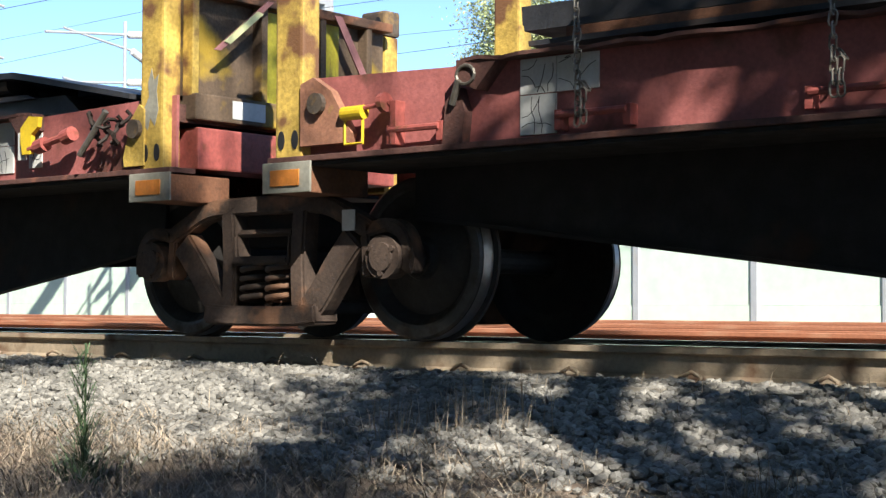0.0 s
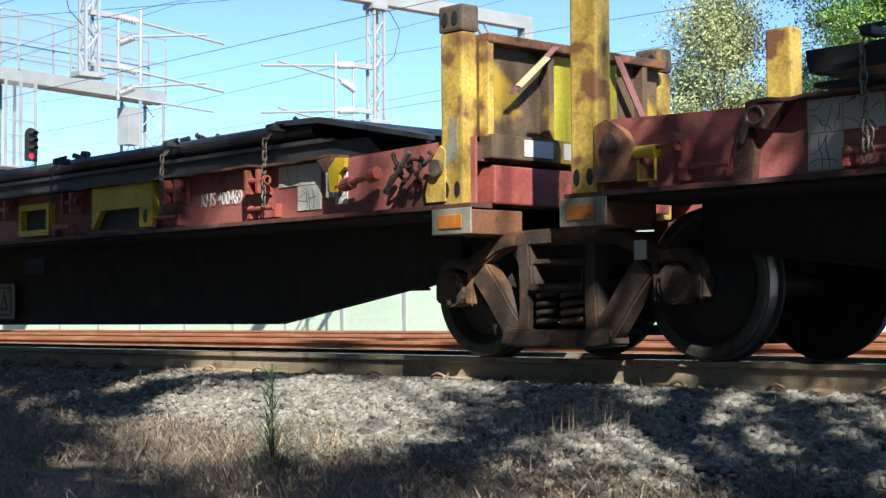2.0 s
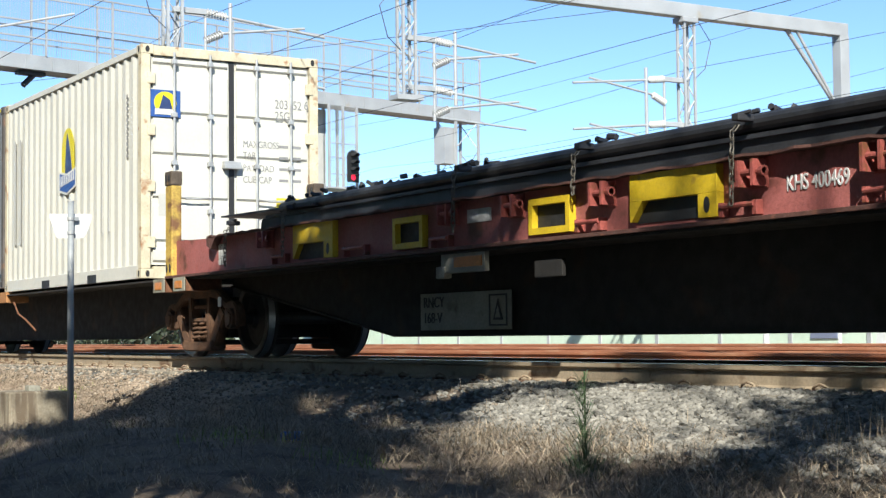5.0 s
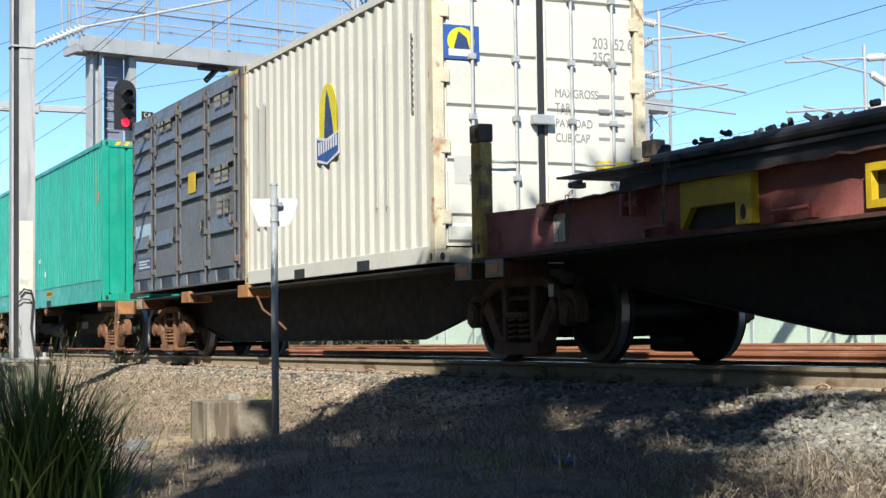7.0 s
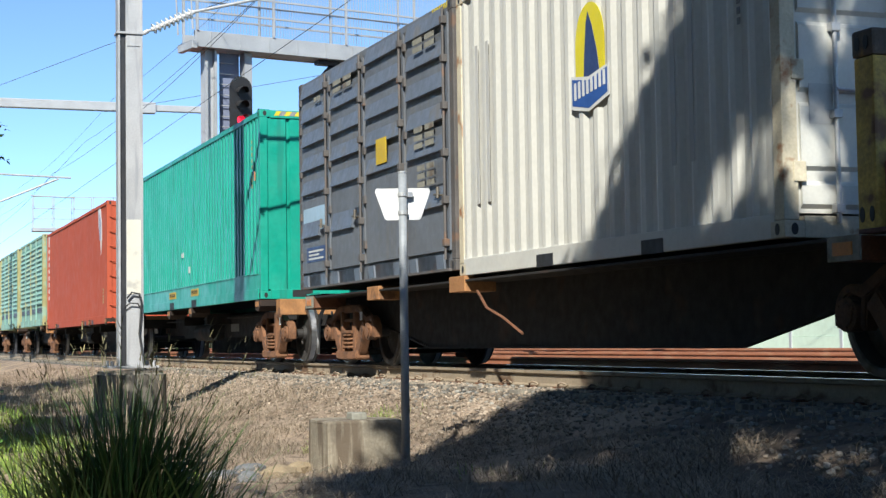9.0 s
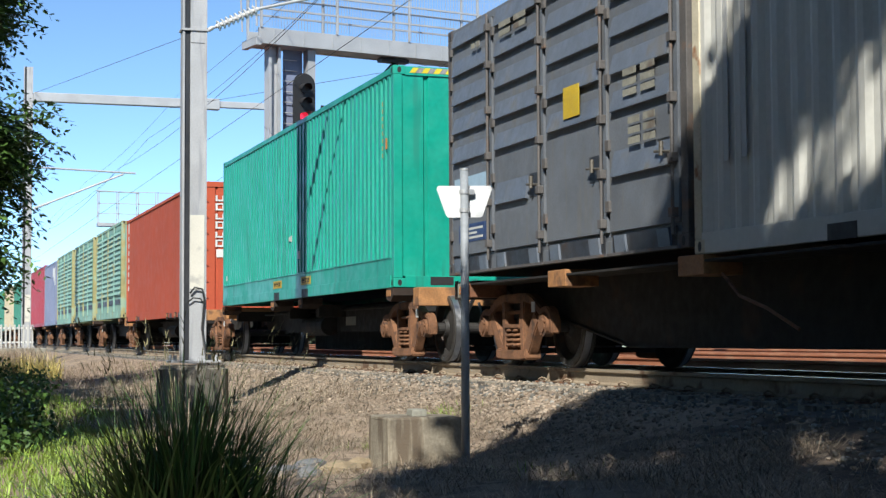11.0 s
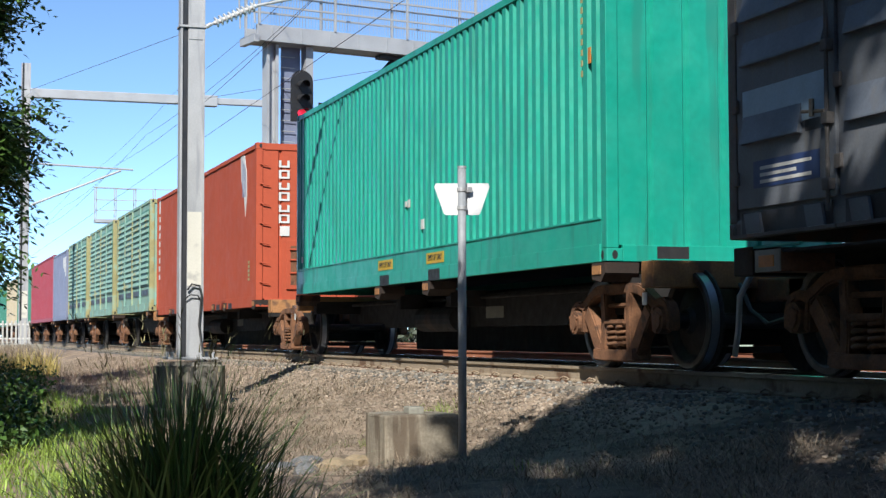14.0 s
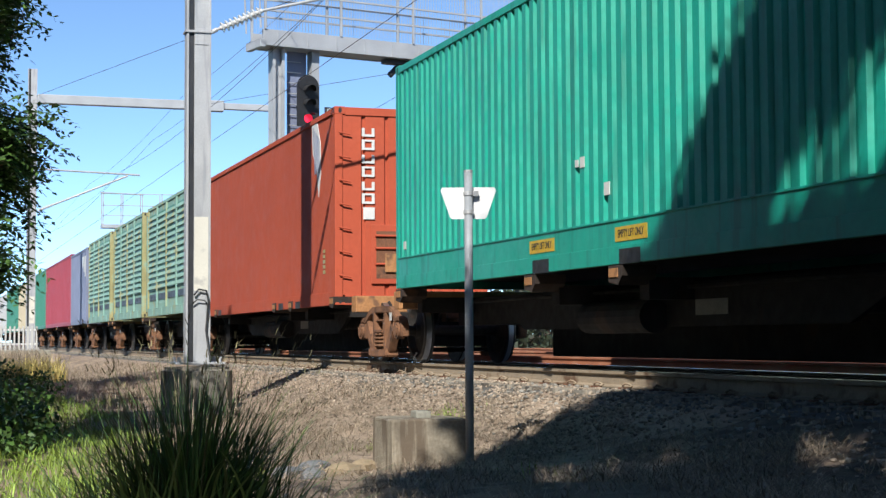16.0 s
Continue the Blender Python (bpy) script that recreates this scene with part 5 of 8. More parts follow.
# dark grey side-door container
DX0, DX1 = -31.14, -25.08
grey, gx, gl = container("grey_container", "dark grey side-opening container with ribbed doors", DX0, DX1, 1.03, 2.87, M_grey_box, M_grey_frame, rail=0.14, smooth_side=True)
edges = [DX0 + 0.12, -29.62, -28.13, -26.62, DX1 - 0.12]
for k in range(4):
    a, b = edges[k] - gx + 0.03, edges[k + 1] - gx - 0.03
    y = -SIDE - 0.005
    d = part("side_door", box(B(), (a, y, 0.22), (b, y + 0.03, 2.77), 0.004), M_grey_box, grey, "dark grey pressed steel door leaf")
    for r in range(6):
        z = 0.95 + 0.335 * r - (0.0 if r else 0.02)
        if r == 0:
            continue
        prism(bm := B(), [(y + 0.001, z + 0.19), (y - 0.042, z + 0.012), (y - 0.042, z), (y + 0.001, z - 0.004)], "x", a + 0.10, b - 0.10)
        part("door_panel", bm, M_grey_panel, d)
    if k != 2:
        prism(bm := B(), [(y + 0.001, 0.94), (y - 0.042, 0.71), (y - 0.042, 0.70), (y + 0.001, 0.695)], "x", a + 0.10, b - 0.42 if k < 2 else b - 0.10)
        part("door_panel", bm, M_grey_panel, d)
    rod = part("lock_rod", tube(B(), (b - 0.05, y - 0.035, 0.12), (b - 0.05, y - 0.035, 2.8), 0.016, 8), M_grey_frame, grey)
    for z in (0.30, 0.75, 1.25, 1.75, 2.25, 2.66):
        part("rod_guide", box(B(), (b - 0.09, y - 0.06, z - 0.04), (b - 0.01, y, z + 0.04), 0.006), M_grey_frame, rod)
    part("lock_handle", tube(tube(B(), (b - 0.05, y - 0.05, 0.80), (b - 0.34, y - 0.05, 0.83), 0.013, 8), (b - 0.20, y - 0.06, 0.78), (b - 0.20, y - 0.06, 0.90), 0.02, 8), M_chain, rod)
    # thin dark sheet paints the shade of a latch recess
    part("latch_recess_shade", box(B(), (b - 0.38, y - 0.003, 0.70), (b - 0.14, y + 0.002, 0.94)), M_black_steel_shade, d)
    for z in (0.45, 1.0, 1.6, 2.2, 2.6):
        part("hinge", box(B(), (a - 0.05, y - 0.025, z - 0.05), (a + 0.03, y + 0.01, z + 0.05), 0.006), M_grey_frame, grey)
    # recess shade painted as a dark strip on the flat base
    part("base_recess_shade", box(B(), (a + 0.05, -SIDE - 0.006, 0.03), (b - 0.05, -SIDE + 0.002, 0.19)), M_black_steel_shade, grey, "dark strip painting a shaded recess above the base rail")
    for x in (a + 0.25, b - 0.25):
        prism(bm := B(), [(x - 0.09, 0.03), (x + 0.13, 0.03), (x + 0.09, 0.18), (x - 0.13, 0.18)], "y", -SIDE - 0.03, -SIDE - 0.007)
        part("base_bracket", bm, M_grey_panel, grey)
    part("base_lip", box(B(), (a - 0.02, -SIDE - 0.035, 0.0), (b + 0.02, -SIDE, 0.028), 0.004), M_grey_frame, grey)
yy = -SIDE - 0.049
part("blue_patch", box(B(), (-30.90 - gx, -SIDE - 0.010, 0.78), (-29.78 - gx, -SIDE - 0.004, 1.10)), M_light_blue, grey, "light blue replacement panel")
part("yellow_square", box(B(), (-27.55 - gx, yy, 1.36), (-27.17 - gx, yy + 0.006, 1.66)), M_yellow, grey, "yellow square marker")
part("company_decal", box(B(), (-30.75 - gx, -SIDE - 0.010, 0.36), (-29.85 - gx, -SIDE - 0.004, 0.56)), M_dark_blue, grey, "dark blue decal with pale marks")
for k in range(3):
    part("unreadable_mark", box(B(), (-30.65 - gx, -SIDE - 0.013, 0.39 + 0.05 * k), (-29.95 - gx - 0.2 * (k % 2), -SIDE - 0.0101, 0.415 + 0.05 * k)), M_label_white, grey)
for bx0, bx1, z0, nr in ((-26.2, -25.55, 1.38, 3), (-26.1, -25.55, 0.95, 3), (-26.2, -25.5, 2.45, 2), (-29.3, -28.5, 2.48, 2), (-30.2, -29.9, 2.5, 1)):
    for r in range(nr):
        for c in range(2):
            xa = bx0 + (bx1 - bx0) * 0.55 * c
            part("unreadable_mark", box(B(), (xa - gx, yy - 0.002, z0 + 0.09 * r), (xa + (bx1 - bx0) * 0.42 - gx, yy + 0.001, z0 + 0.06 + 0.09 * r)), M_label_grey, grey)
for k in range(7):
    part("hazard_stripe", prism(B(), [(DX1 - gx - 0.62 + 0.07 * k, 2.79), (DX1 - gx - 0.585 + 0.07 * k, 2.79), (DX1 - gx - 0.565 + 0.07 * k, 2.85), (DX1 - gx - 0.60 + 0.07 * k, 2.85)], "y", -SIDE - 0.004, -SIDE + 0.002), M_hazard, grey)

# green forty-foot container
green, grx, grl = container("green_container", "bright teal green corrugated long container", -45.58, -33.40, 0.975, 2.925, M_green_box, None, rail=0.40, fold=0.215, depth=0.036, bends=(0.50, 0.62, 0.88))
part("rail_step", box(B(), (-grl + 0.12, -SIDE - 0.018, 0.0), (grl - 0.12, -SIDE, 0.16), 0.004), M_green_box, green)
part("rail_lip", box(B(), (-grl + 0.12, -SIDE - 0.012, 0.385), (grl - 0.12, -SIDE + 0.02, 0.405), 0.003), M_green_box, green)
for px in (-38.34, -40.44):
    # pocket shade drawn as a flat black sheet on the rail
    part("fork_pocket", box(B(), (px - grx - 0.22, -SIDE - 0.0195, -0.004), (px - grx + 0.22, -SIDE + 0.0, 0.13)), M_black_paint_shade, green)
    lab = part("warning_label", box(B(), (px - grx - 0.33, -SIDE - 0.006, 0.20), (px - grx + 0.33, -SIDE - 0.001, 0.33)), M_pale_decal, green, "yellow label with black capitals")
    lettering("label_text", "EMPTY LIFT ONLY", 0.10, M_black_paint_shade, lab, pose(px - grx, -SIDE - 0.007, 0.265), wide=0.66, depth=0.002)
for x, z, s in ((-38.86, 0.70, 0.06), (-39.42, 1.0, 0.05), (-39.55, 1.0, 0.035), (-39.9, 0.33, 0.02), (-45.2, 0.55, 0.05)):
    part("paper_sticker", box(B(), (x - grx - s, -SIDE + 0.002, z - s), (x - grx + s, -SIDE + 0.010, z + s)), M_label_white, green)
for k in range(8):
    part("number_mark", box(B(), (-33.95 - grx - 0.02, -SIDE + 0.005, 1.75 + 0.1 * k), (-33.95 - grx + 0.02, -SIDE + 0.0105, 1.81 + 0.1 * k)), M_louvre_post, green)
part("orange_tag", box(B(), (-33.80 - grx, -SIDE + 0.002, 1.85), (-33.74 - grx, -SIDE + 0.0105, 2.0)), M_orange, green)
for k in range(12):
    ya = -1.0 + 0.165 * k
    prism(bm := B(), [(ya, 2.83), (ya + 0.08, 2.83), (ya + 0.13, 2.90), (ya + 0.05, 2.90)], "x", grl, grl + 0.003)
    if k < 7:
        part("hazard_stripe", bm, M_hazard, green)
        prism(bm2 := B(), [(ya + 0.083, 2.83), (ya + 0.16, 2.83), (ya + 0.21, 2.90), (ya + 0.133, 2.90)], "x", grl, grl + 0.003)
        part("hazard_stripe", bm2, M_black_mark, green)
    else:
        bm.free()
# slot drawn as a black sheet, for its inner shade
part("end_slot", box(B(), (grl - 0.005, -0.72, 0.03), (grl + 0.003, -0.40, 0.14)), M_black_paint_shade, green)

# red forty-foot container with flat sides
red, rx_, rl = container("red_container", "brick-red flat-sided long container with white marks", -61.3, -48.81, 0.84, 3.01, M_red_box, None, rail=0.20, smooth_side=True)
for k in range(7):
    part("ladder_rung", tube(B(), (rl + 0.03, -SIDE + 0.06, 0.45 + 0.36 * k), (rl + 0.03, -SIDE + 0.24, 0.42 + 0.36 * k), 0.012, 6), M_red_box, red)
for k in range(6):
    z = 2.56 - 0.205 * k
    # a column of plain white strokes where a trade name is painted
    part("white_stroke", box(B(), (rl - 0.002, -0.80, z), (rl + 0.004, -0.60, z + 0.035)), M_white_paint, red)
    part("white_stroke", box(B(), (rl - 0.002, -0.80, z + 0.035), (rl + 0.004, -0.755, z + 0.13)), M_white_paint, red)
    part("white_stroke", box(B(), (rl - 0.002, -0.645, z + 0.035), (rl + 0.004, -0.60, z + 0.13)), M_white_paint, red)
    if k % 2:
        part("white_stroke", box(B(), (rl - 0.002, -0.80, z + 0.13), (rl + 0.004, -0.60, z + 0.158)), M_white_paint, red)
part("white_square", box(B(), (rl - 0.002, -0.78, 1.30), (rl + 0.004, -0.60, 1.48)), M_white_paint, red)
part("end_hatch", box(B(), (rl - 0.01, -0.66, 0.32), (rl + 0.02, 0.30, 1.22), 0.01), M_red_box, red)
part("hatch_opening", box(B(), (rl + 0.018, -0.58, 0.40), (rl + 0.022, 0.22, 1.12)), M_rust, red)
for z in (0.62, 0.86, 1.05):
    part("hatch_bar", tube(B(), (rl + 0.04, -0.6, z), (rl + 0.04, 0.2, z), 0.018, 8), M_red_box, red)
part("cloth_patch", box(B(), (rl + 0.05, -0.45, 0.50), (rl + 0.058, -0.15, 0.78), 0.003), M_orange_paint, red)
prism(bm := B(), [(-50.35 - rx_, 2.90), (-50.0 - rx_, 2.93), (-49.78 - rx_, 2.55), (-49.76 - rx_, 2.1), (-49.9 - rx_, 1.72), (-50.05 - rx_, 2.2), (-50.3 - rx_, 2.45)], "y", -SIDE + 0.012, -SIDE + 0.020)
part("white_emblem", bm, M_white_paint, red, "tall white emblem shape")
for k in range(5):
    prism(bm := B(), [(-50.25 - rx_ + 0.09 * k, 2.85 - 0.05 * k), (-50.21 - rx_ + 0.09 * k, 2.85 - 0.05 * k), (-50.12 - rx_ + 0.07 * k, 2.1), (-50.15 - rx_ + 0.07 * k, 2.1)], "y", -SIDE + 0.008, -SIDE + 0.012)
    part("emblem_stripe", bm, M_blue_box, red)
for k in range(5):
    part("yellow_mark", box(B(), (-49.62 - rx_, -SIDE + 0.012, 0.50 + 0.08 * k), (-49.50 - rx_, -SIDE + 0.020, 0.55 + 0.08 * k)), M_louvre_post, red)
for k in range(9):
    part("white_mark", box(B(), (-61.0 - rx_, -SIDE + 0.012, 0.9 + 0.21 * k), (-60.82 - rx_, -SIDE + 0.020, 1.03 + 0.21 * k + (0.25 if k == 8 else 0))), M_white_paint, red)
for px in (-51.3, -52.6, -58.5):
    fork_pocket(red, px - rx_, 0.35)


# louvred containers
def louvred(x0, x1):
    c, cx, hl = container("louvred_container", "pale green slatted container with yellowed corner posts", x0, x1, 0.98, 2.98, M_louvre, M_louvre_post, rail=0.22, smooth_side=True)
    n = 4
    w = (2 * hl - 0.4) / n
    for k in range(n):
        a = -hl + 0.2 + w * k
        for r in range(13):
            z = 0.72 + 0.155 * r
            prism(bm := B(), [(-SIDE + 0.012, z + 0.11), (-SIDE - 0.028, z + 0.01), (-SIDE - 0.028, z), (-SIDE + 0.012, z - 0.004)], "x", a + 0.10, a + w - 0.10)
            part("slat", bm, M_louvre, c)
        # dark green sheet paints the shade between the slats
        part("slat_gap_shade", box(B(), (a + 0.09, -SIDE + 0.006, 0.68), (a + w - 0.09, -SIDE + 0.014, 2.72)), M_dgreen_box, c)
        part("panel_post", box(B(), (a - 0.05, -SIDE - 0.02, 0.2), (a + 0.05, -SIDE + 0.02, 2.88), 0.004), M_louvre_post if k in (0, 2) else M_louvre, c)
        # vent drawn as a dark sheet, its shade in the colour
        part("vent_slot_shade", box(B(), (a + 0.2, -SIDE + 0.010, 0.42), (a + w - 0.2, -SIDE + 0.021, 0.58)), M_black_steel_shade, c)
        part("foot_bracket", box(B(), (a + w / 2 - 0.1, -SIDE - 0.01, 0.0), (a + w / 2 + 0.1, -SIDE + 0.03, 0.20)), M_louvre, c)
    return c


for x0, x1 in ((-69.7, -62.6), (-77.7, -70.8), (-85.9, -78.9)):
    louvred(x0, x1)
blue, blx, bll = container("blue_container", "blue-grey container with white marks", -93.35, -86.85, 0.98, 2.9, M_blue_box)
for k in range(3):
    part("white_mark", box(B(), (blx - blx + bll - 1.6 + 0.5 * k, -SIDE - 0.002, 2.2 - 0.2 * k), (bll - 1.2 + 0.5 * k, -SIDE + 0.004, 2.6)), M_white_paint, blue)
mar, mx_, ml = container("maroon_container", "deep maroon long container", -107.4, -93.5, 0.98, 3.0, M_maroon_box)
for k in range(4):
    part("yellow_mark", box(B(), (ml - 13.4, -SIDE - 0.002, 1.8 + 0.2 * k), (ml - 13.1, -SIDE + 0.004, 1.95 + 0.2 * k)), M_louvre_post, mar)
container("green_container", "dark green container far back on the train", -119.4, -107.6, 0.98, 3.0, M_dgreen_box)
container("cream_container", "cream container far back on the train", -131.0, -119.6, 0.98, 2.9, M_cream_box)
container("green_container", "dark green container near the train's end", -146.0, -131.2, 0.98, 3.0, M_dgreen_box)
container("grey_container", "pale grey container near the train's end", -170.0, -146.2, 0.98, 2.9, M_grey_patch)


# wagons under the rear containers: a central spine with outriggers that carry the boxes
def spine_wagon(x0, x1, supports, label):
    cx = (x0 + x1) / 2
    w = rolling("container_wagon", label, "railway wagon", cx, group="wagons of the train")
    L, R = x0 - cx, x1 - cx
    bm = box(B(), (L, -0.22, 0.50), (R, 0.22, 0.86), 0.01)
    part("centre_sill", bm, M_wagon, w)
    for s in (-1, 1):
        part("side_beam", prism(B(), [(L + 2.2, 0.82), (R - 2.2, 0.82), (R - 3.2, 0.42), (L + 3.2, 0.42)], "y", min(s * 0.45, s * 0.5), max(s * 0.45, s * 0.5)), M_wagon, w)
    for x in supports:
        for s in (-1, 1):
            prism(bm := B(), [(x - cx - 0.15, 0.965), (x - cx + 0.15, 0.965), (x - cx + 0.14, 0.87), (x - cx + 0.05, 0.79), (x - cx - 0.15, 0.82)], "y", min(s * 0.9, s * 1.235), max(s * 0.9, s * 1.235))
            br = part("outrigger", bm, M_wagon_brown, w, "brown bracket with an orange face")
            part("bracket_face", box(B(), (x - cx - 0.13, min(s * 1.235, s * 1.245), 0.86), (x - cx + 0.06, max(s * 1.235, s * 1.245), 0.94), 0.003), M_orange_paint, br)
        part("cross_beam", box(B(), (x - cx - 0.1, -0.95, 0.66), (x - cx + 0.1, 0.95, 0.86)), M_wagon, w)
    for e, d in ((L, -1), (R, 1)):
        part("headstock", box(B(), (e - 0.10, -1.10, 0.72), (e + 0.14, 1.10, 0.955), 0.012), M_orange_paint, w, "rusty orange-brown headstock")
        cp = part("coupler", box(B(), (min(e, e + d * 1.0), -0.09, 0.60), (max(e, e + d * 1.0), 0.09, 0.80), 0.02), M_rust, w)
        part("knuckle", tube(B(), (e + d * 1.0, 0, 0.56), (e + d * 1.0, 0, 0.86), 0.13, 12), M_rust, cp)
        bm = B()
        sweep(bm, [(e + d * 0.3, -0.35, 0.75), (e + d * 0.5, -0.36, 0.52), (e + d * 0.75, -0.34, 0.40), (e + d * 1.0, -0.3, 0.45)], 0.02, 6)
        part("brake_hose", bm, M_cable, w)
    part("air_reservoir", tube(B(), (-1.2, -0.62, 0.52), (0.3, -0.62, 0.52), 0.16, 16), M_wagon, w)
    part("data_panel", box(B(), (0.9, -0.51, 0.52), (1.5, -0.503, 0.66)), M_label_grey, w)
    # two added dark plates block the bright background below and above the spine
    part("underside_blocker", box(B(), (L + 2.1, 0.30, 0.10), (R - 2.1, 0.36, 0.84)), M_wagon, w)
    part("deck_gap_blocker", box(B(), (L + 0.3, 0.90, 0.80), (R - 0.3, 0.93, 0.968), 0.006), M_wagon, w)
    part("brake_pipe", tube(B(), (L + 1.5, -0.56, 0.78), (R - 1.5, -0.56, 0.77), 0.02, 6), M_wagon, w)
    return w


spine = "dark brown spine wagon with rusty outriggers under a container"
spine_wagon(-46.0, -32.85, (-33.55, -38.65, -40.75, -45.4), spine)
spine_wagon(-61.9, -48.2, (-48.95, -51.8, -53.1, -58.9, -61.1), spine)
x = -62.4
for x1 in (-78.5, -93.4, -107.5, -119.5, -131.1, -146.1, -170):
    spine_wagon(x1 + 0.2, x - 0.2, (x - 0.5, (x + x1) / 2, x1 + 0.6), spine)
    x = x1
part("headstock", box(B(), (-31.3 - wagon_c.location.x, -1.1, 0.76), (-31.0 - wagon_c.location.x, 1.1, 0.98), 0.012), M_wagon_brown, wagon_c, "rust-brown headstock")
part("coupler", box(B(), (-32.2 - wagon_c.location.x, -0.09, 0.60), (-31.2 - wagon_c.location.x, 0.09, 0.80), 0.02), M_rust, wagon_c)
sweep(bm := B(), [(-31.7 - wagon_c.location.x, -0.72, 0.80), (-31.82 - wagon_c.location.x, -0.76, 0.62), (-31.85 - wagon_c.location.x, -0.76, 0.35), (-31.95 - wagon_c.location.x, -0.74, 0.14)], 0.026, 8)
part("brake_hose", bm, M_galv, wagon_c, "pale grey hanging brake hose", smooth=True)
sweep(bm := B(), [(-24.6 - wagon_c.location.x, -1.18, 0.80), (-24.3 - wagon_c.location.x, -1.2, 0.62), (-23.9 - wagon_c.location.x, -1.2, 0.52), (-23.5 - wagon_c.location.x, -1.17, 0.36)], 0.014, 5)
part("loose_strap", bm, M_rust, wagon_c, "loose rusty strap")
for x in (-25.0, -27.8):
    part("middle_support", box(B(), (x - 0.22 - wagon_c.location.x, -1.25, 0.80), (x + 0.22 - wagon_c.location.x, -0.9, 0.962), 0.008), M_orange_paint, wagon_c, "orange-brown container support")
part("teal_strip", box(B(), (-30.75 - wagon_c.location.x, -1.24, 0.945), (-30.1 - wagon_c.location.x, -1.21, 0.965)), M_green_box, wagon_c, "thin teal strip")

# ---- beside and over the line ----
def post_sign():
    s = thing("sign_post", "galvanised pipe post with a plain grey sign seen from behind", "sign post", at=(-11.0, 3.82, ground_z(-11.0, 3.82)))
    g = -s.location.z
    part("pole", tube(B(), (0, 0, -0.3), (0, 0, 1.55 + g), 0.031, 16), M_pole, s, smooth=True)
    part("pole_cap", tube(B(), (0, 0, 1.545 + g), (0, 0, 1.56 + g), 0.034, 16), M_galv, s)
    z1, z0 = 1.435 + g, 1.20 + g
    q = 0.025
    poly = [(-0.205, z1 - q), (-0.195, z1), (0.195, z1), (0.205, z1 - q), (0.135, z0 + 0.012), (0.12, z0), (-0.12, z0), (-0.135, z0 + 0.012)]
    bm = prism(B(), poly, "y", 0.034, 0.038)
    for v in bm.verts:
        v.co = Matrix.Rotation(radians(71), 3, "Z") @ Vector((v.co.x, v.co.y, 0)) + Vector((0, 0, v.co.z))
    part("sign_plate", bm, M_sign_back, s, "blank aluminium back of a sign plate")
    for z in (z0 + 0.05, z1 - 0.05):
        part("clamp", tube(B(), (0, 0, z - 0.014), (0, 0, z + 0.014), 0.038, 14), M_galv, s)
    part("clamp_bolt", box(B(), (-0.02, 0.03, z1 - 0.07), (0.03, 0.07, z1 - 0.03), 0.004), M_galv, s)
    return s


post_sign()


def concrete_block():
    x, y = -11.55, 3.60
    c = thing("concrete_block", "stained concrete footing block with a broken top", "concrete block", at=(x, y, ground_z(x, y) - 0.1))
    g = -c.location.z
    bm = box(B(), (-0.27, -0.29, -0.35), (0.27, 0.29, -0.28 + g), 0.02)
    bmesh.ops.subdivide_edges(bm, edges=bm.edges, cuts=2)
    for v in bm.verts:
        v.co += 0.012 * noise.noise_vector(v.co * 6)
    part("body", bm, M_block, c)
    part("loose_chunk", box(B(), (-0.02, -0.06, -0.285 + g), (0.13, 0.06, -0.225 + g), 0.012), M_label_grey, c, "pale loose chunk of mortar")


concrete_block()


def rock(x, y, r, material, label):
    bm = B()
    r *= 1.45
    bmesh.ops.create_icosphere(bm, subdivisions=2, radius=r)
    for v in bm.verts:
        v.co *= 1 + 0.45 * noise.noise(v.co * (2.2 / r) * 0.4 + Vector((x, y, 0)))
        v.co.z *= 0.6
    ob = mesh_object("rock", bm, material)
    ob.location = (x, y, ground_z(x, y) + r * 0.12)
    tagged(ob, label, "rock", "rocks by the ditch")


for x, y, r, mt, lb in ((-11.9, 2.65, 0.10, M_bluestone, "flat blue-grey rock in dry grass"), (-11.6, 3.02, 0.13, M_sandstone, "tan sandstone rock beside a concrete block"), (-12.3, 2.95, 0.09, M_bluestone, "small blue-grey rock in dry grass"),
                       (-11.8, 3.22, 0.09, M_sandstone, "tan sandstone rock beside a concrete block"), (-10.4, 2.5, 0.06, M_bluestone, "small dark rock in dry grass")):
    rock(x, y, r, mt, lb)


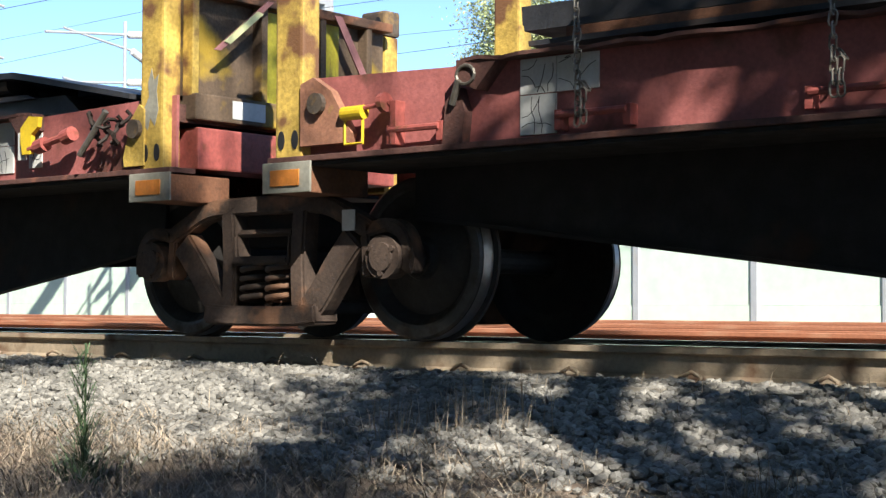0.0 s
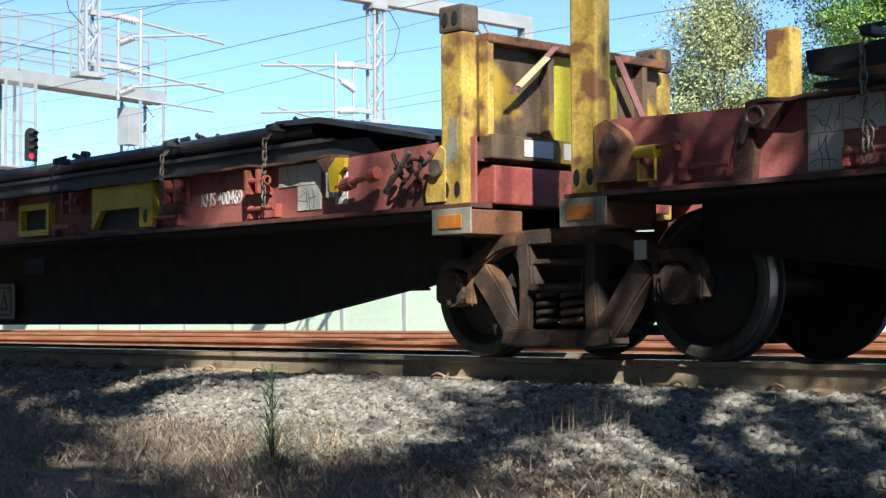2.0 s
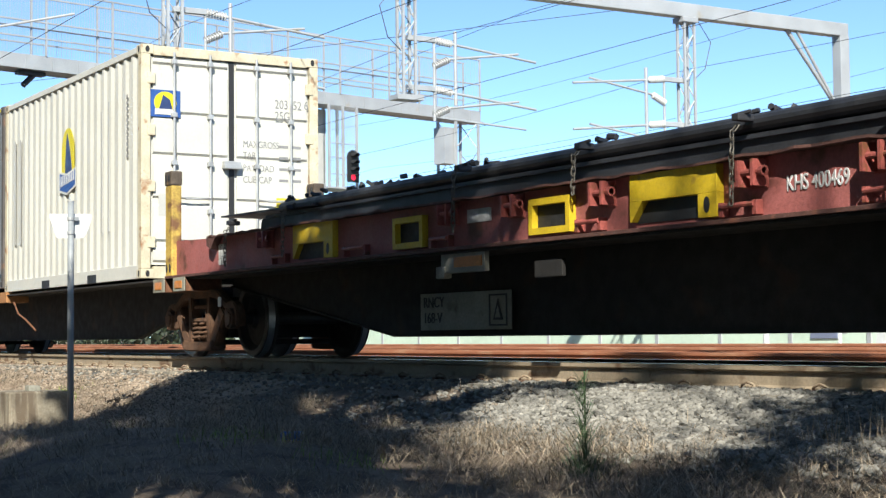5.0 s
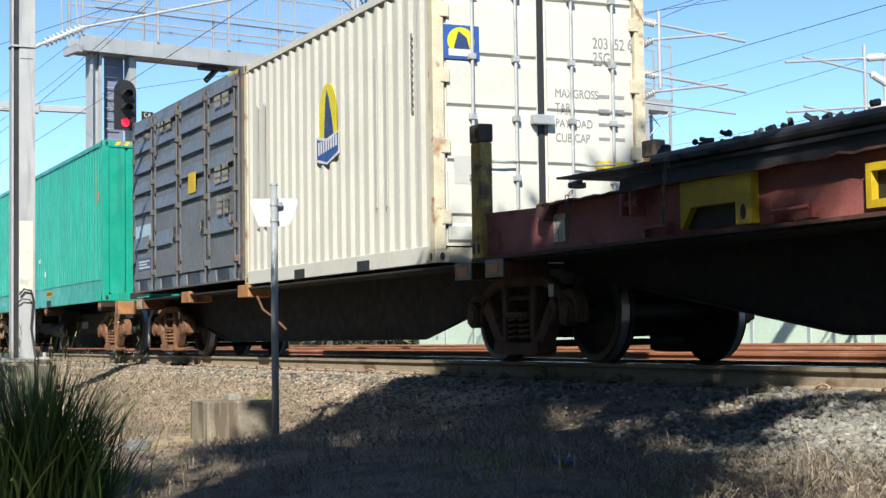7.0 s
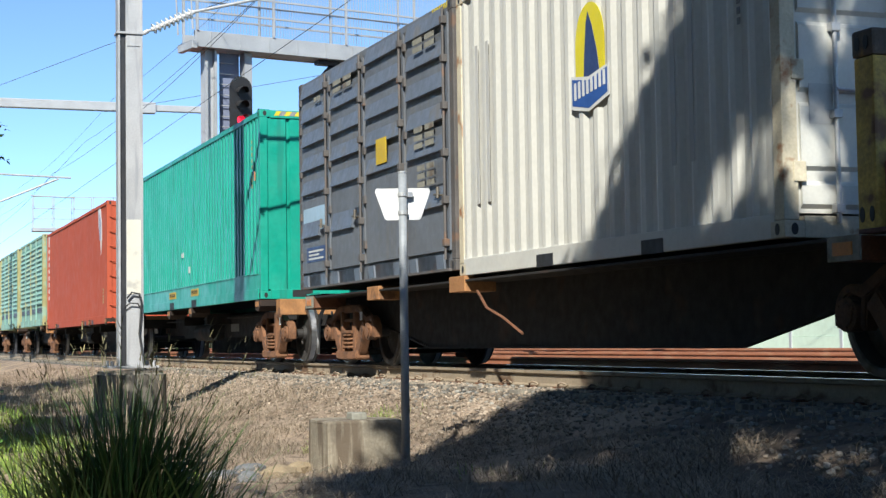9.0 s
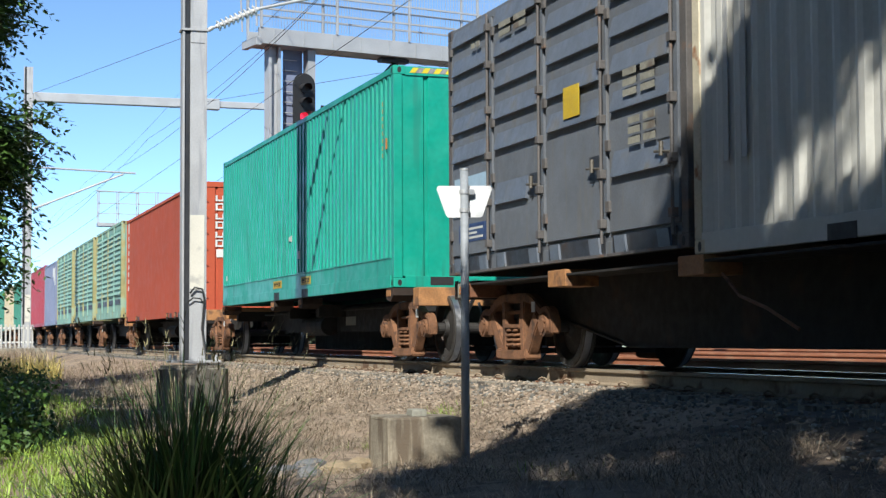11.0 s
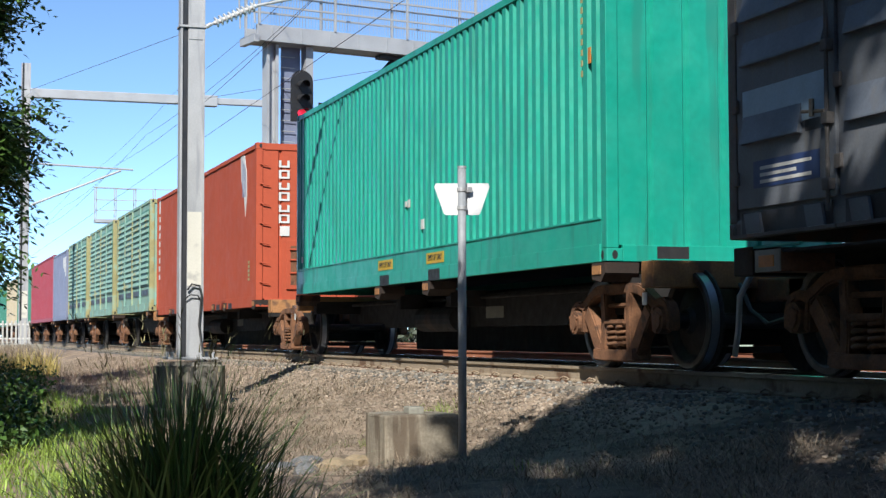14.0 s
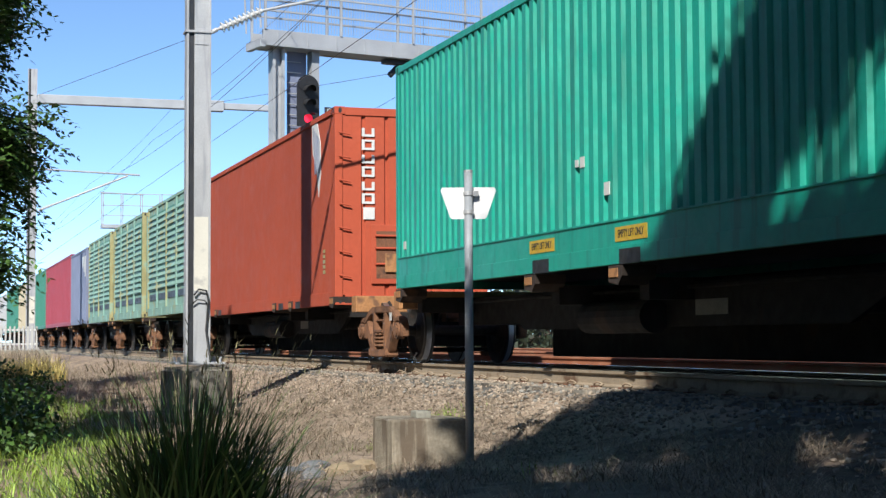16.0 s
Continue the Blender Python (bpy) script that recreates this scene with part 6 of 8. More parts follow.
def line_mast(x, y, near=True):
    """A galvanised rolled-steel mast on a concrete base."""
    m = thing("line_mast", "grey galvanised steel mast bolted to a round concrete base" if near else "grey galvanised mast far along the line", "overhead line mast", "masts along the line", (x, y, ground_z(x, y)))
    g = -m.location.z
    top = 11.0
    w, d = 0.165, 0.10
    part("flange", box(B(), (-d, -w, 0.02 + g), (d, -w + 0.03, top), 0.003), M_mast, m)
    part("flange", box(B(), (-d, w - 0.03, 0.02 + g), (d, w, top), 0.003), M_mast, m)
    part("web", box(B(), (-d + 0.01, -w + 0.03, 0.02 + g), (-d + 0.05, w - 0.03, top)), M_mast, m)
    part("cover_plate", box(B(), (d - 0.045, -w + 0.105, 0.02 + g), (d - 0.012, w - 0.03, top)), M_mast, m)
    box(bm := B(), (d - 0.012, -w + 0.11, 0.98 + g), (d - 0.006, w - 0.032, 1.97 + g))
    part("painted_band", bm, M_mast_white, m, "white painted band")
    # dark strip paints the shade in the slot beside the cover plate
    part("slot_shade", box(B(), (d - 0.03, -w + 0.035, 0.02 + g), (d - 0.026, -w + 0.10, top)), M_black_steel_shade, m)
    part("base_plate", box(B(), (-0.3, -0.33, 0.0 + g), (0.3, 0.33, 0.03 + g), 0.005), M_mast, m)
    for sx in (-1, 1):
        for sy in (-1, 1):
            part("anchor_bolt", tube(B(), (sx * 0.24, sy * 0.27, g), (sx * 0.24, sy * 0.27, 0.10 + g), 0.028, 8), M_mast, m)
    bm = B()
    tube(bm, (0, 0, -0.4), (0, 0, -0.035 + g), 0.475, 40)
    bmesh.ops.bevel(bm, geom=[e for e in bm.edges if all(v.co.z > -0.05 + g for v in e.verts)], offset=0.05, segments=3, affect="EDGES")
    part("concrete_base", bm, M_concrete, m, "round stained concrete base", smooth=False)
    if near:
        cl = part("clamp_band", box(B(), (-d - 0.02, -w - 0.02, 4.46 + g), (d + 0.02, w + 0.02, 4.49 + g), 0.004), M_mast, m)
        part("clamp_plate", box(B(), (d - 0.012, -w + 0.11, 4.30 + g), (d - 0.002, w - 0.03, 4.52 + g), 0.004), M_mast, m)
        sweep(bm := B(), [(d + 0.03, -0.06, 0.92 + g), (d + 0.04, 0.0, 1.0 + g), (d + 0.04, 0.10, 0.98 + g), (d + 0.04, 0.13, 0.85 + g), (d + 0.03, 0.10, 0.45 + g), (d + 0.06, 0.16, 0.0 + g), (d + 0.25, 0.2, -0.05 + g), (d + 0.42, 0.22, -0.5 + g)], 0.013, 6)
        part("earth_cable", bm, M_cable, m, "black looped earthing cable", smooth=True)
        sweep(bm := B(), [(d + 0.03, -0.09, 0.80 + g), (d + 0.04, -0.02, 0.86 + g), (d + 0.04, 0.08, 0.85 + g), (d + 0.04, 0.11, 0.80 + g)], 0.010, 6)
        part("earth_cable", bm, M_cable, m, smooth=True)
    return m


line_mast(-21.2, 3.50)
line_mast(-60.0, 3.78, False)


def insulator(p, q, r=0.06, n=9):
    """A string of porcelain sheds between two points."""
    bm = B()
    p, q = Vector(p), Vector(q)
    turn = (q - p).to_track_quat("Z", "Y")
    ln = (q - p).length
    prof = [(0.0, r * 0.4)]
    for k in range(n):
        c = ln * (k + 0.7) / (n + 0.4)
        prof += [(c - 0.019, r * 0.4), (c - 0.018, r), (c - 0.006, r * 0.97), (c + 0.018, r * 0.55), (c + 0.019, r * 0.4)]
    prof.append((ln, r * 0.4))
    rings = [[bm.verts.new(p + turn @ Vector((rr * math.cos(math.tau * a / 12), rr * math.sin(math.tau * a / 12), z))) for a in range(12)] for z, rr in prof]
    for u, v in zip(rings, rings[1:]):
        for a in range(12):
            bm.faces.new((u[a], u[(a + 1) % 12], v[(a + 1) % 12], v[a]))
    bm.faces.new(rings[0][::-1])
    bm.faces.new(rings[-1])
    return bm


st = thing("strain_insulator", "white porcelain strain insulator between a mast and a wire", "insulator", at=(-21.1, 3.69, 4.5))
part("insulator_body", insulator((0.02, 0.09, 0.03), (0.05, 0.66, 0.30), 0.075, 9), M_porcelain, st)
part("link_fitting", tube(tube(B(), (0, 0.0, 0.0), (0.02, 0.09, 0.03), 0.02, 8), (0, -0.01, -0.02), (0, 0.05, 0.02), 0.03, 8), M_mast, st)
part("tail_tube", tube(B(), (0.05, 0.66, 0.30), (0.05, 3.4, 1.02), 0.021, 8), M_mast, st)
up = thing("wire_support", "grey tubular wire support with a white insulator on a mast", "wire support", at=(-21.1, 3.69, 5.88))
part("insulator_body", insulator((0.02, 0.09, 0.0), (0.02, 0.68, 0.01), 0.075, 9), M_porcelain, up)
part("link_fitting", tube(B(), (0, -0.01, 0.0), (0.02, 0.09, 0.0), 0.03, 8), M_mast, up)
part("top_tube", tube(B(), (0.02, 0.68, 0.01), (0.02, 3.6, 0.04), 0.026, 8), M_mast, up)


def wires():
    """Overhead wires of the tracks, each its own strand."""
    runs = []
    for y, zc, zm in ((7.05, 5.45, 6.7), (11.4, 5.5, 6.8), (17.0, 5.6, 6.9), (25.3, 5.6, 7.0)):
        runs += [(y, zc, 0.0), (y, zm, 0.35)]
    runs += [(8.2, 7.9, 0.3), (9.3, 9.6, 0.3), (20.5, 8.1, 0.4), (31.5, 9.6, 0.4), (34.0, 8.0, 0.4)]
    for y, z, sag in runs:
        for a, b in ((-150, -95), (-95, -60), (-60, -27.5), (-27.5, 15), (15, 60)):
            pts = [(a + (b - a) * k / 8, y, z - sag * 4 * (k / 8) * (1 - k / 8)) for k in range(9)]
            w = mesh_object("overhead_wire", sweep(B(), pts, 0.0065, 5), M_wire)
            tagged(w, "thin dark overhead line wire strung along the tracks", "wire", "overhead wires")
    for p, q in (((-60, 3.9, 9.4), (-27.5, 12.0, 8.9)), ((-27.5, 12.0, 8.8), (15, 16.0, 9.2)), ((-60, 9.0, 9.1), (-27.5, 25.0, 8.7))):
        tagged(mesh_object("overhead_wire", tube(B(), p, q, 0.0085, 5), M_wire), "thin dark feeder wire crossing over the tracks", "wire", "overhead wires")


wires()


def signal_head(parent, l, n, z0, h=1.45):
    """Black back-board with rounded ends and three hooded lamps; the lowest burns red."""
    w = h * 0.235
    pts = [(l + w * math.cos(q), z0 + h - w + w * math.sin(q)) for q in [math.pi * k / 10 for k in range(11)]] + [(l - w, z0), (l + w, z0)]
    b = part("back_board", prism(B(), pts, "y", n, n + 0.03), M_signal_black, parent, "black signal back-board")
    for k in range(4 if h < 1.2 else 3):
        z = z0 + h * 0.155 + k * h * (0.22 if h < 1.2 else 0.27)
        r = w * 0.38
        lamp = part("lamp_lens", tube(B(), (l, n - 0.02, z), (l, n - 0.005, z), r, 20), M_red_light if k == 0 else M_black_paint_shade, b, "lit red lamp" if k == 0 else "unlit lamp")
        bm = B()
        ring = [math.pi * j / 10 for j in range(11)] if k else [math.pi * (0.25 + 0.05 * j) for j in range(11)]
        A = [bm.verts.new((l + 1.2 * r * math.cos(q), n, z + 1.2 * r * math.sin(q))) for q in ring]
        C = [bm.verts.new((l + 1.2 * r * math.cos(q), n - 0.30 + 0.12 * (1 - math.sin(q)), z + 1.2 * r * math.sin(q) - 0.03)) for q in ring]
        for j in range(10):
            bm.faces.new((A[j], A[j + 1], C[j + 1], C[j]))
        part("hood", bm, M_signal_black, b)


def lattice(bm, a0, a1, b0, b1, z0, z1, step, t=0.045):
    """Four angle legs laced with diagonals."""
    for x in (a0, a1):
        for y in (b0, b1):
            box(bm, (x - t, y - t, z0), (x + t, y + t, z1))
    n = max(1, int((z1 - z0) / step))
    for k in range(n):
        za, zb = z0 + (z1 - z0) * k / n, z0 + (z1 - z0) * (k + 1) / n
        for y in (b0, b1):
            tube(bm, (a0 if k % 2 else a1, y, za), (a1 if k % 2 else a0, y, zb), t * 0.5, 4)
        for x in (a0, a1):
            tube(bm, (x, b0 if k % 2 else b1, za), (x, b1 if k % 2 else b0, zb), t * 0.5, 4)
    return bm


def signal_gantry():
    g = thing("signal_gantry", "pale steel signal gantry with a railed walkway across the tracks", "signal gantry", at=(-43.0, 8.74, -0.2))
    g.rotation_euler = (0, 0, radians(102.4))
    L, z = 23.5, 8.65
    bm = box(B(), (0, -0.45, z), (L, -0.33, z + 0.45), 0.01)
    box(bm, (0, 0.33, z), (L, 0.45, z + 0.45), 0.01)
    part("girder", bm, M_struct, g, "pale grey walkway girder")
    part("walkway_floor", box(B(), (0.0, -0.33, z + 0.02), (L + 0.3, 0.33, z + 0.07)), M_struct, g)
    part("end_plate", box(B(), (-0.12, -0.5, z - 0.06), (0.04, 0.5, z + 0.16), 0.01), M_struct, g)
    for k in range(int(L / 0.9)):
        part("girder_rib", box(B(), (0.45 + 0.9 * k, -0.462, z + 0.02), (0.47 + 0.9 * k, -0.45, z + 0.43)), M_struct, g)
    for n in (-0.46, 0.46):
        for k in range(11):
            part("rail_post", box(B(), (0.05 + (L - 0.1) * k / 10 - 0.03, n - 0.03, z + 0.45), (0.05 + (L - 0.1) * k / 10 + 0.03, n + 0.03, z + 2.45)), M_struct, g)
        for h in (0.95, 1.45, 2.42):
            part("hand_rail", box(B(), (0, n - 0.025, z + h), (L, n + 0.025, z + h + 0.05)), M_struct, g)
        bm = B()
        for k in range(260):
            x = L * k / 260
            box(bm, (x, n - 0.003, z + 0.5), (x + 0.007, n + 0.003, z + 2.42))
        tagged(part("mesh_screen", bm, M_struct, g, "pale wire mesh screen"), kind="stuff")
    for n in (-0.5, 0.5):
        sweep(bm := B(), [(-0.1, n, z + 0.45), (-0.15, n, z + 1.45), (-0.1, n, z + 2.4), (0.1, n, z + 2.42)], 0.025, 6)
        part("end_hoop", bm, M_struct, g)
    bm = B()
    for l0, l1 in ((0.42, 0.50), (0.70, 0.78), (1.62, 1.85)):
        box(bm, (l0, -0.16, 5.8), (l1, 0.16, z))
    box(bm, (0.5, -0.02, 5.8), (0.7, 0.02, z))
    part("hanging_frame", bm, M_struct, g, "grey steel frame hung under the walkway")
    part("frame_floor", box(B(), (0.36, -0.3, 5.68), (1.92, 0.3, 5.8), 0.01), M_struct, g)
    part("back_sheet", box(B(), (1.0, 0.17, 5.8), (1.6, 0.19, z)), M_blue_box, g, "blue-grey back sheet")
    for k in range(9):
        part("ladder_rung", tube(B(), (0.95, 0.1, 5.95 + 0.3 * k), (1.4, 0.1, 5.95 + 0.3 * k), 0.014, 6), M_struct, g)
    part("leg_brace", tube(B(), (4.6, 0, z - 0.05), (4.2, 0, z - 0.45), 0.09, 8), M_black_steel_shade, g)
    part("leg_knee", box(B(), (4.0, -0.15, z - 0.12), (4.9, 0.15, z), 0.01), M_black_steel_shade, g)
    lattice(bm := B(), 22.1, 23.3, -0.5, 0.5, 0.0, z, 1.0)
    part("tower", bm, M_struct, g, "laced steel tower of the gantry")
    part("tower_box", box(B(), (21.6, -0.4, z - 1.7), (22.2, 0.2, z - 0.3), 0.01), M_struct, g)
    signal_head(g, 1.28, -0.62, 6.44)
    part("signal_arm", box(B(), (1.2, -0.6, 7.0), (1.35, 0.0, 7.1)), M_signal_black, g)
    pl = part("identity_plate", box(B(), (1.78, -0.64, 6.62), (2.14, -0.62, 7.02), 0.005), M_black_paint_shade, g, "black plate with white characters")
    lettering("plate_text", "CA", 0.17, M_white_paint, pl, pose(1.96, -0.645, 6.92), depth=0.003)
    lettering("plate_text", "48", 0.17, M_white_paint, pl, pose(1.96, -0.645, 6.74), depth=0.003)
    # the caged second signal that hangs under the walkway
    c0, c1, zb = 15.7, 16.98, 5.65
    cage = part("signal_cage", box(B(), (c0 - 0.1, -0.75, zb), (c1 + 0.1, 0.45, zb + 0.06), 0.005), M_struct, g, "hanging mesh cage around a signal")
    for x in (c0, (c0 + c1) / 2, c1):
        for n in (-0.7, 0.4):
            part("cage_post", box(B(), (x - 0.04, n - 0.04, zb), (x + 0.04, n + 0.04, z)), M_struct, cage)
    for h in (0.5, 1.1, 1.6):
        part("cage_bar", box(B(), (c0, -0.72, zb + h), (c1, -0.69, zb + h + 0.03)), M_struct, cage)
    bm = B()
    for k in range(40):
        x = c0 + 1.28 * k / 40
        box(bm, (x, -0.705, zb), (x + 0.008, -0.70, z - 0.02))
    tagged(part("cage_mesh", bm, M_struct, cage), kind="stuff")
    part("cage_sheet", box(B(), (c0 + 0.02, 0.36, zb), (c0 + 0.72, 0.38, z - 0.05)), M_grey_patch, cage)
    signal_head(g, 16.68, -0.85, zb + 0.25, 1.15)
    return g


signal_gantry()


def line_portal(x):
    """A portal boom over the far tracks, with drop tubes that carry the wire supports."""
    p = thing("line_portal", "pale steel portal boom with hanging drop tubes over the tracks", "overhead line portal", at=(x, 30.8, -0.2))
    z, Y = 8.56, -30.8
    bm = B()
    box(bm, (-0.16, Y + 9.0, z - 0.02), (0.16, 0.15, z + 0.34), 0.02)
    part("boom", bm, M_struct, p, "pale box-section boom")
    part("end_post", box(B(), (-0.16, -0.17, 0.0), (0.16, 0.17, z), 0.02), M_struct, p, "square end post of the portal")
    tube(bm := B(), (0, -2.0, z), (0, -0.1, z - 2.1), 0.06, 8)
    tube(bm, (0.06, -1.7, z), (0.06, 0.0, z - 2.3), 0.045, 8)
    part("end_brace", bm, M_struct, p)
    part("post_clamp", box(B(), (-0.2, -0.2, z - 2.5), (0.2, 0.2, z - 2.1), 0.01), M_struct, p)
    for yc, zb, s in ((25.3, 5.55, -1), (17.0, 5.95, 1), (11.3, 6.05, 1)):
        o = yc + Y
        bm = B()
        lattice(bm, -0.14, 0.14, o - 0.16, o + 0.16, zb, z, 0.42, 0.03)
        d = part("drop_tube", bm, M_struct, p, "laced drop tube")
        part("drop_head", box(B(), (-0.22, o - 0.25, z - 0.16), (0.22, o + 0.25, z - 0.02), 0.02), M_struct, d)
        part("drop_foot", box(B(), (-0.2, o - 0.35, zb - 0.12), (0.2, o + 0.35, zb), 0.01), M_struct, d)
        for za, zl in ((zb + 1.35, 1.15), (zb + 0.2, 1.0)):
            arm = part("support_arm", box(B(), (-0.06, min(o, o + s * 0.75), za - 0.06), (0.06, max(o, o + s * 0.75), za + 0.06), 0.01), M_struct, d)
            part("insulator", insulator((0, o + s * 0.75, za), (0, o + s * 1.25, za - 0.06), 0.095, 7), M_porcelain, arm, "white insulator")
            part("cantilever_tube", tube(B(), (0, o + s * 1.25, za - 0.06), (0, o + s * 3.6, za - 0.30), 0.032, 8), M_struct, arm)
            part("stay_insulator", insulator((0, o + s * 0.72, za - 0.62), (0, o + s * 1.15, za - 0.42), 0.095, 7), M_porcelain, arm, "white insulator")
            part("stay_tube", tube(B(), (0, o + s * 1.15, za - 0.42), (0, o + s * 3.1, za - 0.14), 0.03, 8), M_struct, arm)
        part("hanger", tube(B(), (0, o + s * 1.32, zb + 1.6), (0, o + s * 1.32, zb - 0.15), 0.045, 8), M_struct, d)
        part("hanger", tube(B(), (0, o + s * 0.74, zb + 1.35), (0, o + s * 0.74, zb - 0.55), 0.035, 8), M_struct, d)
        sweep(bm := B(), [(0.1, o - s * 0.3, z - 0.05), (0.1, o - s * 0.75, z - 0.6), (0.1, o - s * 0.55, z - 1.3), (0.1, o - s * 0.2, z - 1.6)], 0.012, 5)
        part("jumper_wire", bm, M_wire, d)
        part("registration_arm", tube(B(), (0, o + s * 0.7, zb - 0.45), (0, o + s * 3.3, zb - 0.6), 0.026, 6), M_struct, d)
    return p


line_portal(-27.5)


def far_boom():
    b = thing("line_boom", "grey box-section boom bracketed from a far mast over the line", "overhead line boom", at=(-59.8, 3.95, 9.1))
    box(bm := B(), (-0.17, 0.0, 0.0), (0.17, 6.8, 0.33), 0.02)
    part("boom", bm, M_struct, b)
    part("sleeve", box(B(), (-0.19, 5.9, -0.04), (0.19, 6.9, 0.37), 0.02), M_struct, b)
    part("boom_end", box(B(), (-0.13, 6.9, 0.05), (0.13, 9.1, 0.29), 0.02), M_struct, b)
    c = thing("line_cantilever", "slim tubular wire support on a far mast", "wire support", at=(-59.8, 3.95, 5.3))
    part("top_tube", tube(B(), (0, 0, 1.37), (0, 3.75, 1.24), 0.035, 8), M_mast, c)
    part("stay_tube", tube(B(), (0, 0.1, -0.15), (0, 3.3, 1.2), 0.04, 8), M_mast, c)
    part("steady_arm", tube(B(), (0, 2.3, 0.55), (0, 3.9, 0.5), 0.025, 6), M_mast, c)
    part("insulator", insulator((0, 0.05, -0.18), (0, 0.6, 0.07), 0.08, 6), M_porcelain, c)


far_boom()


def far_gantry():
    g = thing("signal_gantry", "small grey railed signal platform far along the line", "signal gantry", at=(-95.0, 9.8, -0.2))
    part("platform", box(B(), (-0.5, 0.2, 7.2), (0.5, 6.4, 7.4)), M_struct, g)
    part("leg", box(B(), (-0.15, 4.2, 0.0), (0.15, 4.5, 7.2)), M_struct, g)
    for k in range(6):
        part("rail_post", box(B(), (-0.5, 0.22 + 1.15 * k, 7.4), (-0.44, 0.28 + 1.15 * k, 9.25)), M_struct, g)
        part("rail_post", box(B(), (0.44, 0.22 + 1.15 * k, 7.4), (0.5, 0.28 + 1.15 * k, 9.25)), M_struct, g)
    for h in (7.9, 8.5, 9.2):
        part("hand_rail", box(B(), (0.44, 0.2, h), (0.5, 6.4, h + 0.05)), M_struct, g)
    part("antenna", tube(tube(B(), (0.3, 8.0, 0), (0.3, 8.0, 11.0), 0.06, 8), (0.3, 7.5, 9.6), (0.3, 8.6, 9.9), 0.03, 6), M_struct, g)


far_gantry()


def white_fence():
    f = thing("white_fence", "white picket fence on a pale concrete pad", "fence", at=(-58.0, 1.4, -0.1))
    part("pad", box(B(), (-2.5, -0.5, -0.6), (1.0, 2.9, 0.12), 0.03), M_label_grey, f)
    for k in range(17):
        part("picket", box(B(), (0.6, 0.15 * k, 0.12), (0.66, 0.15 * k + 0.06, 0.95)), M_grey_patch, f)
    for z in (0.3, 0.8):
        part("fence_rail", box(B(), (0.55, 0, z), (0.6, 2.5, z + 0.06)), M_white_paint, f)


white_fence()


def boundary_wall():
    w = thing("boundary_wall", "pale green panelled wall beyond the tracks", "wall", at=(0, 28.0, -0.3), kind="structure")
    part("plinth", box(B(), (-62.6, 0, 0), (40, 0.18, 0.55)), M_fence_green, w)
    x = -62.5
    while x < 40:
        part("wall_panel", box(B(), (x + 0.06, 0.02, 0.55), (x + 2.66, 0.12, 3.3), 0.01), M_fence_green, w)
        part("wall_post", box(B(), (x - 0.07, -0.03, 0), (x + 0.07, 0.16, 3.4), 0.008), M_struct, w)
        x += 2.75


boundary_wall()


def marker_post(x, y, h, r, label):
    p = thing("marker_post", label, "marker post", "white marker posts", (x, y, -0.2))
    part("post", tube(B(), (0, 0, -0.1), (0, 0, h), r, 10), M_white_paint, p)
    part("post_cap", box(B(), (-r * 0.9, -r * 0.9, h), (r * 0.9, r * 0.9, h + 0.06), 0.01), M_white_paint, p)
    return p


marker_post(-21.45, 22.3, 1.45, 0.07, "tall white marker post beside a far track")
short = marker_post(-21.75, 26.2, 0.55, 0.03, "short post on a white block beside a far track")
part("block", prism(B(), [(-0.2, 0.0), (0.2, 0.0), (0.14, 0.42), (-0.14, 0.42)], "x", -0.15, 0.15), M_white_paint, short)
disc = marker_post(-23.0, 26.0, 1.05, 0.05, "white post in front of a round grey disc sign")
prism(bm := B(), [(0.06 + 0.26 * math.cos(q), 0.72 + 0.36 * math.sin(q)) for q in [k * math.pi / 12 for k in range(24)]], "y", 0.06, 0.08)
part("disc", bm, M_galv, disc, "round grey disc")
part("door", box(B(), (-26.0, -0.04, 0.35), (-25.05, 0.02, 2.3), 0.01), M_blue_box, bpy.data.objects["boundary_wall"], "blue-grey door in the wall")
can = thing("drink_can", "crushed blue drink can on dry ground", "can", at=(-5.75, 3.66, ground_z(-5.75, 3.66) + 0.03))
can.rotation_euler = (0, 0, 0.7)
tube(bm := B(), (-0.07, 0, 0), (0.07, 0, 0.005), 0.033, 14)
part("body", bm, M_can_blue, can, smooth=False)
part("rim", tube(B(), (0.069, 0, 0.005), (0.074, 0, 0.005), 0.028, 14), M_galv, can)

# ---- plants ----
def blades(name, material, label, category, spots, kind="stuff", at=None):
    """Grass blades: x, y, z, height, lean, direction, width. Each is a bent tapering strip."""
    V, F = [], []
    for x, y, z, h, lean, a, w in spots:
        ca, sa = math.cos(a), math.sin(a)
        px, py = -sa * w, ca * w
        b = len(V)
        V += [(x - px, y - py, z), (x + px, y + py, z)]
        m = 0.55
        mx, my, mz = x + ca * lean * 0.32 * h, y + sa * lean * 0.32 * h, z + h * m
        V += [(mx - px * 0.8, my - py * 0.8, mz), (mx + px * 0.8, my + py * 0.8, mz)]
        V += [(x + ca * lean * h, y + sa * lean * h, z + h * max(0.25, 1 - 0.45 * lean * lean))]
        F += [(b, b + 1, b + 3, b + 2), (b + 2, b + 3, b + 4)]
    me = bpy.data.meshes.new(name)
    me.from_pydata(V, [], F)
    me.materials.append(material)
    ob = new(name, me)
    return tagged(ob, label, category, kind=kind) if label else ob


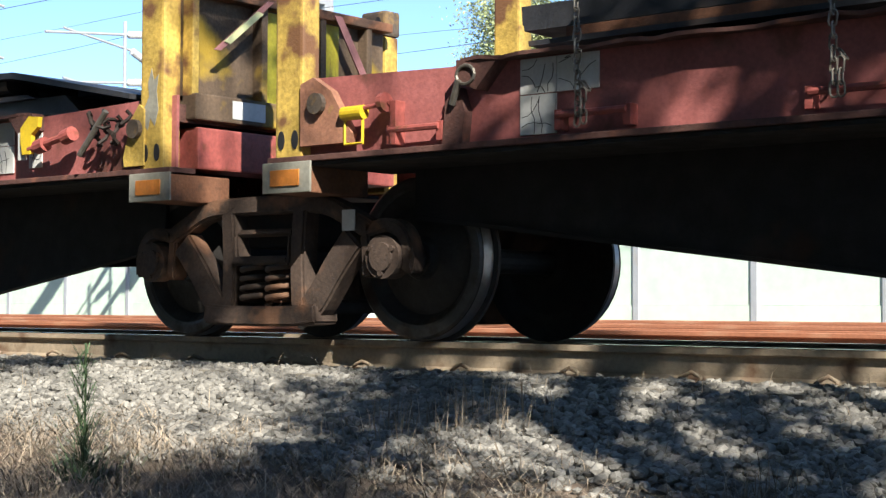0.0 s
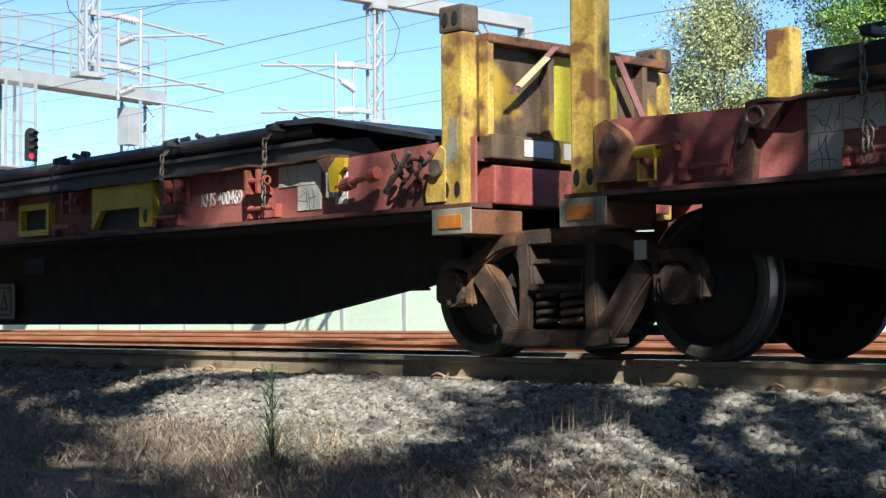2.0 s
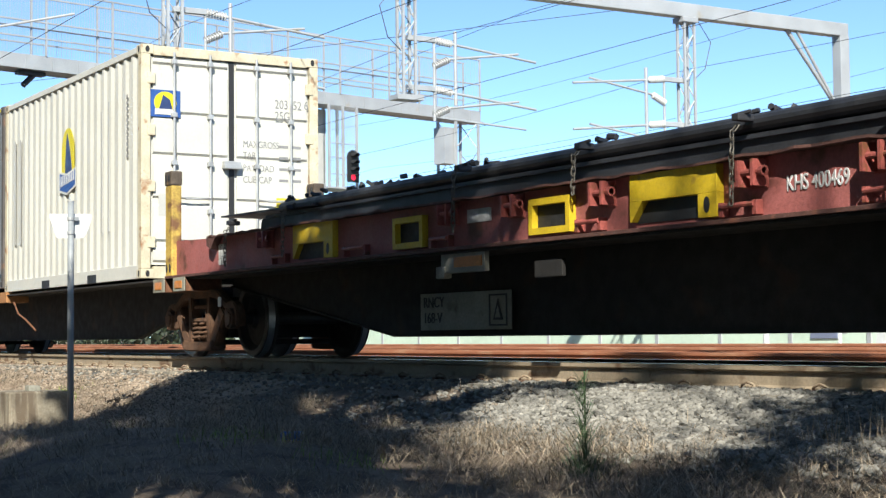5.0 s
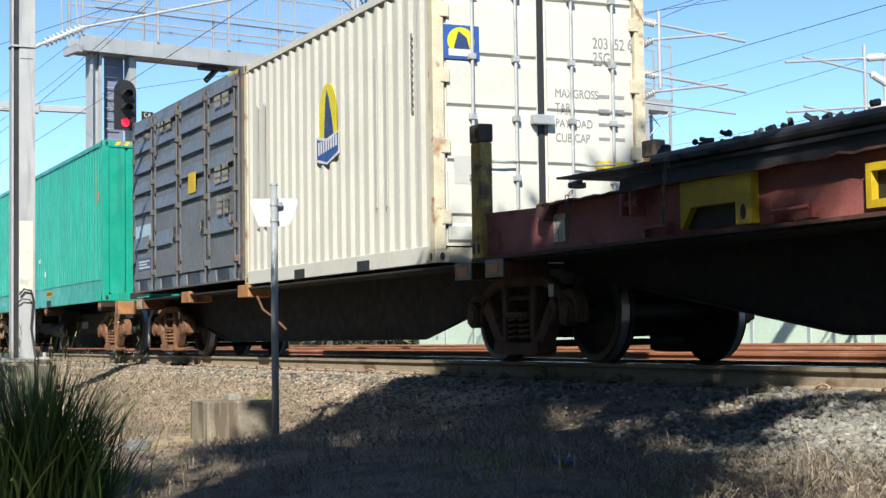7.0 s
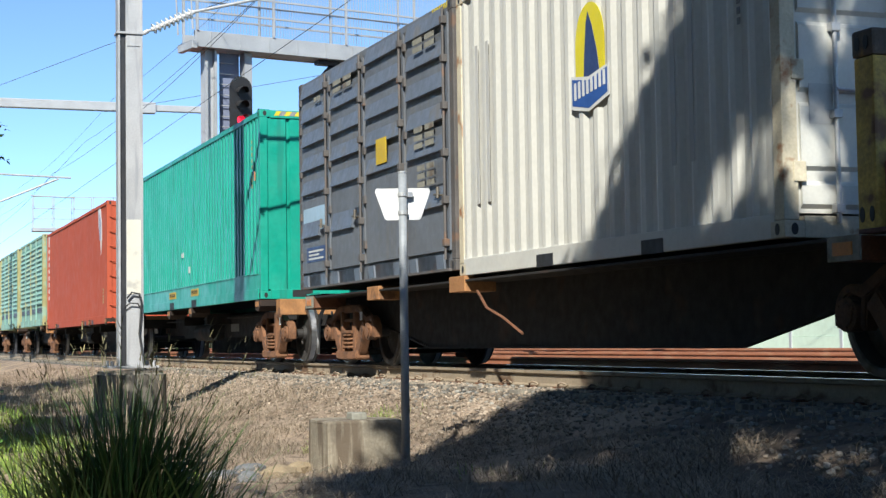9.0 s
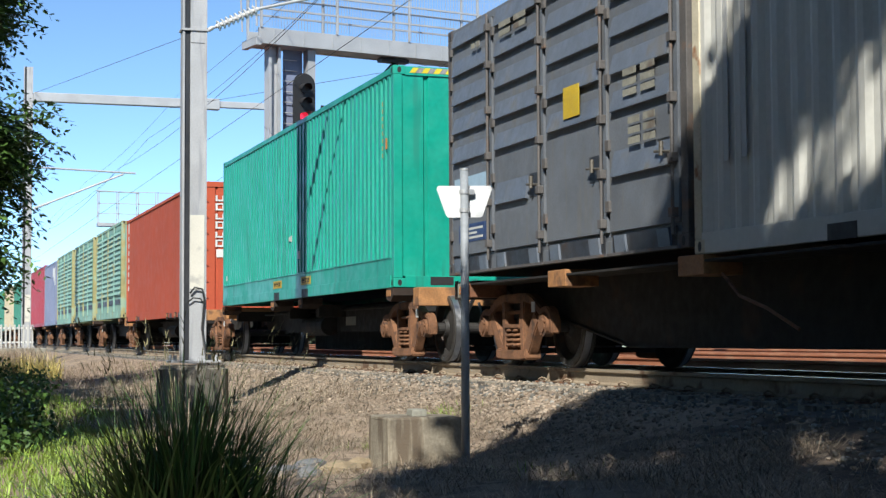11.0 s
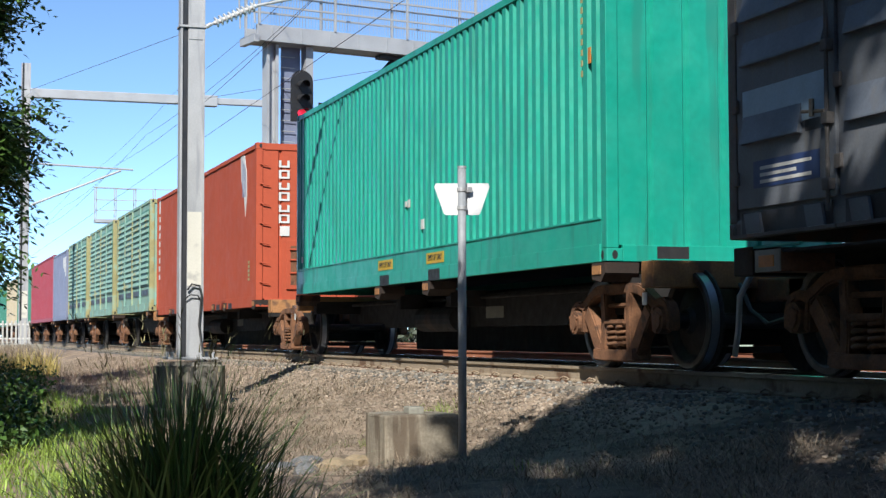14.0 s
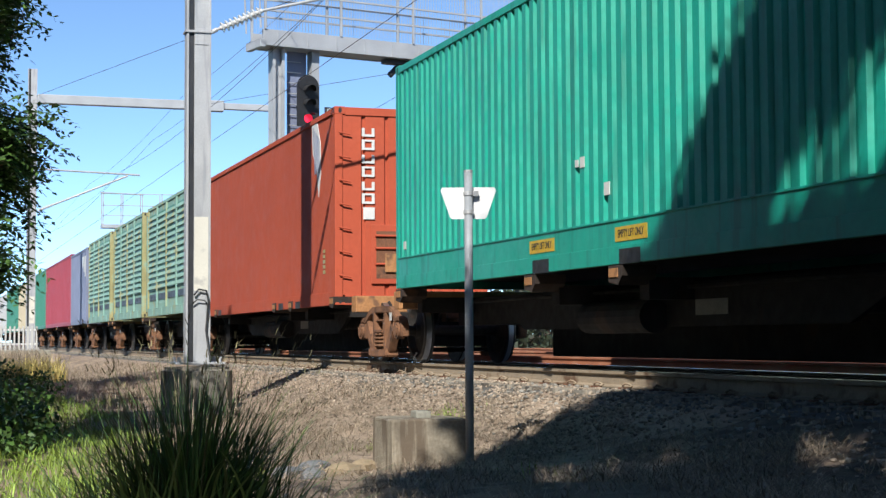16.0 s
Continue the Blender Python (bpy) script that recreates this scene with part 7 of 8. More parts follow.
def dry_grass_spots():
    rnd = random.Random(21)
    out = []
    for _ in range(620):                       # clumps on the bank near the camera
        cx, cy = -19 + 21 * rnd.random() ** 0.75, rnd.uniform(1.6, 5.2)
        if cx < -8.5 and rnd.random() < 0.45:
            continue
        if cy > 4.9 + 0.3 * noise.noise((cx * 0.7, 0, 0)) and rnd.random() < 0.75:
            continue
        for _ in range(rnd.randrange(14, 46)):
            r, q = abs(rnd.gauss(0, 0.13)), rnd.uniform(0, 6.3)
            x, y = cx + r * math.cos(q), cy + r * math.sin(q)
            out.append((x, y, ground_z(x, y) - 0.01, rnd.uniform(0.04, 0.17) * (1.0 if cx > -8.5 else 0.6), rnd.uniform(0.8, 2.6), rnd.uniform(0, 6.3), rnd.uniform(0.0008, 0.002)))
    for _ in range(17000):                     # flattened straw litter
        x, y = -20 + 22 * rnd.random() ** 0.8, rnd.uniform(1.2, 5.15)
        out.append((x, y, ground_z(x, y) + 0.002, rnd.uniform(0.03, 0.10), rnd.uniform(1.4, 4.0), rnd.uniform(0, 6.3), rnd.uniform(0.0009, 0.0022)))
    for _ in range(9000):
        x, y = rnd.uniform(-48, -18), rnd.uniform(1.0, 5.4)
        out.append((x, y, ground_z(x, y), rnd.uniform(0.06, 0.20), rnd.uniform(0.4, 1.6), rnd.uniform(0, 6.3), rnd.uniform(0.003, 0.006)))
    for _ in range(500):                       # stalks among the ballast
        x, y = rnd.uniform(-16, 1), rnd.uniform(5.0, 6.1)
        out.append((x, y, ground_z(x, y), rnd.uniform(0.06, 0.16), rnd.uniform(0.2, 1.2), rnd.uniform(0, 6.3), 0.0018))
    for cx, cy, n, h in ((-1.9, 5.25, 90, 0.26), (-2.3, 5.0, 60, 0.22), (-8.9, 4.8, 26, 0.22), (-9.2, 5.3, 20, 0.2), (-4.6, 4.5, 80, 0.22), (0.6, 4.9, 50, 0.28), (-5.4, 3.4, 60, 0.18), (-0.3, 4.6, 60, 0.24)):
        for _ in range(n):
            x, y = cx + rnd.gauss(0, 0.13), cy + rnd.gauss(0, 0.13)
            out.append((x, y, ground_z(x, y), h * rnd.uniform(0.5, 1.1), rnd.uniform(0.1, 0.9), rnd.uniform(0, 6.3), 0.0022))
    for _ in range(11000):                     # loose straw on the sunny bank
        x, y = rnd.uniform(-20, -8.5), rnd.uniform(2.2, 5.5)
        if noise.noise((x * 1.1, y * 1.6, 5.0)) < -0.08:
            continue
        out.append((x, y, ground_z(x, y) + 0.004, rnd.uniform(0.05, 0.16), rnd.uniform(1.5, 3.6), rnd.uniform(0, 6.3), rnd.uniform(0.0014, 0.0032)))
    for _ in range(110):                       # dry clumps there
        cx, cy = rnd.uniform(-19, -8.5), rnd.uniform(2.6, 5.2)
        for _ in range(26):
            x, y = cx + rnd.gauss(0, 0.09), cy + rnd.gauss(0, 0.09)
            out.append((x, y, ground_z(x, y), rnd.uniform(0.04, 0.15), rnd.uniform(0.3, 2.0), rnd.uniform(0, 6.3), rnd.uniform(0.0012, 0.0026)))
    for _ in range(15000):                     # straw and dead stems blown over the foot of the ballast
        x, y = rnd.uniform(-9, 3), 3.5 + 2.0 * rnd.random()
        if y > 4.75 + 0.75 * noise.noise((x * 0.9, y * 0.6, 8.0)):
            continue
        out.append((x, y, ground_z(x, y) + rnd.uniform(0.01, 0.045), rnd.uniform(0.05, 0.17), rnd.uniform(1.2, 3.4), rnd.uniform(0, 6.3), rnd.uniform(0.0012, 0.0026)))
    for _ in range(70):                        # long stalks between the tuft and the mast
        x, y = rnd.uniform(-20.5, -13), rnd.uniform(1.9, 3.0)
        out.append((x, y, ground_z(x, y), rnd.uniform(0.6, 1.25), rnd.uniform(0.1, 0.6), rnd.uniform(0, 6.3), rnd.uniform(0.002, 0.004)))
    for _ in range(3500):                      # tall straw by the far fence
        x, y = rnd.uniform(-56, -42), rnd.uniform(1.0, 3.4)
        out.append((x, y, ground_z(x, y), rnd.uniform(0.35, 0.85), rnd.uniform(0.1, 0.6), rnd.uniform(0, 6.3), rnd.uniform(0.006, 0.012)))
    return out


blades("dry_grass", M_straw, "pale dry grass and straw litter on the bank", "dry grass", dry_grass_spots())


def golden_grass_spots():
    rnd = random.Random(27)
    out = []
    for _ in range(90):
        cx, cy = rnd.uniform(-39.5, -35.5), rnd.uniform(1.1, 3.0)
        for _ in range(22):
            x, y = cx + rnd.gauss(0, 0.10), cy + rnd.gauss(0, 0.10)
            out.append((x, y, ground_z(x, y), rnd.uniform(0.25, 0.75), rnd.uniform(0.1, 0.8), rnd.uniform(0, 6.3), rnd.uniform(0.004, 0.009)))
    return out


blades("tall_grass", M_golden, "tall golden-yellow grass in the sun along the ditch", "grass", golden_grass_spots())


def green_grass_spots():
    rnd = random.Random(22)
    out = []
    for _ in range(17000):
        x, y = rnd.uniform(-30, -9.5), rnd.uniform(-1.5, 2.6)
        if y > 2.1 + 0.6 * noise.noise((x * 0.3, 2, 0)):
            continue
        out.append((x, y, ground_z(x, y), rnd.uniform(0.06, 0.22), rnd.uniform(0.3, 1.5), rnd.uniform(0, 6.3), rnd.uniform(0.003, 0.007)))
    for cx, cy, n in ((-14.2, 4.5, 300), (-15.0, 4.9, 200), (-13.3, 3.9, 160), (-17.8, 1.9, 500), (-20.5, 2.2, 500), (-12.6, 1.1, 500), (-14.5, 1.2, 400), (-24.0, 2.6, 400), (-9.6, 3.9, 40), (-5.6, 3.2, 100), (-4.3, 3.3, 60), (-18.5, 3.0, 260)):
        for _ in range(n):
            x, y = cx + rnd.gauss(0, 0.28), cy + rnd.gauss(0, 0.16)
            out.append((x, y, ground_z(x, y), rnd.uniform(0.04, 0.12), rnd.uniform(0.3, 1.3), rnd.uniform(0, 6.3), 0.003))
    return out


blades("green_grass", M_green_grass, "short green grass and weeds in the ditch", "grass", green_grass_spots())


def arching_blades(name, material, spots, steps=6):
    """Long blades that rise and bend over. spots: x, y, z, length, first lean, bend along the blade, direction, width."""
    V, F = [], []
    for x, y, z, ln, lean, bend, a, w in spots:
        ca, sa = math.cos(a), math.sin(a)
        b = len(V)
        r, h, q = 0.0, 0.0, lean
        for k in range(steps + 1):
            f = k / steps
            ww = w * (1.0 - 0.35 * f) * (1.0 if f < 0.6 else (1.0 - f) / 0.4 + 0.04)
            V += [(x + ca * r - sa * ww, y + sa * r + ca * ww, z + h), (x + ca * r + sa * ww, y + sa * r - ca * ww, z + h)]
            r, h, q = r + math.sin(q) * ln / steps, h + math.cos(q) * ln / steps, q + bend / steps * (0.5 + f)
        for k in range(steps):
            c = b + 2 * k
            F.append((c, c + 1, c + 3, c + 2))
    me = bpy.data.meshes.new(name)
    me.from_pydata(V, [], F)
    me.materials.append(material)
    return new(name, me)


def grass_tuft(x, y):
    t = thing("grass_tuft", "large dark green tuft of long arching grass with seed stalks", "grass tuft", at=(x, y, ground_z(x, y)))
    rnd = random.Random(3)
    sp = []
    for _ in range(1500):
        r, q = abs(rnd.gauss(0, 0.19)), rnd.uniform(0, 6.3)
        sp.append((r * math.cos(q), 1.3 * r * math.sin(q), -0.03, rnd.uniform(0.35, 1.02) * (1.12 - 0.5 * min(r / 0.5, 1)), rnd.uniform(0.0, 0.55), abs(rnd.gauss(0.55, 0.5)), q + rnd.gauss(0, 0.7), rnd.uniform(0.003, 0.0075)))
    ob = arching_blades("blade_mass", M_tuft, sp)
    ob.parent = t
    ob["kind"] = "stuff"
    sp = []
    for _ in range(170):
        r, q = 0.1 + abs(rnd.gauss(0, 0.2)), rnd.uniform(0, 6.3)
        sp.append((r * math.cos(q), 1.3 * r * math.sin(q), -0.02, rnd.uniform(0.4, 0.95), rnd.uniform(0.2, 0.8), rnd.uniform(0.4, 1.5), q + rnd.gauss(0, 0.5), rnd.uniform(0.006, 0.011)))
    ob = arching_blades("broad_blade_mass", M_tuft_light, sp)
    ob.parent = t
    ob["kind"] = "stuff"
    sp = []
    for k in range(70):
        q = rnd.uniform(0, 6.3)
        ln, lean, bend = rnd.uniform(0.8, 1.3), rnd.uniform(0.05, 0.5), rnd.uniform(0.1, 0.8)
        sp.append((0.12 * math.cos(q), 0.16 * math.sin(q), 0, ln, lean, bend, q, 0.0017))
        e = lean + bend * 0.8
        r, h = math.sin(lean + bend * 0.35) * ln * 0.97, math.cos(lean + bend * 0.35) * ln * 0.97
        for _ in range(5):                       # the seed head
            sp.append((0.12 * math.cos(q) + r * math.cos(q) * rnd.uniform(0.86, 1), 0.16 * math.sin(q) + r * math.sin(q) * rnd.uniform(0.86, 1), h * rnd.uniform(0.86, 1), 0.05, e, 0.3, q + rnd.gauss(0, 0.6), 0.003))
    ob = arching_blades("stalk_mass", M_stalk, sp)
    ob.parent = t
    ob["kind"] = "stuff"


grass_tuft(-7.6, 1.22)


def shrub(x, y, h, r, seed):
    s = thing("shrub", "low dark green leafy shrub in the shaded ditch", "shrub", "shrubs in the ditch", (x, y, ground_z(x, y)))
    rnd = random.Random(seed)
    cs = []
    for _ in range(26):
        a, b = rnd.uniform(0, 6.3), rnd.random() ** 0.5
        cs.append((r * b * math.cos(a), 0.7 * r * b * math.sin(a), h * rnd.uniform(0.15, 1.0) * (1.05 - 0.5 * b)))
    bm = B()
    for c in cs[:7]:
        tube(bm, (0, 0, -0.05), c, 0.014, 6, 0.005)
    part("stem", bm, M_bark, s)
    cr = leaves("crown", M_leaf, cs, 60, 0.11, 0.075, seed)
    cr.parent = s


def tall_weed(x, y):
    w = thing("tall_weed", "upright feathery green weed on the ballast edge", "weed", at=(x, y, ground_z(x, y)))
    rnd = random.Random(8)
    part("stem", sweep(B(), [(0, 0, -0.03), (0.01, 0, 0.2), (0.0, 0.01, 0.4), (0.012, 0.0, 0.56)], 0.005, 5), M_weed, w)
    sp = []
    for k in range(190):
        z = 0.52 * rnd.random() ** 1.3
        sp.append((rnd.gauss(0, 0.012), rnd.gauss(0, 0.012), z, rnd.uniform(0.08, 0.20) * (1.5 - 1.9 * z), rnd.uniform(0.6, 1.7), rnd.uniform(0, 6.3), 0.0024))
    for k in range(150):
        r, q = abs(rnd.gauss(0, 0.10)), rnd.uniform(0, 6.3)
        sp.append((r * math.cos(q), r * math.sin(q), 0, rnd.uniform(0.05, 0.20), rnd.uniform(0.3, 1.4), q, 0.0035))
    blades("leaves", M_weed, "", "", sp).parent = w


tall_weed(-2.97, 4.05)


def leaves(name, material, centres, per, spread, size, seed, droop=0.3, keep=None):
    """Clumps of pointed leaves round the given centres; keep thins them."""
    rng = np.random.default_rng(seed)
    C = np.repeat(np.array(centres, float), per, axis=0)
    n = len(C)
    P = C + rng.normal(0, 1, (n, 3)) * np.array([spread, spread, spread * 0.75])
    if keep is not None:
        P = P[keep(P)]
        n = len(P)
    d = rng.normal(0, 1, (n, 3))
    d[:, 2] -= droop
    d /= np.linalg.norm(d, axis=1)[:, None]
    e = np.cross(d, rng.normal(0, 1, (n, 3)))
    e /= np.linalg.norm(e, axis=1)[:, None]
    s = (size * rng.uniform(0.6, 1.3, n))[:, None]
    V = np.stack([P, P + d * s * 0.5 + e * s * 0.28, P + d * s, P + d * s * 0.5 - e * s * 0.28], 1).reshape(-1, 3)
    F = np.arange(4 * n).reshape(-1, 4)
    me = bpy.data.meshes.new(name)
    me.from_pydata(V.tolist(), [], F.tolist())
    me.materials.append(material)
    return new(name, me)


def fronds(name, material, centres, per, spread, size, seed, pairs=7):
    """Drooping feathered leaves: a bent midrib with pairs of narrow leaflets."""
    rng = np.random.default_rng(seed)
    C = np.repeat(np.array(centres, float), per, axis=0)
    n = len(C)
    P = C + rng.normal(0, 1, (n, 3)) * spread
    a = rng.uniform(0, 2 * math.pi, n)
    d = np.stack([np.cos(a), np.sin(a), rng.uniform(-0.45, 0.35, n)], 1)
    side = np.stack([-np.sin(a), np.cos(a), rng.uniform(-0.5, 0.5, n)], 1)
    ln = size * rng.uniform(3.0, 4.6, n)
    V = []
    for k in range(pairs):
        f = (k + 1) / pairs
        o = P + d * (ln * f)[:, None] - np.array([0, 0, 1.0]) * (0.35 * ln * f * f)[:, None]
        for sg in (-1, 1):
            s = (size * rng.uniform(0.75, 1.2, n) * (1.05 - 0.45 * abs(f - 0.5)))[:, None]
            v = d * 0.5 + side * sg * 0.8 + rng.normal(0, 0.15, (n, 3)) - np.array([0, 0, 0.25])
            v /= np.linalg.norm(v, axis=1)[:, None]
            e = np.cross(v, np.array([0, 0, 1.0]) + rng.normal(0, 0.35, (n, 3)))
            e /= np.linalg.norm(e, axis=1)[:, None]
            V.append(np.stack([o, o + v * s * 0.45 + e * s * 0.2, o + v * s, o + v * s * 0.45 - e * s * 0.2], 1).reshape(-1, 3))
    V = np.concatenate(V)
    me = bpy.data.meshes.new(name)
    me.from_pydata(V.tolist(), [], np.arange(len(V)).reshape(-1, 4).tolist())
    me.materials.append(material)
    return new(name, me)


def limb(bm, p, q, r0, r1, bend, seed):
    rnd = random.Random(seed)
    p, q = Vector(p), Vector(q)
    pts = [p.lerp(q, k / 5) + Vector((rnd.uniform(-bend, bend), rnd.uniform(-bend, bend), rnd.uniform(-bend, bend) * 0.4)) * math.sin(math.pi * k / 5) for k in range(6)]
    for k in range(5):
        tube(bm, pts[k], pts[k + 1], r0 + (r1 - r0) * k / 5, 8, r0 + (r1 - r0) * (k + 1) / 5)
    return bm


def tree(name, label, foot, centres, per, spread, size, material, seed, trunk_r=0.16, fork=0.45, foliage=leaves):
    """A tapered trunk, limbs that reach the clumps, and a crown of many separate leaves."""
    f = Vector(foot)
    t = thing(name, label, "tree", at=foot)
    mid = sum((Vector(c) for c in centres), Vector()) / len(centres)
    top = f.lerp(mid, 0.8)
    top.x, top.y = f.x + (mid.x - f.x) * 0.6, f.y + (mid.y - f.y) * 0.6
    fk = f.lerp(top, fork)
    part("trunk", limb(B(), (0, 0, -0.3), top - f, trunk_r, trunk_r * 0.35, 0.15, seed), M_bark, t)
    bm = B()
    step = max(1, len(centres) // 26)
    for k, c in enumerate(centres[::step]):
        limb(bm, fk.lerp(top, random.Random(seed + k).random()) - f, Vector(c) - f, trunk_r * 0.32, 0.012, 0.25, seed + k)
    part("branching", bm, M_bark, t)
    cr = foliage("crown", material, [tuple(Vector(c) - f) for c in centres], per, spread, size, seed)
    cr.parent = t
    return t


E_U, E_W = Vector((math.cos(SUN_AZ + math.pi / 2), math.sin(SUN_AZ + math.pi / 2), 0)), Vector((math.cos(SUN_AZ), math.sin(SUN_AZ), 0))


def crown_spots(n, seed, inside, u, q, w):
    """Clump centres of the trees behind the camera. u: across the sunlight; q: height at which the light through it meets the line's foot; w: towards the sun."""
    rnd = random.Random(seed)
    out = []
    while len(out) < n:
        a, b, c = rnd.uniform(*u), rnd.uniform(*q), rnd.uniform(*w)
        if inside(a, b):
            p = E_U * a + E_W * c
            out.append((p.x, p.y, b + c * math.tan(SUN_EL)))
    return out


# gaps that let the sun through to the bank and the wagons: u, q and radius of each
SUNFLECKS = ((-1.03, 3.9, 0.16), (-1.65, 10.15, 0.1), (-0.03, 8.3, 0.12), (0.61, 6.07, 0.15), (0.85, 3.92, 0.22), (-1.04, 8.18, 0.1), (1.04, 6.83, 0.22), (1.46, 6.08, 0.25), (1.34, 7.05, 0.2),
             (2.42, 5.86, 0.22), (2.75, 4.27, 0.25), (3.72, 2.98, 0.28), (3.9, 3.18, 0.22), (3.74, 2.11, 0.22), (2.94, 2.66, 0.16), (2.48, 3.75, 0.25), (1.69, 5.16, 0.25), (-0.2, 10.75, 0.26),
             (0.33, 10.12, 0.2), (0.42, 10.5, 0.2), (0.5, 11.4, 0.18), (-2.6, 10.3, 0.25), (-2.6, 10.65, 0.3), (3.5, 5.15, 0.14), (3.98, 4.58, 0.14), (1.79, 7.82, 0.15), (1.65, 7.93, 0.12), (-0.84, 11.93, 0.1))


def open_leaves(foot):
    """Foliage of a tree whose crown has gaps towards the sun."""
    f = np.array(foot, float)
    eu, ew = np.array(E_U), np.array(E_W)

    def keep(P):
        W = P + f
        u, q = W @ eu, W[:, 2] - (W @ ew) * math.tan(SUN_EL)
        ok = np.ones(len(P), bool)
        for a, b, r in SUNFLECKS:
            ok &= (u - a) ** 2 + (q - b) ** 2 > r * r
        return ok
    return functools.partial(leaves, keep=keep)


def big_crown(u, q):
    left = np.interp(q, [3.0, 4.5, 5.2, 5.9, 6.4, 7.1, 8.0, 9.2, 9.7, 10.0, 10.4, 10.9, 11.4, 12.0, 12.5, 14.0, 16.5], [-2.7, -2.2, -1.95, -2.0, -2.45, -2.65, -2.75, -2.7, -2.5, -2.4, -2.2, -2.1, -1.9, -1.1, -0.3, 0.6, 1.7])
    if any((u - a) ** 2 + (q - b) ** 2 < 0.14 for a, b in ((0.9, 7.15), (0.65, 5.95), (0.53, 6.7), (1.16, 4.09), (-0.82, 9.32), (-1.12, 8.31), (-1.37, 10.34))):
        return False
    if any((u - a) ** 2 + ((q - b) * 0.75) ** 2 < r * r for a, b, r in ((-0.27, 10.75, 0.46), (0.42, 10.3, 0.5), (0.5, 11.5, 0.4))):
        return False
    return left + 0.25 + 0.22 * noise.noise((q * 1.1, 5, 0)) < u < 1.0 + 0.8 * noise.noise((q * 0.5, 0, 2)) and noise.noise((u * 0.9, q * 0.7, 1.5)) > -0.42


GAPS = ((2.5, 7.2), (2.24, 7.4), (2.05, 7.6), (1.24, 8.62), (3.6, 5.6), (3.88, 5.34), (3.33, 5.85), (3.1, 6.6), (3.3, 6.3), (4.16, 6.82), (2.78, 7.1),
        (2.22, 5.15), (2.64, 4.72), (4.16, 3.59), (3.44, 2.54), (1.9, 5.87), (2.81, 4.77), (1.47, 4.41), (0.46, 6.21), (3.29, 3.13), (1.46, 6.03), (1.69, 5.16), (2.47, 3.67), (3.69, 2.95), (3.95, 3.2), (3.73, 2.1))
LEAFY = ((1.78, 8.0), (0.77, 9.2), (0.03, 10.2), (4.0, 5.2), (4.6, 4.2), (2.93, 6.5), (1.54, 8.2), (3.79, 5.15), (3.23, 4.37), (3.86, 4.55), (5.0, 3.76), (4.1, 4.5), (4.35, 4.05), (3.75, 4.95), (2.8, 2.87), (2.06, 3.04), (3.55, 4.67), (3.05, 4.25), (3.04, 3.46), (1.5, 3.23), (2.6, 3.2), (3.3, 3.75))


BOUGHS = ((3.05, 4.25), (3.1, 3.5), (4.2, 2.76), (1.55, 3.15), (3.4, 3.75))


def thin_crown(u, q):
    """An uneven crown: light falls through the gaps, boughs hang between them."""
    g = min(math.hypot(u - a, q - b) for a, b in GAPS)
    d = min(math.hypot(u - a, q - b) for a, b in LEAFY)
    if min(g, d) < 0.42:
        return d < g - 0.10
    return noise.noise((u * 0.75, q * 0.75, 9.0)) > 0.2


def low_crown(u, q):
    if min(math.hypot(u - a, q - b) for a, b in GAPS) < 0.3:
        return False
    return q < 3.0 + 0.35 * noise.noise((u * 1.3, 0, 4)) and noise.noise((u * 1.1, q * 1.1, 12.0)) > -0.3


tree("tree", "tall leafy tree behind the camera that shades the line", (6.3, -4.6, -1.0), crown_spots(560, 41, big_crown, (-3.8, 1.9), (3.2, 16.5), (1.2, 4.2)) + crown_spots(26, 47, lambda u, q: math.hypot(u + 2.98, (q - 5.35) * 0.8) < 0.36, (-3.5, -2.4), (4.6, 6.1), (1.2, 4.0)), 66, 0.19, 0.16, M_leaf, 41, 0.22, foliage=open_leaves((6.3, -4.6, -1.0)))
# added canopy overhead, out of view, that blocks skylight over the bank
boughs = [p for p in crown_spots(1500, 44, big_crown, (-3.8, 1.9), (3.2, 16.5), (-5.5, 1.4)) if p[2] > 5.3]
tree("tree", "unseen leafy tree added so its boughs keep skylight off the bank", (5.2, -5.4, -1.0), boughs[:640], 66, 0.22, 0.18, M_leaf, 44, 0.26, foliage=open_leaves((5.2, -5.4, -1.0)))
tree("tree", "open-crowned leafy tree behind the camera", (9.4, -2.0, -1.0), crown_spots(235, 42, thin_crown, (0.9, 7.5), (2.3, 13.0), (2.0, 5.0)) + [p for a, b in BOUGHS for p in crown_spots(4, 46, lambda u, q: math.hypot(u - a, q - b) < 0.2, (a - 0.2, a + 0.2), (b - 0.2, b + 0.2), (2.2, 4.8))], 46, 0.15, 0.14, M_leaf, 42, 0.17, foliage=open_leaves((9.4, -2.0, -1.0)))
tree("tree", "low spreading leafy tree behind the camera", (7.6, -3.2, -1.0), crown_spots(120, 43, low_crown, (-2.0, 7.0), (0.6, 3.4), (3.5, 6.0)), 70, 0.24, 0.16, M_leaf, 43, 0.12, foliage=open_leaves((7.6, -3.2, -1.0)))


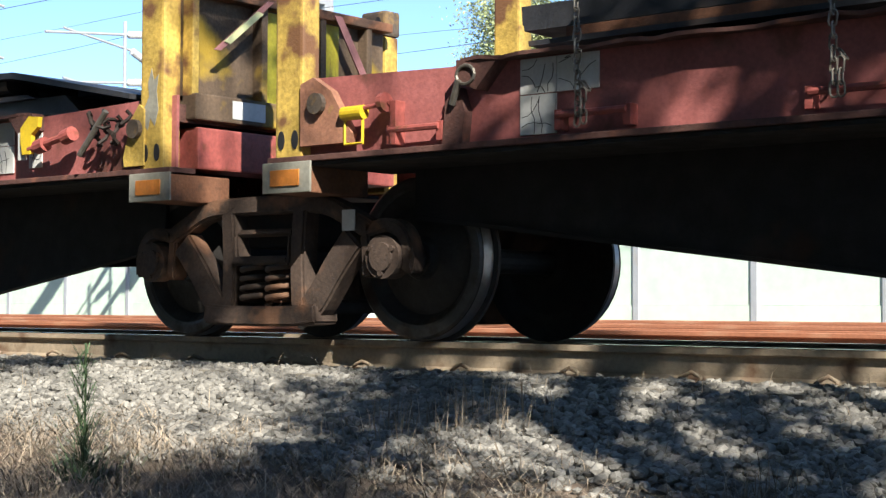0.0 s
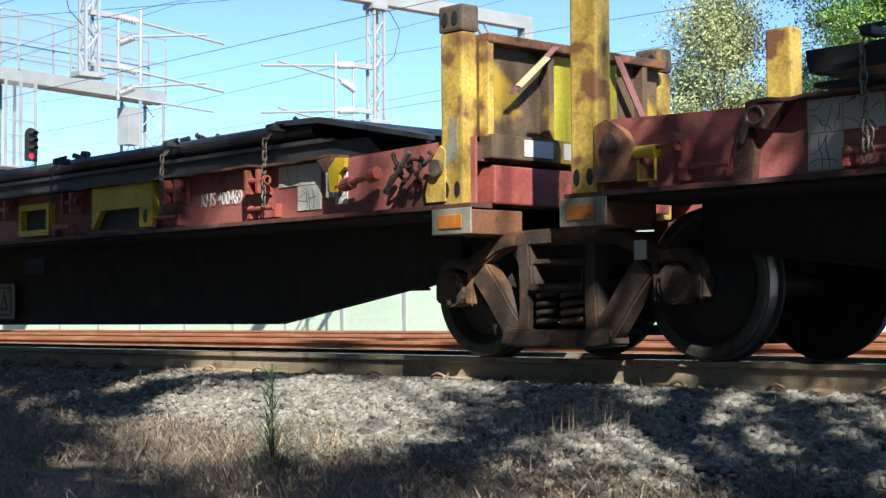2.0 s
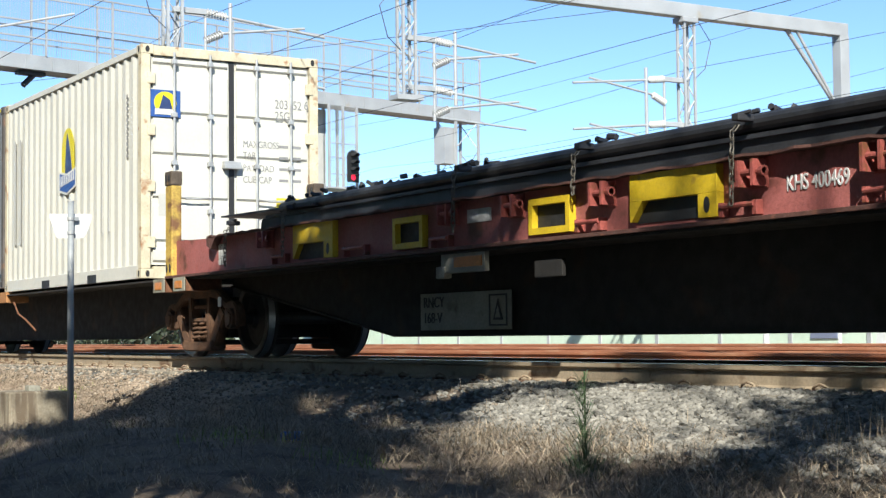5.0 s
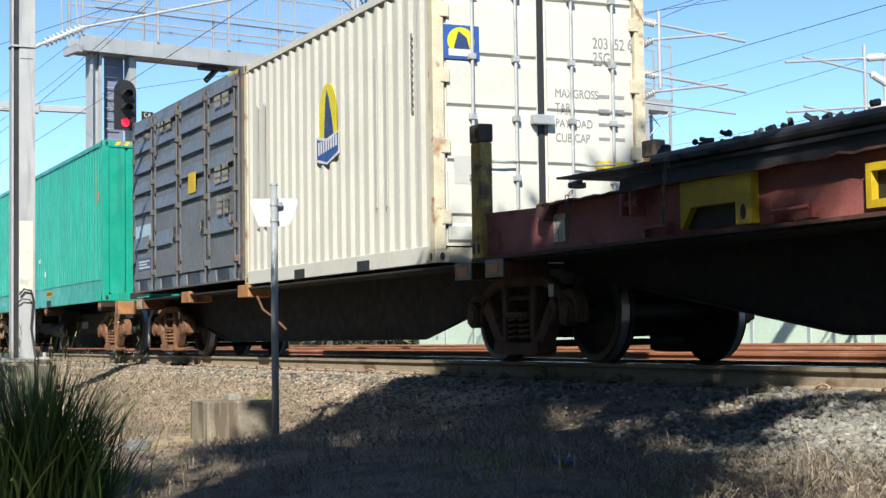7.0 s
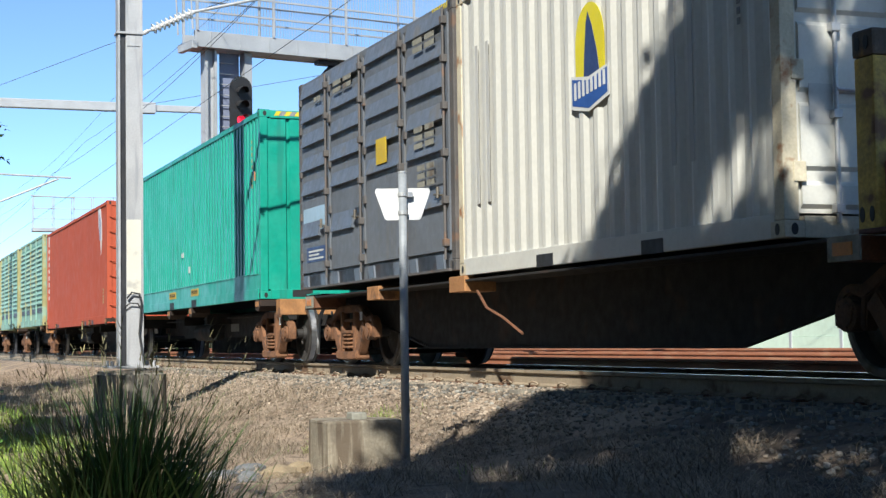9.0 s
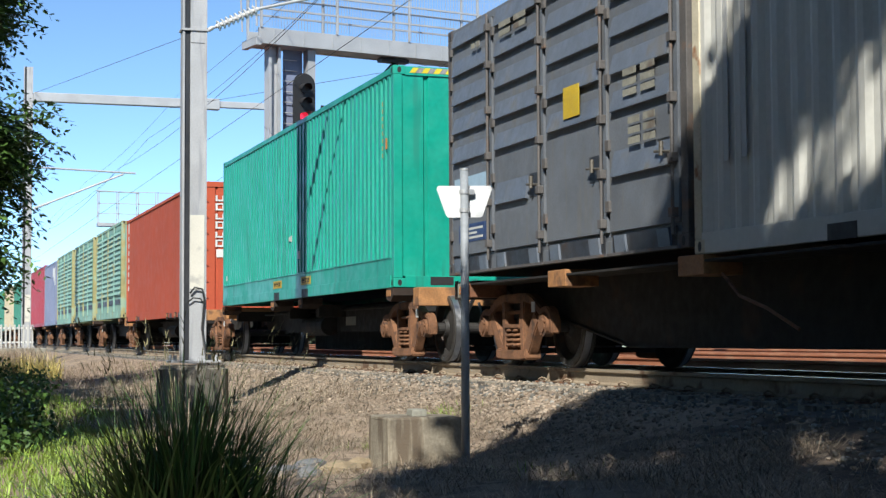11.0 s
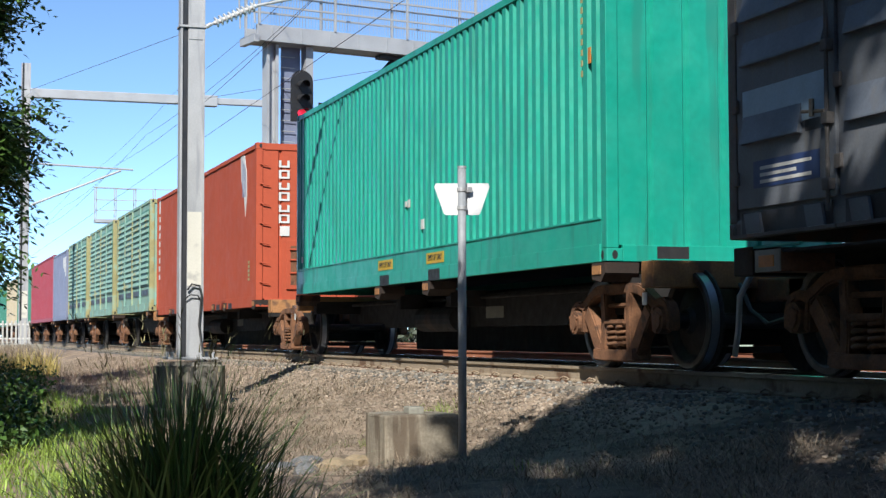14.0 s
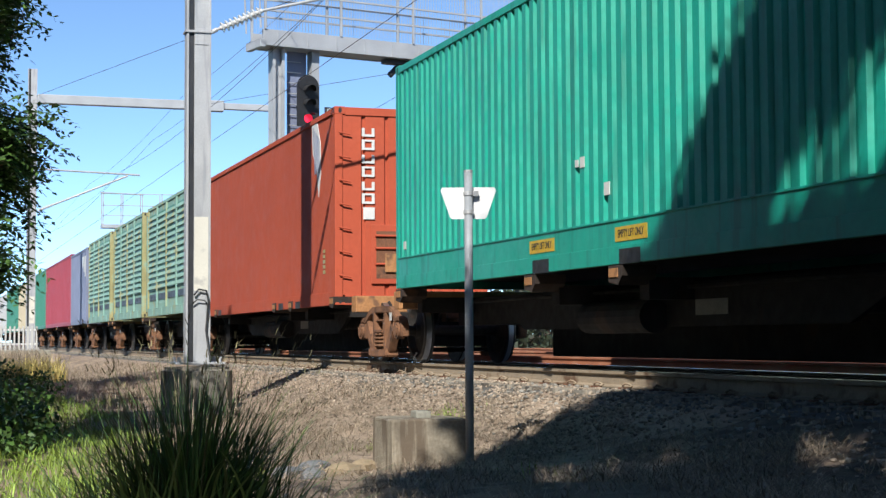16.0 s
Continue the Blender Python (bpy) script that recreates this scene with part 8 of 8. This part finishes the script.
def left_crown():
    """The branch ends that hang into the view over the ditch, clump by clump with sky between."""
    rnd = random.Random(77)
    out = []
    edge = [(0.45, 0.55), (0.7, 0.70), (0.85, 0.84), (0.98, 0.78), (1.1, 0.60), (1.2, 0.88), (1.35, 0.95), (1.5, 0.80), (1.62, 0.94), (1.8, 1.00), (2.0, 1.12), (2.15, 1.05), (2.3, 0.72), (2.4, 0.60), (2.52, 0.62), (2.65, 0.66), (2.8, 0.84), (3.0, 0.95), (3.3, 1.0)]
    while len(out) < 330:
        z = rnd.uniform(0.85, 3.25)
        y = float(np.interp(z, [e[0] for e in edge], [e[1] for e in edge])) - 0.40 - abs(rnd.gauss(0, 0.24))
        if noise.noise((y * 2.4, z * 2.6, 3.0)) < -0.12:
            continue
        out.append((-15.9 + rnd.gauss(0, 0.6), 1.3 * y, 0.31 + 1.3 * (z - 0.31)))
    return out


tree("tree", "leafy green tree with drooping branch ends over the ditch", (-16.4, -2.7, -1.0), left_crown(), 14, 0.12, 0.096, M_leaf, 77, 0.18, foliage=fronds)


def far_tree(x, y, h, r, seed, material, per=190):
    rnd = random.Random(seed)
    cs = []
    for _ in range(70):
        a, b = rnd.uniform(0, 6.3), rnd.random() ** 0.5
        z = h * rnd.uniform(0.35, 1.0)
        rr = r * b * (1.15 - abs(z / h - 0.6) * 1.4)
        cs.append((x + rr * math.cos(a), y + rr * math.sin(a), z))
    tree("tree", "tall olive-green tree far beyond the tracks", (x, y, -0.4), cs, per, 0.46, 0.12, material, seed, 0.16)


# the bright leaf colours paint these crowns as sunlit
for x, y, h, r, sd, mt in ((-31.9, 45.0, 12.2, 1.6, 1, M_leaf_pale), (-25.6, 46.0, 16.0, 3.6, 2, M_leaf_sunlit), (-22.0, 44.0, 15.0, 3.4, 3, M_leaf_sunlit), (-43.0, 48.0, 9.0, 1.6, 4, M_leaf_far), (-17.0, 47.0, 16.0, 3.5, 5, M_leaf_far)):
    far_tree(x, y, h, r, sd, mt, 1150 if mt is M_leaf_sunlit else 700)


def blocker_tree(x, y, h, r, seed, n=80, label="dense leafy tree added unseen behind the camera to block skylight", leaf=M_leaf):
    """A tree of the added rows that close the place and block sky."""
    rnd = random.Random(seed)
    cs = []
    for _ in range(n):
        a, b = rnd.uniform(0, 6.3), rnd.random() ** 0.5
        z = h * rnd.uniform(0.04, 0.96)
        rr = r * b * (1.1 - 0.5 * abs(z / h - 0.45))
        cs.append((x + rr * math.cos(a), y + 0.55 * rr * math.sin(a), z - 0.8))
    tree("tree", label, (x, y, -1.1), cs, 46, 0.5, 0.42, leaf, seed, 0.18)


# unseen row, added to cut skylight and to shade the ditch
for k, (x, y, h) in enumerate([(-52, -6.5, 8), (-44, -6.0, 8), (-37, -5.8, 8.5), (-30, -5.6, 10.5), (-24, -5.4, 12.0), (-18.5, -5.2, 16.0), (-13.5, -5.4, 12.8), (-8.5, -5.8, 9.6), (-3.8, -6.6, 6.8), (1.5, -8.2, 6.5), (12.5, -8.0, 14.5), (17, -4.0, 15.0), (20, 1.0, 15.5), (8.0, -12.0, 15.0)]):
    blocker_tree(x, y, h, 3.2, 200 + k)
# taller unseen row behind it, there only to block more sky
for k, (x, y, h) in enumerate([(10.0, -17.5, 22), (3.5, -16.0, 21), (-3.0, -15.5, 21), (-9.5, -15.5, 22), (-16.0, -15.0, 23), (-23.0, -15.0, 24), (-31.0, -15.0, 24), (-40.0, -15.0, 24)]):
    blocker_tree(x, y, h, 5.0, 230 + k, 150)
for k in range(16):                              # added along the line's far side, darkened, to block bright sky under the wagons
    blocker_tree(-67 - 12 * k, 31 + (k % 3), 6.0, 8.0, 260 + k, 80, "darkened tree added beyond the far tracks to block bright sky", M_leaf_shade)


for k, (x, y, h, r) in enumerate(((-15.9, 0.75, 0.45, 0.45), (-17.6, 0.85, 0.55, 0.6), (-19.8, 0.95, 0.7, 0.7), (-23.0, 1.05, 0.8, 0.9), (-27.0, 1.5, 0.7, 0.9))):
    shrub(x, y, h, r, 300 + k)
# ---- the train's roll ----
ROLL = [(0.0, 0.0), (0.5, 0.263), (1.0, 0.522), (1.5, 0.824), (2.0, 1.18), (2.5, 1.589), (3.0, 2.055), (3.5, 2.572), (4.0, 3.107), (4.2, 3.33), (5.3, 4.58), (6.3, 5.798), (6.5, 6.045),
        (7.0, 6.666), (7.5, 7.327), (8.0, 8.089), (8.5, 8.919), (9.0, 9.784), (9.5, 10.673), (10.0, 11.598), (10.2, 11.98), (11.3, 14.27), (12.5, 16.894), (13.0, 18.02), (13.5, 19.184),
        (14.0, 20.402), (14.5, 21.674), (15.0, 22.997), (15.5, 24.356), (16.0, 25.72)]


def rolled(t):
    return float(np.interp(t, [r[0] for r in ROLL], [r[1] for r in ROLL]))


def motions():
    for ob, x, y, z in TRAIN:
        walk(ob, [(t, pose(x + s, y, z)) for t, s in ROLL])
    for bg in BOGIES:
        for ws in [o for o in bg.children if o.name.startswith("wheelset")]:
            lx = ws.location.x
            walk(ws, [(k * 0.2, pose(lx, 0, 0.436, 0, math.degrees(rolled(k * 0.2) / 0.436), 0)) for k in range(81)])


motions()
